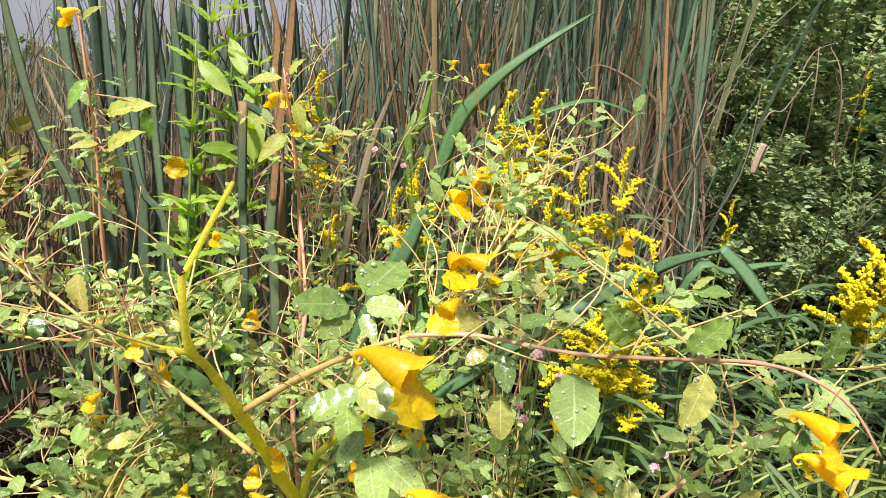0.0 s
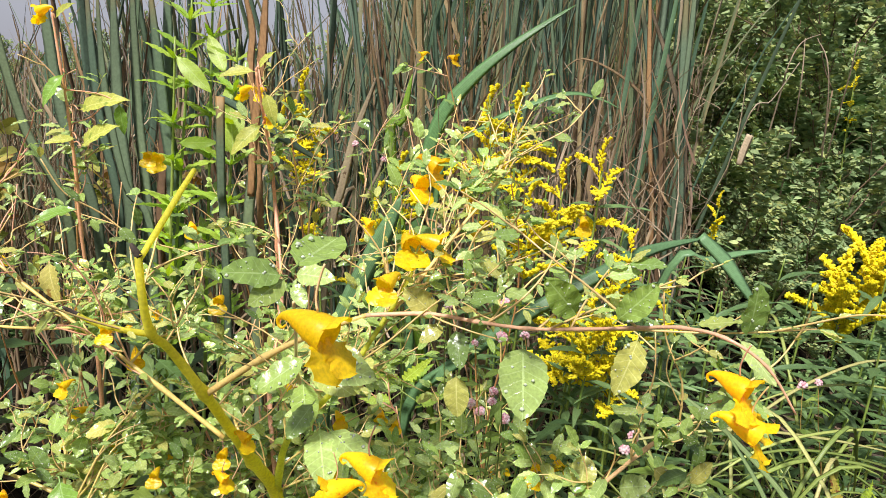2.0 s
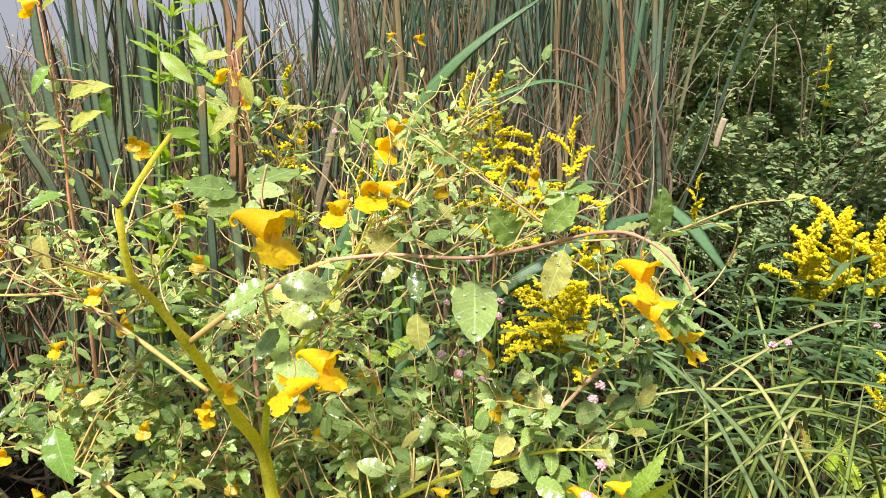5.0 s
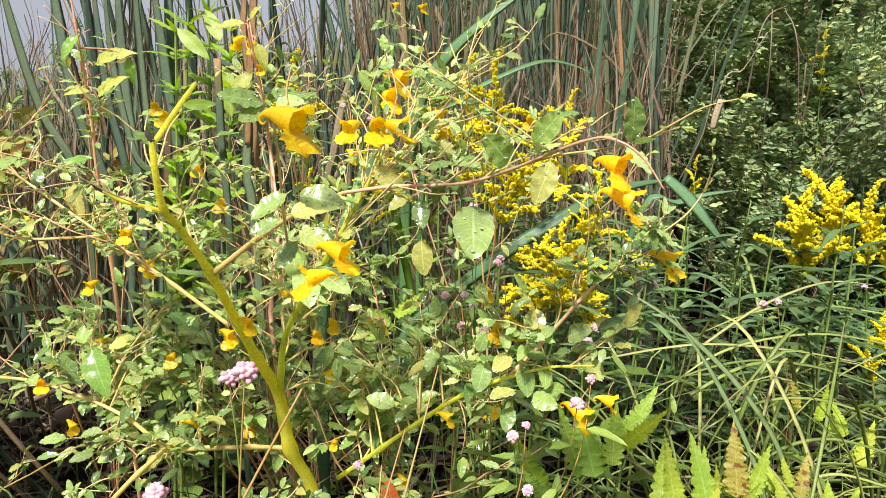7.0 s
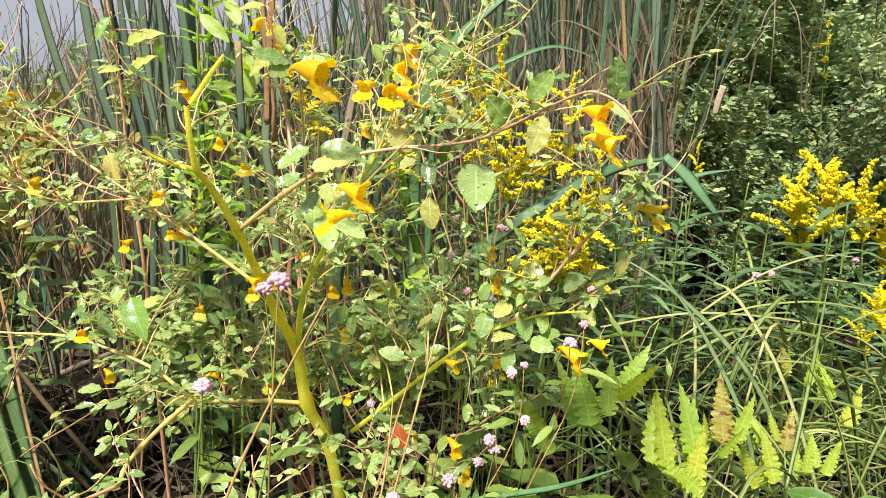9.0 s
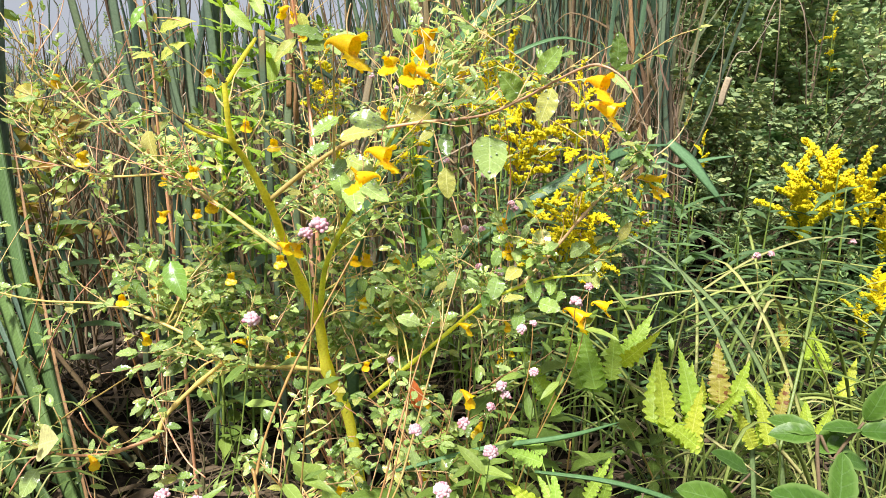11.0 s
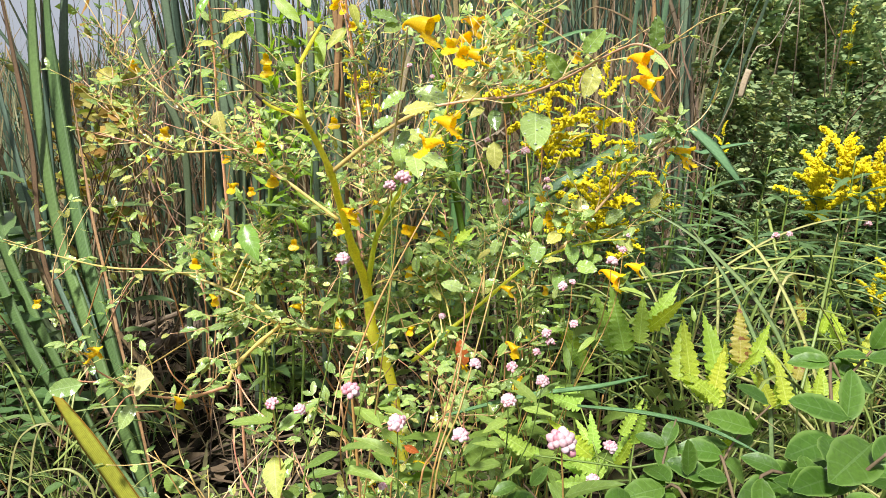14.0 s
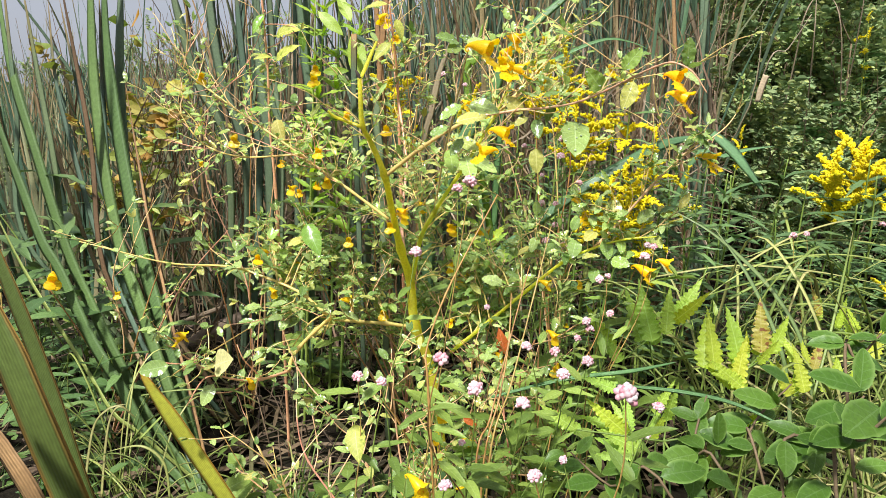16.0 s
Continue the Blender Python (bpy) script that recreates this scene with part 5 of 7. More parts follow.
_n = 0
BANK_GOLDENRODS = ((0.84, 1.12, (0.790, 1.080, 0.526), 12, 0.08), (0.9, 1.16, (0.861, 1.120, 0.576), 10, 0.075), (0.98, 1.1, (0.912, 1.080, 0.557), 10, 0.075), (1.05, 1.2, (0.983, 1.100, 0.473), 8, 0.06), (1.02, 1.0, (0.914, 1.000, 0.363), 7, 0.05), (0.95, 0.95, (0.856, 0.950, 0.330), 5, 0.04), (0.3, 1.05, (0.320, 1.000, 0.745), 6, 0.05), (0.25, 1.1, (0.271, 1.050, 0.703), 6, 0.055), (0.2, 1.0, (0.209, 0.980, 0.665), 9, 0.06), (0.18, 1.15, (0.207, 1.200, 0.796), 8, 0.065), (0.12, 1.2, (0.154, 1.250, 0.786), 7, 0.06), (0.35, 0.9, (0.357, 0.920, 0.632), 5, 0.035))
MIDDLE_GOLDENRODS = ((0.33, 0.92, (0.329, 0.900, 0.588), 6, 0.04), (0.28, 0.85, (0.266, 0.850, 0.522), 8, 0.055), (0.33, 0.82, (0.327, 0.850, 0.483), 7, 0.05), (0.25, 0.8, (0.279, 0.800, 0.554), 7, 0.05), (0.75, 1.65, (0.781, 1.600, 0.614), 4, 0.045), (-0.12, 1.35, (-0.215, 1.300, 0.818), 5, 0.05), (-0.05, 1.3, (-0.242, 1.250, 0.774), 5, 0.05), (0.02, 1.15, (-0.002, 1.100, 0.686), 5, 0.045), (0.0, 1.1, (-0.035, 1.050, 0.643), 4, 0.04), (-0.1, 1.05, (-0.129, 1.000, 0.623), 4, 0.035), (0.45, 0.95, (0.433, 0.950, 0.553), 3, 0.03))
for x, y, top, plumes, size in BANK_GOLDENRODS + MIDDLE_GOLDENRODS:
    goldenrod(on_ground(x, y), top, plumes + (0 if x > 0.6 else 2), size * (1.2 if x < 0.6 else 1.15), 200 + _n, bold=x > 0.6)
    _n += 1
# goldenrod far back among the shrubs
for k, (x, y, z) in enumerate(((1.46, 2.0, 1.0), (1.5, 2.05, 0.95))):
    goldenrod(on_ground(x * 0.9 + 0.05, y + 0.03), (x * 0.9, y, z), 4, 0.036, 380 + k, 26)
# goldenrod not yet in flower, dark narrow leaves
_r = random.Random(77)
for k in range(20):
    x, y = 0.4 + 0.065 * (k % 8) + _r.uniform(-0.03, 0.03), 0.98 + 0.16 * (k // 8) + _r.uniform(-0.05, 0.05)
    g = on_ground(x, y)
    goldenrod(g, (g[0] + _r.uniform(-0.06, 0.06), g[1] - 0.05, _r.uniform(0.42, 0.6)), 0, 0.05, 300 + k, 22, "leafy goldenrod stem with narrow dark green leaves", 0.085)

for k, top in enumerate(((0.186, 1.100, 0.664), (0.254, 1.100, 0.723), (0.301, 1.050, 0.678), (0.337, 1.000, 0.630), (0.398, 1.100, 0.667), (0.205, 0.950, 0.566), (0.301, 0.950, 0.573), (0.408, 1.000, 0.587), (0.137, 1.000, 0.583), (0.264, 1.000, 0.607), (0.097, 1.120, 0.657))):
    goldenrod(on_ground(top[0] * 0.9, top[1] + 0.04), top, 0, 0.05, 340 + k, 26, "leafy goldenrod stem with narrow dark green leaves", 0.055)


# ---- sedges and grass ----
SEDGE = []
_r = random.Random(31)
for k in range(9):
    h, b = _r.uniform(0.22, 0.46), _r.uniform(0.25, 0.62)
    SEDGE.append(strap_mesh("blade", M_SEDGE, [(0, 0, 0), (b * 0.1, 0, h * 0.5), (b * 0.34, 0.01, h * 0.86), (b * 0.7, 0.015, h * 0.95), (b * 1.1, 0.02, h * _r.uniform(0.45, 0.8))], _r.uniform(0.0035, 0.0062), steps=5, up=(0, 0, 1) if k % 2 else (0, -1, 0.2), keel=0.16, twist=_r.uniform(-0.6, 0.6)))


def sedge_tuft(seed, blades, size=1.0):
    r = random.Random(seed)
    ob = thing("sedge_tuft", (0, 0, 0), "tuft of arching green and straw-coloured sedge blades", "sedge", "sedge tufts")
    for k in range(blades):
        a = r.uniform(0, 360)
        part("blade", r.choice(SEDGE), None, ob, m=pose(r.gauss(0, 0.012), r.gauss(0, 0.012), 0, r.uniform(-8, 8), r.uniform(-6, 14), a) @ Matrix.Scale(size * r.uniform(0.7, 1.15), 4))
    return ob


TUFTS = [sedge_tuft(s, n) for s, n in ((1, 26), (2, 22), (3, 30))]
for k, (x, y) in enumerate(((0.62, 0.62), (0.75, 0.7), (0.9, 0.75), (0.55, 0.78), (0.7, 0.88), (0.85, 0.6), (1.0, 0.85), (0.45, 0.68), (0.95, 0.5), (1.1, 0.7), (0.75, 0.45), (-0.36, 0.42), (-0.5, 0.5), (0.6, 0.5), (-0.25, 0.45), (0.15, 0.6), (-0.62, 0.62))):
    m = pose(*on_ground(x, y), 0, 0, k * 83 + 40) @ Matrix.Scale((0.8, 1.0, 0.9)[k % 3] * (0.6 if x < 0.3 else 1), 4)
    if k < 3:
        TUFTS[k].matrix_basis = m
    else:
        copy_thing(TUFTS[k % 3], m).matrix_basis = m

# long blades of sedge that arch across
ARCHING_BLADES = (([(0.551, 0.550, 0.128), (0.533, 0.600, 0.311), (0.479, 0.620, 0.414), (0.399, 0.660, 0.494), (0.335, 0.700, 0.531)], 0.009), ([(0.482, 0.500, 0.147), (0.476, 0.550, 0.320), (0.434, 0.600, 0.436), (0.386, 0.650, 0.514)], 0.0075), ([(0.246, 0.700, 0.343), (0.332, 0.600, 0.341), (0.408, 0.500, 0.313), (0.457, 0.450, 0.288)], 0.005), ([(0.344, 0.800, 0.391), (0.485, 0.800, 0.416), (0.627, 0.800, 0.409), (0.757, 0.800, 0.386)], 0.005), ([(0.486, 0.800, 0.406), (0.603, 0.850, 0.462), (0.729, 0.900, 0.489), (0.813, 0.900, 0.486)], 0.005), ([(0.442, 0.700, 0.380), (0.531, 0.720, 0.417), (0.641, 0.750, 0.402), (0.752, 0.750, 0.364)], 0.006))
LEVEL_BLADES = (([(0.495, 0.500, 0.299), (0.533, 0.550, 0.375), (0.556, 0.580, 0.445), (0.572, 0.600, 0.519)], 0.0045), ([(0.750, 0.750, 0.435), (0.635, 0.750, 0.452), (0.491, 0.720, 0.436), (0.387, 0.700, 0.368)], 0.0045), ([(0.734, 0.700, 0.339), (0.619, 0.700, 0.375), (0.528, 0.700, 0.367), (0.441, 0.680, 0.326)], 0.005), ([(0.707, 0.650, 0.317), (0.615, 0.650, 0.343), (0.541, 0.640, 0.334), (0.475, 0.620, 0.291)], 0.005), ([(0.794, 0.800, 0.350), (0.639, 0.800, 0.388), (0.510, 0.780, 0.390), (0.326, 0.750, 0.329)], 0.0045), ([(0.842, 0.900, 0.436), (0.734, 0.900, 0.450), (0.618, 0.880, 0.446), (0.518, 0.860, 0.414)], 0.0045), ([(0.367, 0.800, 0.359), (0.283, 0.800, 0.378), (0.187, 0.780, 0.359), (0.103, 0.750, 0.322)], 0.004))
LOW_BLADES = (([(0.679, 0.600, 0.298), (0.591, 0.600, 0.323), (0.543, 0.600, 0.302), (0.505, 0.580, 0.262)], 0.0045), ([(-0.464, 0.450, 0.282), (-0.410, 0.460, 0.288), (-0.347, 0.470, 0.286), (-0.309, 0.480, 0.275)], 0.003), ([(-0.542, 0.450, 0.112), (-0.527, 0.460, 0.220), (-0.506, 0.460, 0.258), (-0.488, 0.470, 0.235)], 0.005), ([(-0.544, 0.420, 0.152), (-0.529, 0.430, 0.236), (-0.504, 0.430, 0.268), (-0.480, 0.440, 0.273)], 0.005), ([(-0.407, 0.400, 0.152), (-0.411, 0.400, 0.206), (-0.441, 0.400, 0.231), (-0.491, 0.400, 0.220)], 0.004), ([(-0.382, 0.300, 0.299), (-0.338, 0.320, 0.340), (-0.289, 0.340, 0.349), (-0.248, 0.350, 0.325)], 0.004))
for pts, w in ARCHING_BLADES + LEVEL_BLADES + LOW_BLADES:
    single_blade("sedge", pts, w, M_SEDGEPALE if w > 0.007 else M_SEDGE, "long arching green sedge leaf by itself", "sedge", up=(0, -0.6, 1), keel=0.14, steps=7, base_taper=0.9)


# ---- sensitive ferns ----
PINNA = [leaf_mesh("pinna", m, wide=0.175, n=54, fold=0.12, droop=d, stalk=0.0, a=0.45, b=0.9, wave=0.02, seed=k, lobes=0.5) for k, d, m in ((1, 0.05, M_FERN), (2, 0.15, M_FERN), (3, -0.05, M_FERN), (4, 0.1, M_FERNOLD), (5, 0.1, M_FERNGREEN), (6, -0.05, M_FERNGREEN))]


def fern(base, pinnae, seed, label="fresh green sensitive fern with wavy lobed pinnae"):
    """pinnae: where each lobed blade of the frond begins and ends."""
    r = random.Random(seed)
    ob = thing("fern", base, label, "fern", "sensitive ferns")
    b = Vector(base)
    mid = sum((Vector(p) for p, _ in pinnae), Vector()) / len(pinnae)
    stem("stalk", [b, b.lerp(mid, 0.6) + Vector((0.01, 0, 0.01)), mid], (0.0018, 0.0015, 0.0012), M_GREENSTEM, ob, 6, 5)
    for k, (p, t) in enumerate(pinnae):
        p, t = Vector(p), Vector(t)
        stem("rachis", [mid, mid.lerp(p, 0.6), p], (0.0012, 0.001, 0.0008), M_GREENSTEM, ob, 3, 4)
        old = "old" in label and k % 5 == 2
        part("pinna", PINNA[3] if old else PINNA[4 + k % 2] if seed in (1, 3, 5, 7) and k % 4 else PINNA[k % 3], None, ob, "yellowing with brown blotches" if old else "", basis(p - b, t - p, (r.uniform(-0.5, 0.5), -1, r.uniform(0.1, 0.6)), (t - p).length * 1.08))
        # a second blade of the same frond, partly behind
        q = p + Vector((r.uniform(-0.012, 0.012), r.uniform(0.01, 0.03), r.uniform(-0.015, 0)))
        part("pinna", PINNA[4 + k % 2] if seed in (1, 3, 5, 7) else PINNA[k % 3], None, ob, "", basis(q - b, t - p + Vector((r.uniform(-0.03, 0.03), 0.01, r.uniform(-0.02, 0.01))), (r.uniform(-0.6, 0.6), -1, r.uniform(0.1, 0.8)), (t - p).length * r.uniform(0.8, 1.05)))
    return ob


fern(on_ground(0.32, 0.62), (((0.216, 0.520, 0.345), (0.179, 0.540, 0.406)), ((0.258, 0.530, 0.360), (0.233, 0.550, 0.431)), ((0.271, 0.520, 0.364), (0.250, 0.540, 0.445)), ((0.292, 0.530, 0.372), (0.298, 0.550, 0.435)), ((0.306, 0.550, 0.385), (0.348, 0.530, 0.432)), ((0.313, 0.560, 0.391), (0.351, 0.580, 0.441)), ((0.224, 0.500, 0.340), (0.190, 0.500, 0.381))), 1)
fern(on_ground(0.42, 0.55), (((0.340, 0.460, 0.348), (0.339, 0.500, 0.421)), ((0.373, 0.460, 0.354), (0.367, 0.500, 0.426)), ((0.408, 0.480, 0.367), (0.406, 0.500, 0.436)), ((0.420, 0.480, 0.368), (0.447, 0.500, 0.413)), ((0.399, 0.470, 0.355), (0.419, 0.460, 0.389)), ((0.361, 0.440, 0.330), (0.375, 0.460, 0.394)), ((0.375, 0.440, 0.330), (0.329, 0.440, 0.368))), 2, "sensitive fern with pale wavy pinnae, one old and brown")
fern(on_ground(0.24, 0.4), (((0.191, 0.300, 0.332), (0.146, 0.300, 0.370)), ((0.199, 0.280, 0.326), (0.154, 0.280, 0.346)), ((0.193, 0.300, 0.335), (0.191, 0.320, 0.372)), ((0.188, 0.260, 0.330), (0.144, 0.260, 0.326)), ((0.210, 0.280, 0.337), (0.229, 0.280, 0.371)), ((0.183, 0.340, 0.368), (0.143, 0.340, 0.382))), 3, "sensitive fern low among smartweed, pale green lobed pinnae")
fern(on_ground(0.55, 0.62), (((0.497, 0.560, 0.322), (0.480, 0.580, 0.358)), ((0.493, 0.520, 0.294), (0.483, 0.540, 0.356)), ((0.522, 0.560, 0.314), (0.539, 0.580, 0.358)), ((0.474, 0.520, 0.289), (0.449, 0.520, 0.340)), ((0.545, 0.550, 0.287), (0.556, 0.560, 0.333)), ((0.569, 0.550, 0.288), (0.589, 0.560, 0.330))), 4, "old sensitive fern turning yellow and brown")
fern(on_ground(0.2, 0.22), (((0.271, 0.240, 0.371), (0.296, 0.220, 0.401)), ((0.231, 0.200, 0.334), (0.246, 0.200, 0.371)), ((0.124, 0.240, 0.367), (0.088, 0.240, 0.391)), ((0.220, 0.260, 0.371), (0.227, 0.260, 0.413))), 5)
fern(on_ground(0.62, 0.8), (((0.676, 0.720, 0.310), (0.660, 0.740, 0.364)), ((0.688, 0.700, 0.277), (0.718, 0.720, 0.332)), ((0.621, 0.750, 0.339), (0.610, 0.760, 0.388)), ((0.653, 0.750, 0.319), (0.670, 0.760, 0.369))), 6, "old sensitive fern yellowing under the sedges")
fern(on_ground(-0.02, 0.95), (((0.029, 0.860, 0.436), (0.069, 0.860, 0.474)), ((0.020, 0.860, 0.427), (-0.025, 0.860, 0.454)), ((0.048, 0.840, 0.415), (0.092, 0.840, 0.429)), ((0.013, 0.840, 0.415), (-0.031, 0.840, 0.414))), 7, "small fern with fresh green pinnae in the shade")


# ---- smartweed ----
def head_mesh(seed, buds):
    r = random.Random(seed)
    vs, fs = [], []
    for k in range(buds):
        z = 1 - 1.7 * (k + 0.5) / buds
        a = k * 2.4
        d = Vector((math.sqrt(max(0, 1 - z * z)) * math.cos(a), math.sqrt(max(0, 1 - z * z)) * math.sin(a), z + 0.35)).normalized()
        m = basis(d * 0.1, d, (0.1, 0.2, 1), r.uniform(0.3, 0.42))
        pts = smooth_path([(0.1, 0, 0), (0.42, 0, 0), (0.8, 0, 0), (1.0, 0, 0)], 2)
        v, f, u = tube_data([Vector(q) for q in pts], [0.1, 0.26, 0.34, 0.36, 0.31, 0.19, 0.06], 7)
        fs.extend(tuple(i + len(vs) for i in q) for q in f)
        vs.extend(m @ q for q in v)
    return mesh_of("flower_head", vs, fs, None, M_PINK)


HEADS = [head_mesh(1, 18), head_mesh(2, 26), head_mesh(3, 34)]
SMART_LEAF = [leaf_mesh("smartweed_leaf", M_WEED, wide=0.14, n=7, droop=d, fold=0.25, stalk=0.05, a=0.65, b=0.8, seed=s) for s, d in ((1, 0.1), (2, 0.25), (3, 0.0))]


def smartweed(base, heads, seed, label="smartweed with reddish stems and small pink flower heads", leaf=0.032):
    """heads: (place, size) of each pink head; every one ends a thin stem of its own."""
    r = random.Random(seed)
    ob = thing("smartweed", base, label, "smartweed", "pink smartweed")
    b = Vector(base)
    for place, size in heads:
        t = Vector(place)
        a = b.lerp(t, 0.5) + Vector((r.uniform(-0.03, 0.03), r.uniform(-0.01, 0.03), 0.03))
        path = stem("stem", [b, a, b.lerp(t, 0.85) + Vector((r.uniform(-0.01, 0.01), 0, 0)), t], (0.001, 0.0008, 0.0006, 0.0004), M_REDSTEM if r.random() < 0.35 else M_GREENSTEM, ob, 6, 5)
        part("flower_head", r.choice(HEADS), None, ob, "pink and white flower head", m=pose(*(t - b), r.uniform(-30, 30), r.uniform(-30, 30), r.uniform(0, 360)) @ Matrix.Scale(size * 1.45, 4))
        for k in range(5):
            q = path[int(r.uniform(0.2, 0.9) * (len(path) - 1))]
            d = Vector((r.uniform(-1, 1), r.uniform(-1, 0.5), r.uniform(-0.2, 0.6)))
            part("leaf", r.choice(SMART_LEAF), None, ob, m=basis(q - b, d, (0, -0.3, 1), leaf * r.uniform(0.6, 1.2)))
    return ob


smartweed(on_ground(0.08, 0.1), (((0.105, -0.035, 0.532), 0.0105), ((0.142, 0.030, 0.495), 0.006), ((0.132, 0.020, 0.480), 0.006), ((0.060, 0.000, 0.459), 0.007), ((0.085, 0.050, 0.442), 0.005)), 1)
smartweed(on_ground(0.0, 0.2), (((-0.003, 0.030, 0.523), 0.0085), ((0.021, 0.050, 0.494), 0.009), ((0.058, 0.100, 0.460), 0.009), ((0.091, 0.120, 0.478), 0.008), ((0.002, 0.020, 0.436), 0.007), ((0.012, 0.050, 0.452), 0.004)), 2)
smartweed(on_ground(0.1, 0.35), (((0.124, 0.200, 0.458), 0.0085), ((0.142, 0.300, 0.455), 0.007), ((0.129, 0.300, 0.444), 0.007), ((0.068, 0.220, 0.463), 0.008), ((0.173, 0.380, 0.495), 0.006), ((0.230, 0.400, 0.528), 0.0075)), 3)
smartweed(on_ground(-0.08, 0.25), (((-0.078, 0.120, 0.469), 0.0075), ((-0.058, 0.120, 0.465), 0.007), ((-0.035, 0.170, 0.565), 0.0085), ((0.011, 0.170, 0.627), 0.0095), ((-0.000, 0.180, 0.620), 0.0075)), 4)
smartweed(on_ground(0.15, 0.7), (((0.130, 0.550, 0.626), 0.009), ((0.106, 0.550, 0.558), 0.008), ((0.127, 0.560, 0.556), 0.007), ((0.135, 0.580, 0.649), 0.009), ((0.081, 0.600, 0.637), 0.007), ((0.165, 0.600, 0.583), 0.008), ((0.111, 0.620, 0.592), 0.006)), 5)
smartweed(on_ground(0.7, 0.9), (((0.607, 0.850, 0.464), 0.012), ((0.635, 0.860, 0.467), 0.009), ((0.794, 0.900, 0.482), 0.01), ((0.281, 0.600, 0.506), 0.009)), 6)
smartweed(on_ground(0.18, 0.55), (((0.210, 0.360, 0.524), 0.0095), ((0.160, 0.360, 0.496), 0.008), ((0.138, 0.300, 0.464), 0.008), ((0.171, 0.340, 0.461), 0.007), ((0.105, 0.300, 0.428), 0.009), ((0.030, 0.400, 0.446), 0.006)), 7)
smartweed(on_ground(0.2, 0.85), (((0.143, 0.700, 0.501), 0.009), ((0.129, 0.700, 0.474), 0.01), ((0.183, 0.750, 0.555), 0.01), ((0.159, 0.700, 0.466), 0.011), ((0.274, 0.600, 0.490), 0.009), ((-0.069, 1.000, 0.764), 0.009), ((-0.024, 1.000, 0.743), 0.008)), 8)


# ---- broad-leaved shrub close by ----
VINE_LEAF = [leaf_mesh("broad_leaf", M_VINE, wide=0.235 + 0.015 * s, n=13, droop=d * 1.6, fold=0.22, stalk=0.06, a=0.95, b=0.68, wave=0.015, seed=s) for s, d in ((0, 0.05), (1, 0.12), (2, 0.2))]


def near_shrub():
    r = random.Random(8)
    ob = thing("low_shrub", (0.36, 0.0, 0.0), "low shrub with broad oval green leaves on brown twigs", "shrub")
    o = ob.location
    twigs = [stem("twig", p, (0.0015, 0.0013, 0.0011, 0.0008), M_SHRUBSTEM, ob, 6, 6) for p in (
        [(0.36, 0.0, 0.0), (0.255, 0.080, 0.404), (0.291, 0.100, 0.442), (0.315, 0.100, 0.478)], [(0.36, 0.0, 0.0), (0.269, 0.040, 0.434), (0.276, 0.030, 0.478), (0.284, 0.020, 0.503)],
        [(0.36, 0.0, 0.0), (0.238, 0.120, 0.370), (0.216, 0.160, 0.392), (0.236, 0.200, 0.428)], [(0.36, 0.0, 0.0), (0.186, 0.100, 0.375), (0.140, 0.140, 0.367), (0.110, 0.180, 0.375)], [(0.36, 0.0, 0.0), (0.332, 0.150, 0.456), (0.343, 0.160, 0.482), (0.358, 0.160, 0.508)], [(0.36, 0.0, 0.0), (0.273, 0.150, 0.373), (0.280, 0.200, 0.396), (0.321, 0.220, 0.434)])]
    upper_leaves = (((0.314, 0.100, 0.483), (0.269, 0.100, 0.497)), ((0.311, 0.100, 0.478), (0.323, 0.120, 0.514)), ((0.306, 0.100, 0.469), (0.262, 0.080, 0.465)), ((0.291, 0.100, 0.442), (0.255, 0.100, 0.445)), ((0.283, 0.100, 0.435), (0.237, 0.080, 0.435)), ((0.287, 0.050, 0.476), (0.256, 0.020, 0.478)), ((0.296, 0.050, 0.493), (0.241, 0.000, 0.492)), ((0.321, 0.220, 0.434), (0.292, 0.220, 0.456)), ((0.303, 0.200, 0.420), (0.256, 0.200, 0.435)), ((0.236, 0.200, 0.428), (0.221, 0.180, 0.412)), ((0.235, 0.160, 0.399), (0.234, 0.160, 0.434)), ((0.221, 0.160, 0.392), (0.198, 0.120, 0.378)))
    lower_leaves = (((0.150, 0.140, 0.362), (0.150, 0.120, 0.406)), ((0.132, 0.150, 0.366), (0.097, 0.130, 0.371)), ((0.115, 0.180, 0.373), (0.130, 0.180, 0.394)), ((0.105, 0.180, 0.375), (0.083, 0.170, 0.374)), ((0.236, 0.120, 0.385), (0.209, 0.100, 0.409)), ((0.254, 0.080, 0.407), (0.215, 0.060, 0.413)), ((0.266, 0.100, 0.404), (0.265, 0.080, 0.440)), ((0.359, 0.160, 0.503), (0.331, 0.160, 0.507)), ((0.358, 0.160, 0.508), (0.365, 0.150, 0.536)), ((0.271, 0.050, 0.432), (0.235, 0.030, 0.430)), ((0.276, 0.040, 0.443), (0.272, 0.000, 0.460)), ((0.280, 0.200, 0.396), (0.237, 0.200, 0.408)))
    for a, b in upper_leaves + lower_leaves:
        size = (Vector(b) - Vector(a)).length * (0.9 if a[1] > 0.09 else 0.76)
        part("leaf", r.choice(VINE_LEAF), None, ob, m=basis(Vector(a) - o, Vector(b) - Vector(a), (r.uniform(-0.6, 0.6), r.uniform(-0.9, -0.2), 1), size))
    for path in twigs:
        for k in range(10):
            q = path[int(r.uniform(0.25, 0.9) * (len(path) - 1))]
            d = Vector((r.uniform(-1, 1), r.uniform(-0.6, 0.8), r.uniform(-0.4, 0.5)))
            part("leaf", r.choice(VINE_LEAF), None, ob, m=basis(q - o, d, (0, -0.7, 1), 0.034 * r.uniform(0.7, 1.2)))


near_shrub()


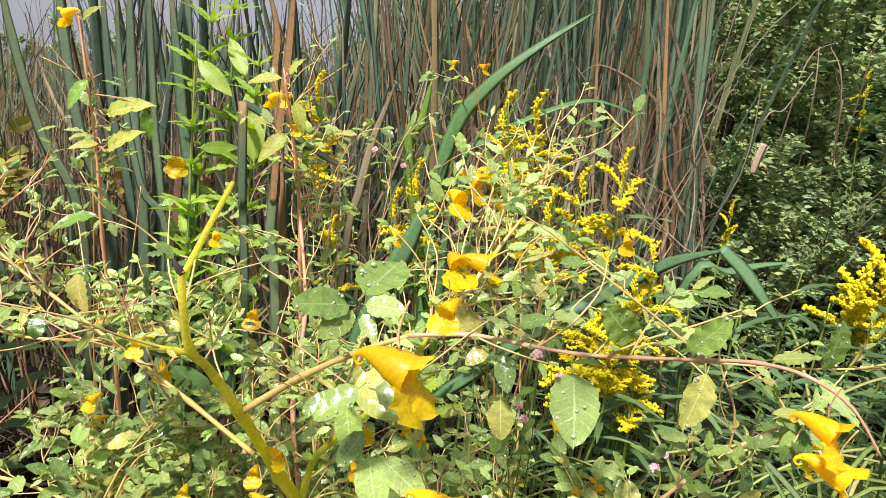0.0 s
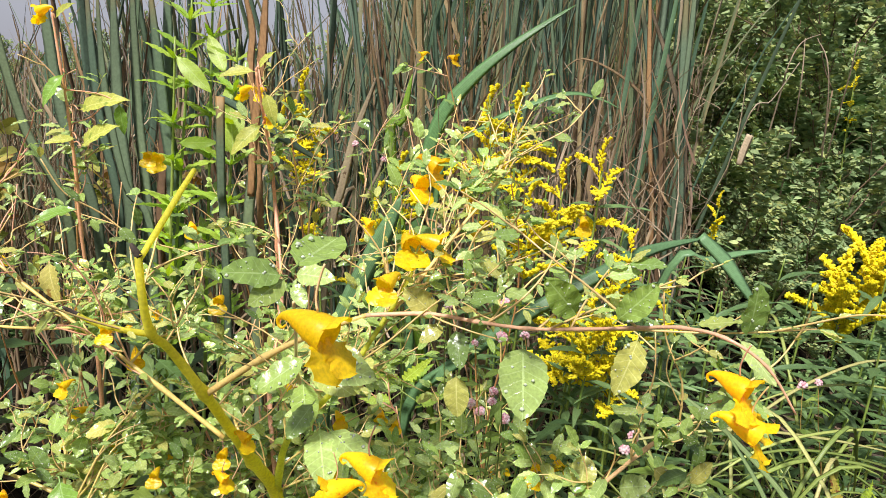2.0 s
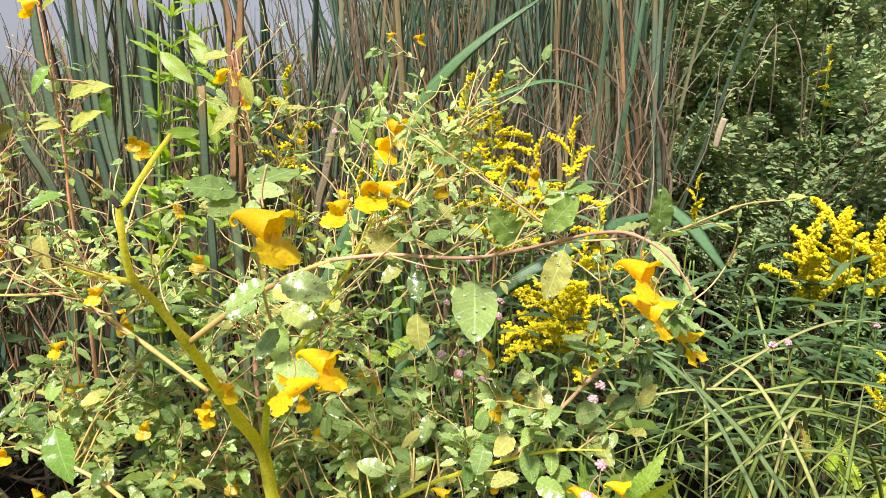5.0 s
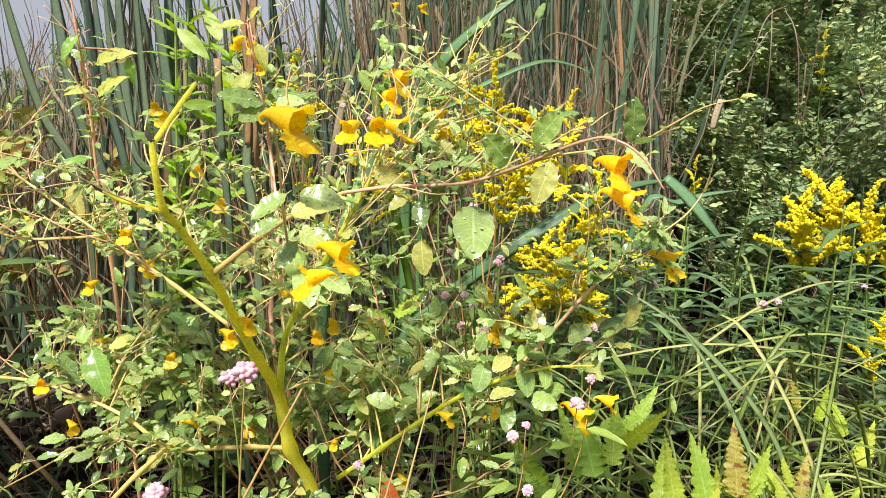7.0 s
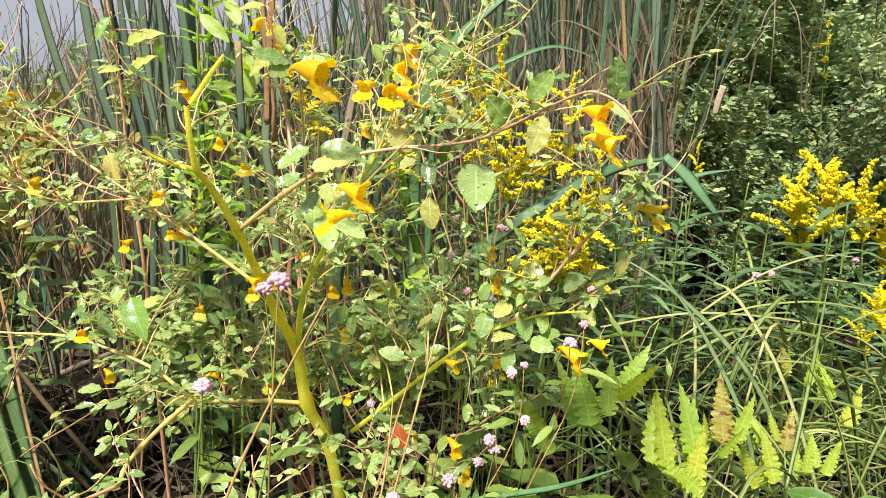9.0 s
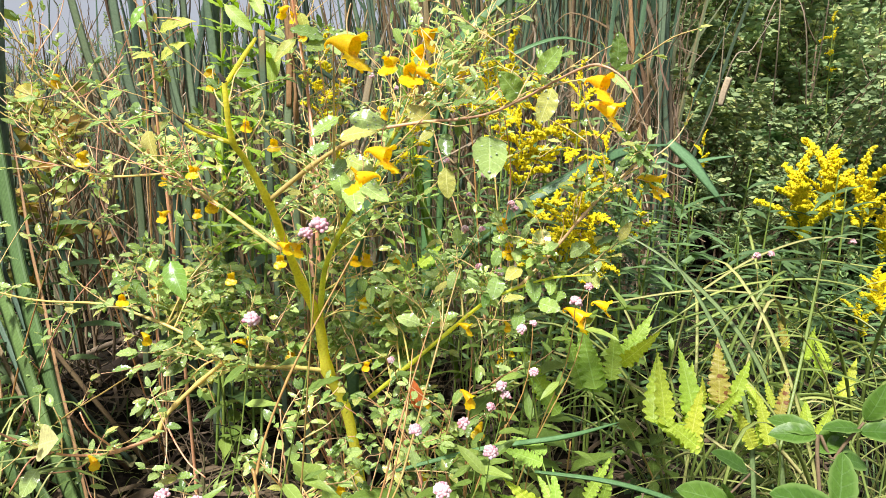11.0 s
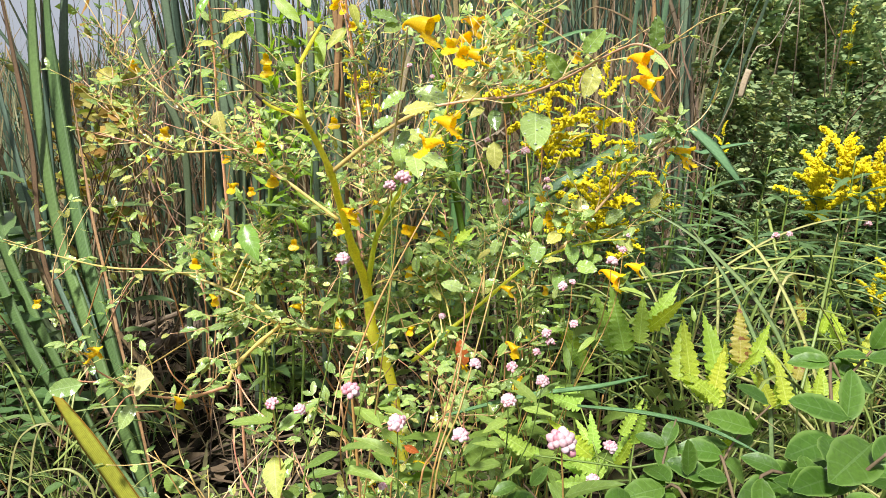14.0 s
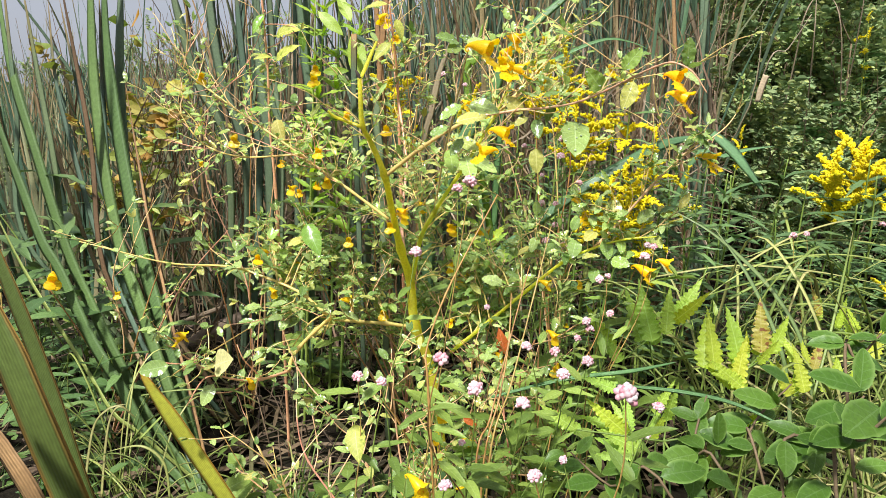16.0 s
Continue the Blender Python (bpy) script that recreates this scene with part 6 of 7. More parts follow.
# ---- low weeds ----
WEED_LEAF = [leaf_mesh("weed_leaf", M_WEED, wide=w, n=6, droop=d, fold=0.2, stalk=0.08, a=0.75, seed=s, teeth=t) for s, w, d, t in ((1, 0.2, 0.15, 0), (2, 0.26, 0.2, 1), (3, 0.15, 0.3, 0), (4, 0.3, 0.1, 1))]


def weed(seed, high, leaf, stems=4, nodes=6, kinds=WEED_LEAF, label="low leafy green weed in the undergrowth"):
    r = random.Random(seed)
    ob = thing("weed", (0, 0, 0), label, "weed", "undergrowth weeds")
    for k in range(stems):
        a = r.uniform(0, 6.28)
        lean = r.uniform(0.15, 0.55)
        t = Vector((math.cos(a) * lean * high, math.sin(a) * lean * high, high * r.uniform(0.6, 1.05)))
        path = stem("stem", [(0, 0, 0), t * 0.5 + Vector((0, 0, 0.02)), t], (0.0016, 0.0013, 0.0008), M_GREENSTEM if r.random() < 0.6 else M_REDSTEM, ob, 6, 4)
        for q in range(nodes):
            p = path[min(len(path) - 1, 3 + int(q * (len(path) - 3) / nodes))]
            b = r.uniform(0, 6.28)
            for sg in (0, math.pi):
                d = Vector((math.cos(b + sg), math.sin(b + sg), r.uniform(-0.1, 0.5)))
                part("leaf", r.choice(kinds), None, ob, m=basis(p, d, (0, -0.2, 1), leaf * r.uniform(0.6, 1.2)))
    return ob


WEEDS = [weed(1, 0.28, 0.055, 3, 4), weed(2, 0.2, 0.045, 3, 4), weed(3, 0.36, 0.055, 3, 5), weed(4, 0.16, 0.055, 4, 3)]
_r = random.Random(91)
_k = 0
_done = []
while _k < 25:
    x, y = _r.uniform(-1.2, 1.2), _r.uniform(0.05, 1.5)
    if abs(x) > 0.5 + 0.62 * (y + 0.1) or any((x - a) ** 2 + (y - b) ** 2 < 0.006 for a, b in _done):
        continue
    if (y < 0.3 and abs(x - 0.06) < 0.2 and _r.random() < 0.5):
        continue
    if 0.75 < y < 1.4 and abs(x + 0.58 * y) < 0.1:
        continue  # the dark hollow stays open
    _done.append((x, y))
    m = pose(*on_ground(x, y), 0, 0, _r.uniform(0, 360)) @ Matrix.Scale(_r.uniform(0.75, 1.2), 4)
    if _k < 4:
        WEEDS[_k].matrix_basis = m
    else:
        copy_thing(WEEDS[_k % 4], m).matrix_basis = m
    _k += 1


LANCE_LEAF = [leaf_mesh("lance_leaf", M_LANCE, wide=0.15, n=7, droop=d, fold=0.2, stalk=0.05, a=0.7, b=0.9, seed=s) for s, d in ((1, 0.1), (2, 0.3), (3, 0.2))]
LANCES = [weed(11, 0.34, 0.085, 3, 5, LANCE_LEAF, "smartweed with long pale green lance leaves"), weed(12, 0.26, 0.075, 3, 4, LANCE_LEAF, "low smartweed with lance leaves in the shade")]
for k, (x, y, sc) in enumerate(((-0.1, 0.3, 0.75), (-0.18, 0.33, 0.7), (-0.03, 0.24, 0.8), (-0.24, 0.42, 0.8), (-0.12, 0.45, 0.9), (0.04, 0.33, 0.9), (0.1, 0.42, 0.9))):
    m = pose(*on_ground(x, y), 0, 0, k * 97) @ Matrix.Scale(sc, 4)
    copy_thing(WEEDS[(0, 3, 2)[k % 3]], m).matrix_basis = m
for k, (x, y, sc) in enumerate(((-0.72, 0.85, 1.3), (-0.85, 0.95, 1.6), (-0.95, 1.1, 1.7), (-0.8, 0.72, 1.1), (-1.05, 0.9, 1.4), (-0.9, 0.8, 1.2), (-0.7, 0.64, 0.8), (-0.86, 1.05, 1.5), (-0.42, 1.08, 1.6), (-1.1, 1.05, 1.6))):
    m = pose(*on_ground(x, y), 0, 0, k * 61) @ Matrix.Scale(sc, 4)
    if k < 2:
        LANCES[k].matrix_basis = m
    else:
        copy_thing(LANCES[k % 2], m).matrix_basis = m


# ---- cattail leaves with places of their own ----
def near_cattail(base, blades, label):
    ob = thing("cattail", base, label, "cattail", "cattails close by")
    o = Vector(base)
    for pts, w, mat in blades:
        part("leaf" if mat in (M_CATTAIL, M_NEARCAT, M_SEDGE, M_CATNEAR) else "dead_leaf", strap_mesh("leaf", mat, [Vector(p) - o for p in pts], w, steps=6, twist=0.3, tip=0.25), None, ob)
    return ob


BROAD_BLADES = [([(-0.455, 0.625, -0.01), (-0.587, 0.700, 0.085), (-0.658, 0.740, 0.162), (-0.745, 0.790, 0.281), (-0.828, 0.840, 0.413), (-0.913, 0.900, 0.608), (-0.965, 0.940, 0.717), (-1.000, 0.970, 0.828), (-1.023, 1.000, 0.980)], 0.028, M_CATNEAR), ([(-0.463, 0.637, -0.01), (-0.529, 0.700, 0.117), (-0.592, 0.760, 0.262), (-0.657, 0.820, 0.404), (-0.702, 0.870, 0.533), (-0.745, 0.920, 0.701), (-0.765, 0.950, 0.838), (-0.765, 0.970, 0.994)], 0.034, M_CATNEAR), ([(-0.471, 0.649, -0.01), (-0.544, 0.690, 0.144), (-0.605, 0.740, 0.246), (-0.653, 0.780, 0.334), (-0.700, 0.820, 0.415), (-0.747, 0.870, 0.567), (-0.782, 0.920, 0.735), (-0.790, 0.950, 0.904), (-0.794, 0.970, 1.005)], 0.03, M_CATNEAR)]
RUSTED_BLADES = [([(-0.479, 0.625, -0.01), (-0.552, 0.740, 0.143), (-0.641, 0.820, 0.323), (-0.699, 0.880, 0.438), (-0.736, 0.930, 0.609), (-0.753, 0.970, 0.772), (-0.755, 1.000, 0.912), (-0.754, 1.020, 1.006)], 0.024, M_CATTAIL), ([(-0.455, 0.637, -0.01), (-0.519, 0.700, 0.174), (-0.566, 0.750, 0.266), (-0.609, 0.800, 0.364), (-0.648, 0.840, 0.469), (-0.680, 0.880, 0.578), (-0.715, 0.920, 0.735)], 0.008, M_RUST), ([(-0.463, 0.649, -0.01), (-0.597, 0.660, 0.100), (-0.660, 0.680, 0.132), (-0.732, 0.720, 0.203), (-0.834, 0.770, 0.308), (-0.923, 0.820, 0.403), (-1.003, 0.860, 0.529)], 0.011, M_SEDGE)]
NARROW_BLADES = [([(-0.471, 0.625, -0.01), (-0.579, 0.670, 0.061), (-0.657, 0.710, 0.164), (-0.735, 0.750, 0.249), (-0.818, 0.800, 0.370), (-0.861, 0.820, 0.422), (-0.919, 0.860, 0.519), (-0.982, 0.900, 0.642), (-1.042, 0.940, 0.791)], 0.029, M_CATNEAR), ([(-0.479, 0.637, -0.01), (-0.582, 0.740, 0.118), (-0.693, 0.820, 0.273), (-0.781, 0.880, 0.412), (-0.845, 0.930, 0.572), (-0.897, 0.970, 0.736), (-0.915, 1.000, 0.912)], 0.014, M_CATTAIL), ([(-0.455, 0.649, -0.01), (-0.605, 0.760, 0.107), (-0.720, 0.840, 0.241), (-0.838, 0.920, 0.415), (-0.899, 0.960, 0.557), (-0.954, 1.000, 0.701), (-1.000, 1.040, 0.872)], 0.012, M_DEAD), ([(-0.463, 0.625, -0.01), (-0.580, 0.780, 0.098), (-0.680, 0.860, 0.261), (-0.778, 0.930, 0.439), (-0.842, 0.980, 0.605), (-0.888, 1.020, 0.775), (-0.923, 1.050, 0.921)], 0.013, M_CATTAIL)]
near_cattail((-0.46, 0.63, 0.0), BROAD_BLADES + RUSTED_BLADES + NARROW_BLADES, "tall cattail with broad grey-green leaves leaning aside")
near_cattail((-0.55, 0.9, 0.0), [([(-0.55, 0.9, 0.0), (-0.749, 0.860, 0.308), (-0.764, 0.860, 0.623), (-0.791, 0.860, 0.929)], 0.013, M_DEAD), ([(-0.57, 0.9, 0.0), (-0.839, 0.900, 0.294), (-0.875, 0.900, 0.620), (-0.896, 0.900, 0.917)], 0.016, M_CATTAIL), ([(-0.55, 0.92, 0.0), (-0.755, 0.920, 0.290), (-0.784, 0.940, 0.560), (-0.776, 0.960, 0.927)], 0.016, M_CATTAIL), ([(-0.52, 0.92, 0.0), (-0.751, 0.900, 0.384), (-0.743, 0.900, 0.541)], 0.014, M_DEAD), ([(-0.6, 0.95, 0.0), (-0.981, 0.950, 0.367), (-0.979, 0.950, 0.676), (-0.972, 0.950, 0.948)], 0.014, M_CATTAIL)], "cattail with upright green and dry leaves")
near_cattail((-0.19, 0.1, 0.0), [([(-0.19, 0.12, 0.0), (-0.275, 0.070, 0.273), (-0.282, 0.040, 0.396), (-0.294, 0.030, 0.470), (-0.311, 0.030, 0.531), (-0.327, 0.030, 0.587)], 0.036, M_NEARCAT), ([(-0.2, 0.08, 0.0), (-0.276, 0.040, 0.310), (-0.277, 0.000, 0.423), (-0.297, 0.000, 0.464), (-0.315, 0.000, 0.502)], 0.02, M_RUST), ([(-0.18, 0.14, 0.0), (-0.282, 0.100, 0.246), (-0.298, 0.080, 0.369), (-0.319, 0.080, 0.470), (-0.342, 0.080, 0.558), (-0.363, 0.080, 0.631)], 0.018, M_NEARCAT)], "cattail with wide leaves browned at the edges")
single_blade("broken_cattail_leaf", [(-0.2, 0.31, 0.0), (-0.250, 0.305, 0.163), (-0.277, 0.300, 0.220), (-0.321, 0.300, 0.296), (-0.354, 0.300, 0.353), (-0.374, 0.300, 0.388)], 0.021, M_BROKEN, "short cattail leaf with an orange-brown torn tip", up=(0, -1, 0.2), tip=0.3)
# among the cattail stand
near_cattail((-0.16, 0.8, 0.0), [([(-0.16, 0.8, 0.0), (-0.169, 0.800, 0.556), (-0.177, 0.800, 0.661), (-0.172, 0.800, 0.726), (-0.169, 0.800, 0.769)], 0.015, M_CATTAIL), ([(-0.173, 0.797, 0.705), (-0.169, 0.797, 0.769), (-0.164, 0.797, 0.817), (-0.156, 0.797, 0.896), (-0.150, 0.797, 0.984)], 0.012, M_RUST), ([(-0.15, 0.82, 0.0), (-0.167, 0.820, 0.673), (-0.178, 0.820, 0.850), (-0.176, 0.820, 0.910), (-0.191, 0.820, 0.973)], 0.01, M_RUST)], "cattail whose upper leaf has died rust brown")
near_cattail((0.66, 1.5, 0.0), [([(0.67, 1.5, 0.0), (0.649, 1.5, 0.574), (0.619, 1.5, 0.8), (0.602, 1.5, 0.988), (0.585, 1.5, 1.2)], 0.017, M_CATTAIL), ([(0.65, 1.5, 0.0), (0.608, 1.52, 0.571), (0.567, 1.52, 0.796), (0.526, 1.52, 0.983), (0.479, 1.52, 1.15)], 0.014, M_CATTAIL), ([(0.66, 1.52, 0.0), (0.633, 1.54, 0.587), (0.645, 1.54, 0.762), (0.632, 1.54, 0.928), (0.61, 1.54, 1.25)], 0.015, M_CATTAIL), ([(0.64, 1.48, 0.0), (0.6, 1.48, 0.5), (0.575, 1.48, 0.75), (0.55, 1.48, 0.84)], 0.012, M_DEAD), ([(0.63, 1.5, 0.0), (0.585, 1.5, 0.55), (0.54, 1.5, 0.85), (0.5, 1.5, 1.2)], 0.012, M_RUST), ([(0.65, 1.46, 0.0), (0.628, 1.46, 0.45), (0.605, 1.46, 0.75), (0.598, 1.46, 1.05), (0.59, 1.46, 1.2)], 0.012, M_CATTAIL)], "cattail at the end of the stand, dark green and rust leaves")
near_cattail((-0.62, 1.2, 0.0), [([(-0.62, 1.2, 0.0), (-0.558, 1.150, 0.529), (-0.608, 1.150, 0.751), (-0.626, 1.150, 0.912), (-0.630, 1.150, 1.038)], 0.024, M_CATTAIL), ([(-0.6, 1.2, 0.0), (-0.545, 1.200, 0.540), (-0.573, 1.200, 0.783), (-0.583, 1.200, 1.033)], 0.02, M_CATTAIL), ([(-0.55, 1.22, 0.0), (-0.514, 1.180, 0.547), (-0.526, 1.180, 0.786), (-0.524, 1.180, 1.034)], 0.025, M_CATTAIL), ([(-0.53, 1.22, 0.0), (-0.491, 1.200, 0.544), (-0.500, 1.200, 0.788), (-0.500, 1.200, 1.039)], 0.022, M_CATTAIL), ([(-0.66, 1.2, 0.0), (-0.581, 1.100, 0.559), (-0.647, 1.100, 0.750), (-0.682, 1.100, 0.903), (-0.699, 1.100, 1.022)], 0.02, M_CATTAIL)], "cattail with broad blue-green upright leaves")
near_cattail((-0.4, 1.0, 0.0), [([(-0.4, 1.0, 0.0), (-0.350, 0.980, 0.611), (-0.358, 0.980, 0.801), (-0.372, 0.980, 0.989)], 0.02, M_CATTAIL), ([(-0.38, 1.0, 0.0), (-0.349, 1.000, 0.607), (-0.360, 1.000, 0.783), (-0.355, 1.000, 0.916), (-0.355, 1.000, 1.010)], 0.018, M_CATTAIL), ([(-0.42, 1.02, 0.0), (-0.389, 1.020, 0.590), (-0.380, 1.020, 0.711), (-0.380, 1.020, 0.790)], 0.016, M_DEAD), ([(-0.42, 1.02, 0.0), (-0.391, 1.000, 0.567), (-0.432, 1.000, 0.682), (-0.456, 1.000, 0.835), (-0.458, 1.000, 0.987)], 0.014, M_CATTAIL)], "cattail with green leaves and one tan dead leaf")
single_blade("cattail_leaf", [(-0.22, 0.87, 0.0), (-0.228, 0.860, 0.613), (-0.228, 0.850, 0.701), (-0.224, 0.840, 0.826)], 0.012, M_CATTAIL, "folded cattail leaf, lower upright half", up=(0, -1, 0), cut=True)
single_blade("cattail_leaf", [(-0.226, 0.845, 0.825), (-0.201, 0.860, 0.810), (-0.152, 0.880, 0.775), (-0.102, 0.920, 0.739)], 0.012, M_CATTAIL, "folded cattail leaf, upper half hanging over", up=(0, -1, 0.6), tip=0.3)
single_blade("cattail_leaf", [(0.02, 1.28, 0.1), (0.021, 1.280, 0.575), (0.052, 1.280, 0.783), (0.113, 1.280, 0.879), (0.202, 1.280, 0.959), (0.308, 1.280, 1.033)], 0.03, M_CATFRESH, "broad green cattail leaf bent far over", up=(0, -1, 0.3), tip=0.5)
single_blade("cattail_leaf", [(0.05, 1.3, 0.1), (0.060, 1.300, 0.680), (0.143, 1.300, 0.788), (0.229, 1.300, 0.839), (0.315, 1.300, 0.869), (0.378, 1.300, 0.861), (0.420, 1.300, 0.844)], 0.022, M_CATFRESH, "wet green cattail leaf arching over", up=(0, -0.5, 1), tip=0.4)
single_blade("cattail_leaf", [(0.02, 0.92, 0.1), (0.031, 0.900, 0.362), (0.110, 0.900, 0.455), (0.189, 0.900, 0.521), (0.238, 0.900, 0.556), (0.306, 0.910, 0.596), (0.362, 0.930, 0.624), (0.424, 0.960, 0.639), (0.494, 1.000, 0.645)], 0.022, M_CATFRESH, "broad wet cattail leaf lying across the weeds", up=(0, -1, 0.5), tip=0.25)
single_blade("cattail_leaf", [(0.49, 1.000, 0.65), (0.525, 0.980, 0.617), (0.556, 0.960, 0.575), (0.589, 0.950, 0.532)], 0.024, M_CATFRESH, "end of a cattail leaf folded down", up=(0, -1, 0.4), tip=0.6)
single_blade("cattail_leaf", [(0.4, 1.15, 0.2), (0.465, 1.050, 0.58), (0.532, 1.050, 0.6), (0.583, 1.050, 0.615), (0.640, 1.050, 0.623)], 0.024, M_CATFRESH, "pale wet cattail leaf lying flat", up=(0, -0.3, 1), tip=0.4)
single_blade("cattail_leaf", [(-0.1, 0.9, 0.0), (-0.082, 0.82, 0.422), (-0.062, 0.8, 0.52), (-0.037, 0.79, 0.59), (-0.005, 0.78, 0.66), (0.02, 0.78, 0.72)], 0.026, M_CATFRESH, "green cattail leaf standing aslant", up=(0, -1, 0), tip=0.2)
single_blade("cattail_leaf", [(-0.17, 1.1, 0.02), (-0.125, 1.100, 0.569), (-0.104, 1.100, 0.683), (-0.085, 1.100, 0.771), (-0.065, 1.100, 0.829), (-0.050, 1.100, 0.872)], 0.015, M_DEAD, "tan drying cattail leaf", up=(0, -1, 0), tip=0.5)
single_blade("cattail_leaf", [(0.1, 1.15, 0.1), (-0.020, 1.120, 0.727), (-0.005, 1.120, 0.805), (0.009, 1.120, 0.881)], 0.018, M_TALL, "bright green upright cattail leaf", up=(0, -1, 0), tip=0.4)
single_blade("reed_stub", [(0.815, 1.600, 0.727), (0.822, 1.600, 0.767), (0.832, 1.600, 0.803)], 0.02, M_PALEREED, "pale cut piece of dead reed caught in the shrub", "dead reed", cut=True, up=(0, -1, 0))
single_blade("dead_reed", [(0.8, 1.75, 0.2), (0.686, 1.700, 0.704), (0.661, 1.700, 0.777), (0.643, 1.700, 0.835)], 0.012, M_DEAD, "pale dry broken reed", "dead reed", up=(0, -1, 0), tip=0.2)
single_blade("dead_reed", [(0.62, 1.5, 0.1), (0.596, 1.500, 0.693), (0.546, 1.500, 0.846), (0.471, 1.500, 0.917), (0.376, 1.500, 0.953), (0.328, 1.500, 0.919)], 0.008, M_DEAD, "dry grass stem bent into an arch", "dead reed", up=(0, -1, 0.2), tip=0.5)
single_blade("dead_reed", [(0.68, 1.6, 0.1), (0.684, 1.600, 0.687), (0.617, 1.600, 0.930), (0.554, 1.600, 1.069), (0.513, 1.600, 1.167)], 0.014, M_DEAD, "long tan reed leaning in the stand", "dead reed", up=(0, -1, 0.2), tip=0.5)


# ---- tall leafy weed behind ----
TALL_LEAF = [leaf_mesh("leaf", M_TALL, wide=0.12, n=8, droop=d, fold=0.2, stalk=0.02, a=0.8, seed=s, teeth=1, depth=0.25) for s, d in ((1, 0.1), (2, 0.25), (3, 0.4))]


def tall_weed(base, top, seed, leaves=46, leaf=0.065, broad=()):
    r = random.Random(seed)
    ob = thing("tall_weed", base, "tall weed with bright green lance-shaped leaves", "weed", "tall weeds among the cattails")
    b, t = Vector(base), Vector(top)
    path = stem("stem", [b, b.lerp(t, 0.5), t], (0.0035, 0.003, 0.0015), M_GREENSTEM, ob, 9, 6)
    for k in range(leaves):
        u = 0.5 + 0.5 * k / leaves
        a = k * 2.4
        d = Vector((math.cos(a), math.sin(a), r.uniform(0.3, 1.1)))
        part("leaf", r.choice(TALL_LEAF), None, ob, m=basis(path[int(u * (len(path) - 1))] - b, d, (0, -0.5, 1), leaf * r.uniform(0.7, 1.2) * (1.3 - 0.6 * u)))
    for a, c in broad:
        a, c = Vector(a), Vector(c)
        part("leaf", BROAD_LEAF, None, ob, "broad bright green leaf", basis(a - b, c - a, (0.2, -1, 0.2), (c - a).length * 1.1))


BROAD_LEAF = leaf_mesh("leaf", M_TALL, wide=0.16, n=9, droop=0.12, fold=0.15, stalk=0.05, a=0.9, b=0.8, seed=7, wave=0.02)
tall_weed(on_ground(-0.4, 0.96), (-0.298, 0.95, 0.962), 1, broad=(((-0.313, 0.92, 0.879), (-0.264, 0.9, 0.838)),))
tall_weed(on_ground(-0.34, 1.02), (-0.275, 0.97, 0.985), 2, broad=(((-0.246, 0.93, 0.856), (-0.276, 0.95, 0.91)),))
tall_weed(on_ground(-0.30, 0.94), (-0.225, 0.92, 0.905), 3, 50, broad=(((-0.227, 0.9, 0.738), (-0.239, 0.92, 0.84)), ((-0.298, 0.88, 0.76), (-0.249, 0.88, 0.764))))
tall_weed(on_ground(-0.38, 0.95), (-0.32, 0.94, 0.905), 5, 40)
tall_weed(on_ground(0.1, 1.45), (0.047, 1.350, 0.871), 4, 22)


# ---- small things ----
def stick(name, pts, radii, label, material):
    o = Vector(pts[0])
    path = smooth_path([Vector(p) - o for p in pts], 6)
    v, f, u = tube_data(path, radii, 9, 0.35, random.Random(4))
    ob = new(name, mesh_of(name, v, f, u, material))
    ob.location = o
    tagged(ob, label, "dead wood")


stick("fallen_stick", [(-0.869, 1.300, 0.077), (-0.816, 1.350, 0.093), (-0.733, 1.420, 0.115)], (0.008, 0.006), "pale dead stick lying in the dark gap", M_WOODPALE)
for _pts in ([(1.1, 2.2, 0.2), (1.065, 1.95, 0.887), (1.049, 1.9, 0.982), (1.077, 1.9, 1.061), (1.13, 1.9, 1.09)], [(1.35, 2.2, 0.3), (1.23, 1.9, 0.926), (1.208, 1.85, 1.07)], [(0.95, 2.15, 0.2), (0.904, 1.8, 0.816), (0.971, 1.8, 0.896), (1.03, 1.8, 1.0)], [(1.25, 2.2, 0.3), (1.072, 1.85, 0.878), (1.061, 1.85, 1.071)], [(1.4, 2.2, 0.3), (1.184, 1.9, 0.924), (1.151, 1.95, 1.086)]):
    stick("dead_branch", _pts, (0.003, 0.0012), "bare grey-tan dead branch in the shrub", M_WOODPALE)
stick("rotten_log", [(-0.823, 1.300, 0.019), (-0.742, 1.350, 0.064), (-0.657, 1.400, 0.094)], (0.022, 0.018), "dark rotten log half hidden in the weeds", M_WOOD)


def lone_leaf(name, base, tip, mesh, label, up=(0, -1, 0.3)):
    a, b = Vector(base), Vector(tip)
    ob = new(name, mesh)
    ob.matrix_basis = basis(a, b - a, up, (b - a).length)
    tagged(ob, label, "leaf")


RED_LEAF = leaf_mesh("red_leaf", M_RED, wide=0.22, n=6, droop=0.2, stalk=0.05, teeth=1)
lone_leaf("red_leaf", (0.057, 0.470, 0.356), (0.048, 0.460, 0.395), RED_LEAF, "small red autumn leaf on a smartweed stem")
lone_leaf("yellow_leaf", (-0.088, 0.150, 0.413), (-0.080, 0.120, 0.392), LIME_LEAF, "limp yellow leaf hanging on a stem")
lone_leaf("red_leaf", (0.008, 0.200, 0.395), (0.022, 0.200, 0.387), RED_LEAF, "small red autumn leaf in the weeds")
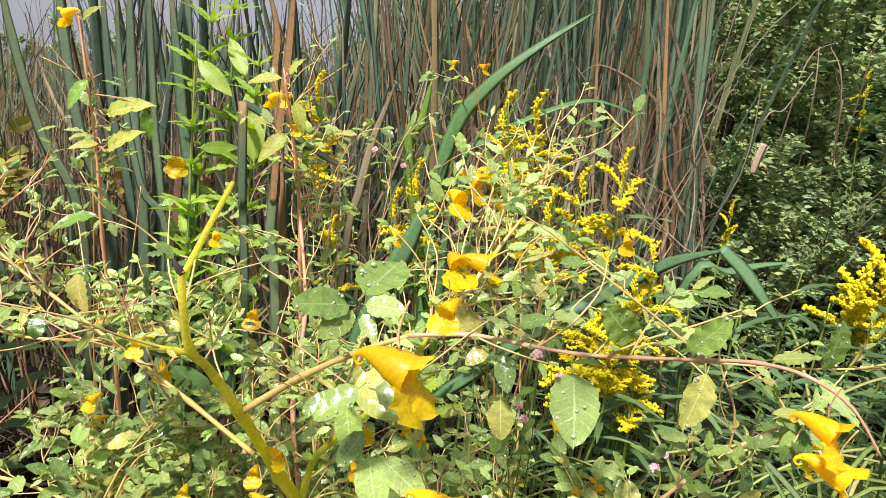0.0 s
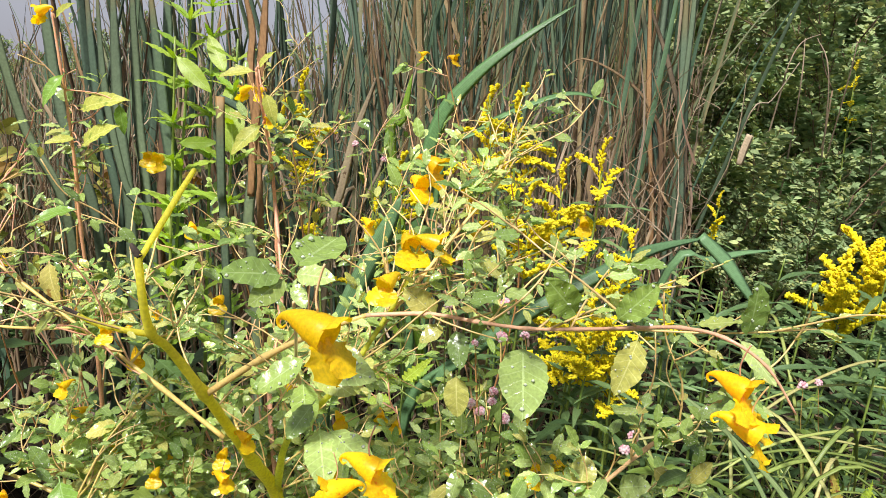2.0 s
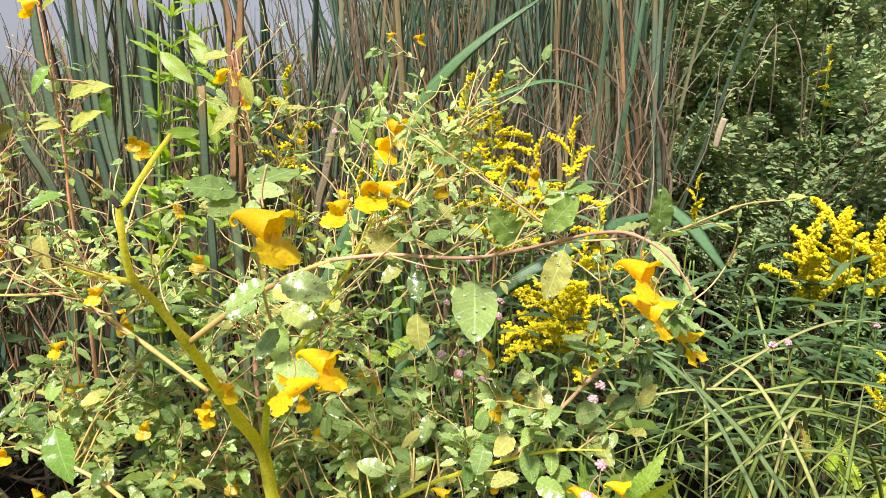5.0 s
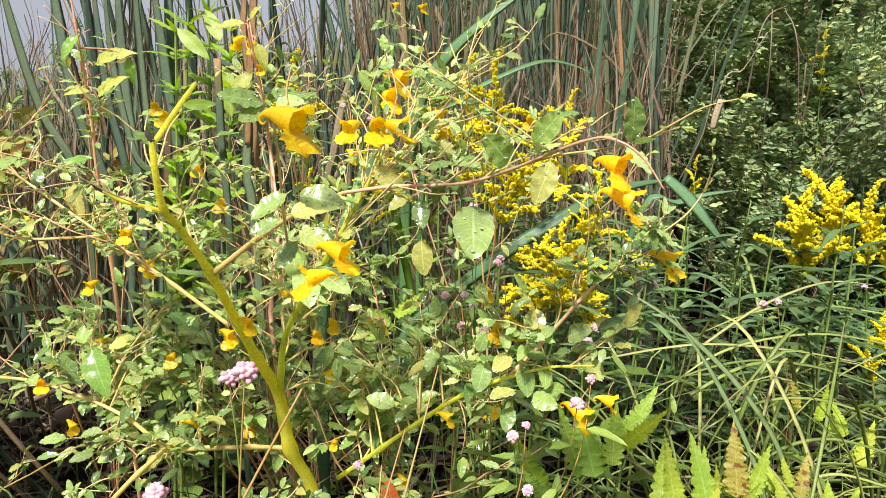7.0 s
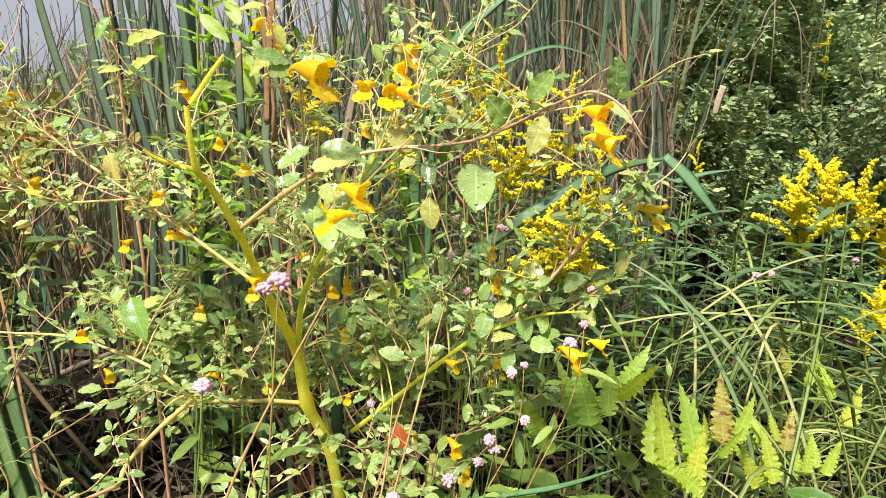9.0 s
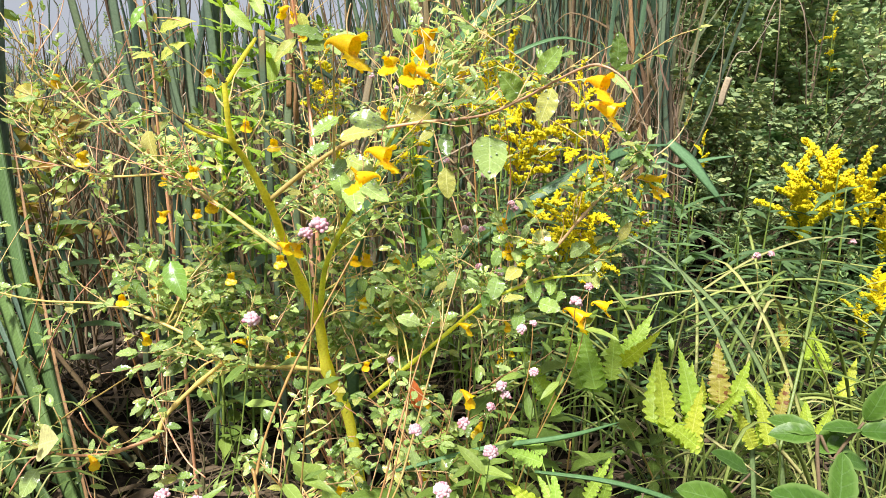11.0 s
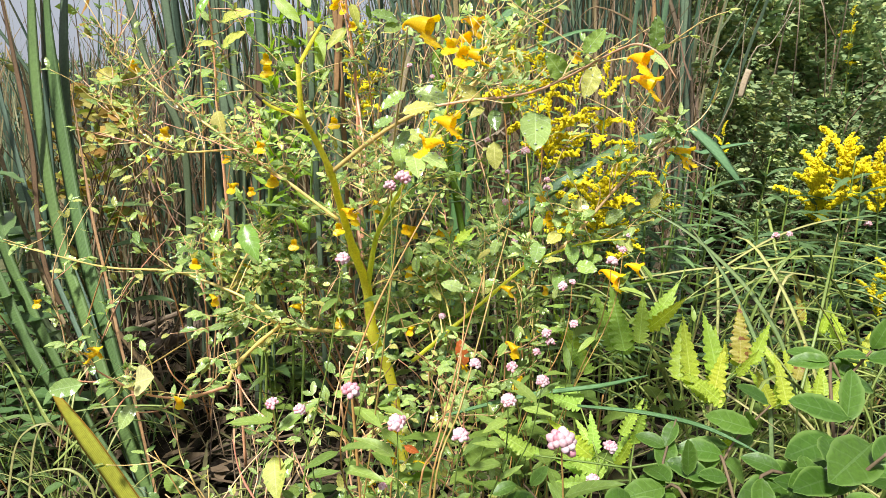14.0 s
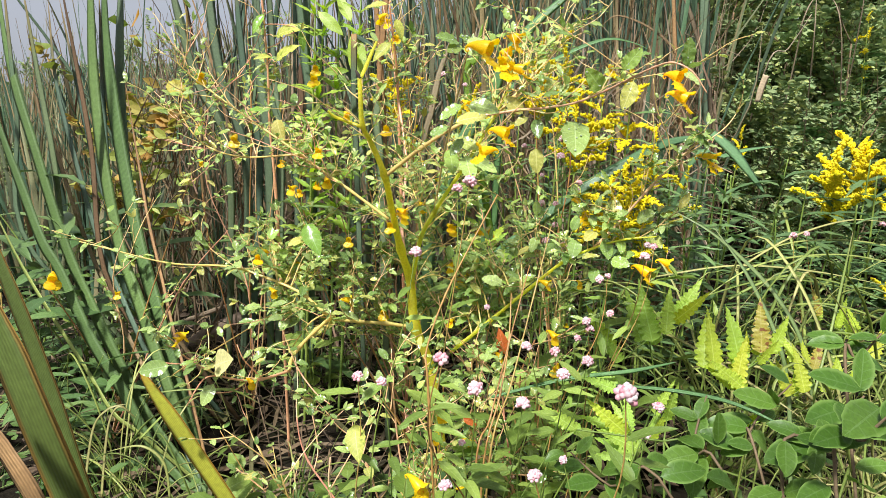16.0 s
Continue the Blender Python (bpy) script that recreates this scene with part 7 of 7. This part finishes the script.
# reddish stems that rise between the weeds
for k, pts in enumerate(([(0.03, 0.3, 0.0), (0.034, 0.200, 0.342), (0.056, 0.250, 0.410), (0.080, 0.300, 0.494), (0.100, 0.350, 0.560)], [(0.0, 0.15, 0.0), (-0.018, 0.120, 0.445), (-0.023, 0.130, 0.481), (-0.007, 0.150, 0.534), (0.035, 0.180, 0.616)], [(0.02, 0.28, 0.0), (0.021, 0.200, 0.335), (0.035, 0.230, 0.381), (0.054, 0.270, 0.452), (0.076, 0.330, 0.518)], [(0.03, 0.32, 0.0), (0.028, 0.230, 0.310), (0.045, 0.260, 0.392), (0.054, 0.300, 0.435), (0.057, 0.340, 0.482)])):
    o = thing("reddish_stem", pts[0], "thin reddish-brown smartweed stem without leaves", "stem")
    stem("stalk", pts, (0.0011, 0.001, 0.0009, 0.0008, 0.0006), M_REDSTEM, o, 6, 6, nodes=6)


def litter():
    """Dead leaves and bits of reed on the soil."""
    r = random.Random(14)
    vs, fs = [], []
    for k in range(4200):
        x, y = r.gauss(0, 1.0), r.gauss(0.7, 0.8)
        z = rough(x, y) + r.uniform(0.0, 0.03)
        a = r.uniform(0, 6.28)
        ln = r.choice((0.02, 0.03, 0.05, 0.12, 0.25)) * r.uniform(0.7, 1.3)
        w = 0.004 if ln > 0.08 else ln * 0.25
        d, n = Vector((math.cos(a), math.sin(a), r.uniform(-0.15, 0.2))), Vector((-math.sin(a), math.cos(a), r.uniform(-0.4, 0.4)))
        c = Vector((x, y, z + 0.01))
        i = len(vs)
        vs.extend((c - d * ln / 2, c + n * w - d * ln * 0.1, c + n * w + d * ln * 0.2, c + d * ln / 2, c - n * w + d * ln * 0.2, c - n * w - d * ln * 0.1, c + Vector((0, 0, -0.15 * w))))
        fs.extend(((i, i + 5, i + 6), (i, i + 6, i + 1), (i + 1, i + 6, i + 2), (i + 2, i + 6, i + 3), (i + 3, i + 6, i + 4), (i + 4, i + 6, i + 5)))
    ob = new("leaf_litter", mesh_of("leaf_litter", vs, fs, None, M_LITTER, smooth=False))
    tagged(ob, "brown dead leaves and reed bits on the soil", "leaf litter", kind="stuff")


litter()


def ground_cover():
    """Short grass and small leaves over the soil."""
    r = random.Random(33)
    vs, fs = [], []
    for k in range(30000):
        if k < 9000:
            y = -0.2 + 5.2 * r.random() ** 1.5
            x = r.uniform(-1, 1) * (0.55 + 0.95 * (y + 0.2))
        else:
            y, x = r.gauss(1.0, 2.4), r.gauss(0, 3.2)
            if y > -0.2 and abs(x) < 0.55 + 0.95 * (y + 0.2):
                continue
        if (x + 0.8) ** 2 + (y - 1.35) ** 2 < 0.09 or (x + 0.35) ** 2 + (y - 0.85) ** 2 < 0.06:
            continue
        z = rough(x, y)
        a = r.uniform(0, 6.28)
        h = r.uniform(0.03, 0.13) * (1 + 0.15 * y)
        if r.random() < 0.5:
            d, w = Vector((math.cos(a), math.sin(a), 0)), 0.0018
            b = Vector((x, y, z))
            t = b + d * h * r.uniform(0.2, 0.9) + Vector((0, 0, h))
            m = b.lerp(t, 0.5) + Vector((0, 0, h * 0.15))
            n = Vector((-d.y, d.x, 0)) * w
            i = len(vs)
            vs.extend((b - n, b + n, m + n, m - n, t))
            fs.extend(((i, i + 1, i + 2, i + 3), (i + 3, i + 2, i + 4)))
        else:
            m = basis((x, y, z + h * 0.6), (math.cos(a), math.sin(a), r.uniform(-0.3, 0.5)), (r.uniform(-0.3, 0.3), -0.3, 1), r.uniform(0.02, 0.045))
            fs.extend(tuple(q + len(vs) for q in f) for f in LEAFLET_F)
            vs.extend(m @ Vector(v) for v in LEAFLET)
    ob = new("ground_cover", mesh_of("ground_cover", vs, fs, None, M_COVER, smooth=False))
    tagged(ob, "short grass and small green leaves over the soil", "ground cover", kind="stuff")


ground_cover()


# ---- ragweed with seed spikes ----
def spike_mesh(seed):
    r = random.Random(seed)
    path = smooth_path([(0, 0, 0), (0.3, 0, 0.06), (0.7, 0, 0.02), (1, 0, -0.08)], 6)
    v, f, u = tube_data(path, (0.012, 0.006), 4)
    vs, fs = list(v), list(f)
    for k in range(26):
        q = path[int((0.1 + 0.9 * k / 26) * (len(path) - 1))]
        s = 0.03 * (1.1 - 0.5 * k / 26)
        c = q + Vector((0, r.uniform(-0.02, 0.02), r.uniform(-0.03, 0.0)))
        i = len(vs)
        vs.extend((c + Vector((s, 0, 0)), c + Vector((0, s, 0)), c + Vector((-s, 0, 0)), c + Vector((0, -s, 0)), c + Vector((0, 0, s * 0.5)), c + Vector((0, 0, -s))))
        fs.extend(tuple(i + q for q in t) for t in ((0, 1, 4), (1, 2, 4), (2, 3, 4), (3, 0, 4), (1, 0, 5), (2, 1, 5), (3, 2, 5), (0, 3, 5)))
    return mesh_of("seed_spike", vs, fs, None, M_SEED, smooth=False)


SPIKES = [spike_mesh(s) for s in (1, 2)]


def ragweed(base, top, seed, spikes=9):
    r = random.Random(seed)
    ob = thing("ragweed", base, "ragweed with thin greenish seed spikes", "ragweed", "ragweed behind the flowers")
    b, t = Vector(base), Vector(top)
    path = stem("stem", [b, b.lerp(t, 0.5) + Vector((0.01, 0, 0)), t], (0.002, 0.0017, 0.0009), M_GREENSTEM, ob, 9, 5)
    for k in range(spikes):
        q = path[int((0.7 + 0.3 * k / spikes) * (len(path) - 1))] - b
        a = k * 2.4
        part("seed_spike", SPIKES[k % 2], None, ob, m=basis(q, (math.cos(a), math.sin(a), r.uniform(0.6, 2.2)), (0, 0, 1), r.uniform(0.05, 0.085)))
    for k in range(10):
        q = path[int((0.25 + 0.5 * k / 10) * (len(path) - 1))] - b
        a = k * 2.1
        part("leaf", TALL_LEAF[k % 3], None, ob, m=basis(q, (math.cos(a), math.sin(a), 0.5), (0, -0.2, 1), r.uniform(0.04, 0.07)))


ragweed(on_ground(-0.02, 1.02), (-0.048, 1.000, 0.789), 1)
ragweed(on_ground(0.03, 1.05), (-0.018, 1.020, 0.781), 2)
ragweed(on_ground(0.2, 1.2), (0.149, 1.200, 0.855), 3)
ragweed(on_ground(0.22, 1.15), (0.196, 1.150, 0.789), 4)

single_blade("sedge", [(0.038, 0.360, 0.343), (0.126, 0.360, 0.370), (0.209, 0.370, 0.380), (0.271, 0.400, 0.382)], 0.0055, M_CATFRESH, "wide grey-green sedge leaf lying across the weeds", "sedge", up=(0, -1, 0.6), keel=0.14, steps=7, base_taper=0.6)
single_blade("sedge", [(0.163, 0.250, 0.413), (0.219, 0.230, 0.418), (0.262, 0.200, 0.421), (0.301, 0.170, 0.412)], 0.0042, M_CATFRESH, "grey-green sedge leaf bowed over the low shrub", "sedge", up=(0, -1, 0.6), keel=0.14, steps=7, base_taper=0.6)
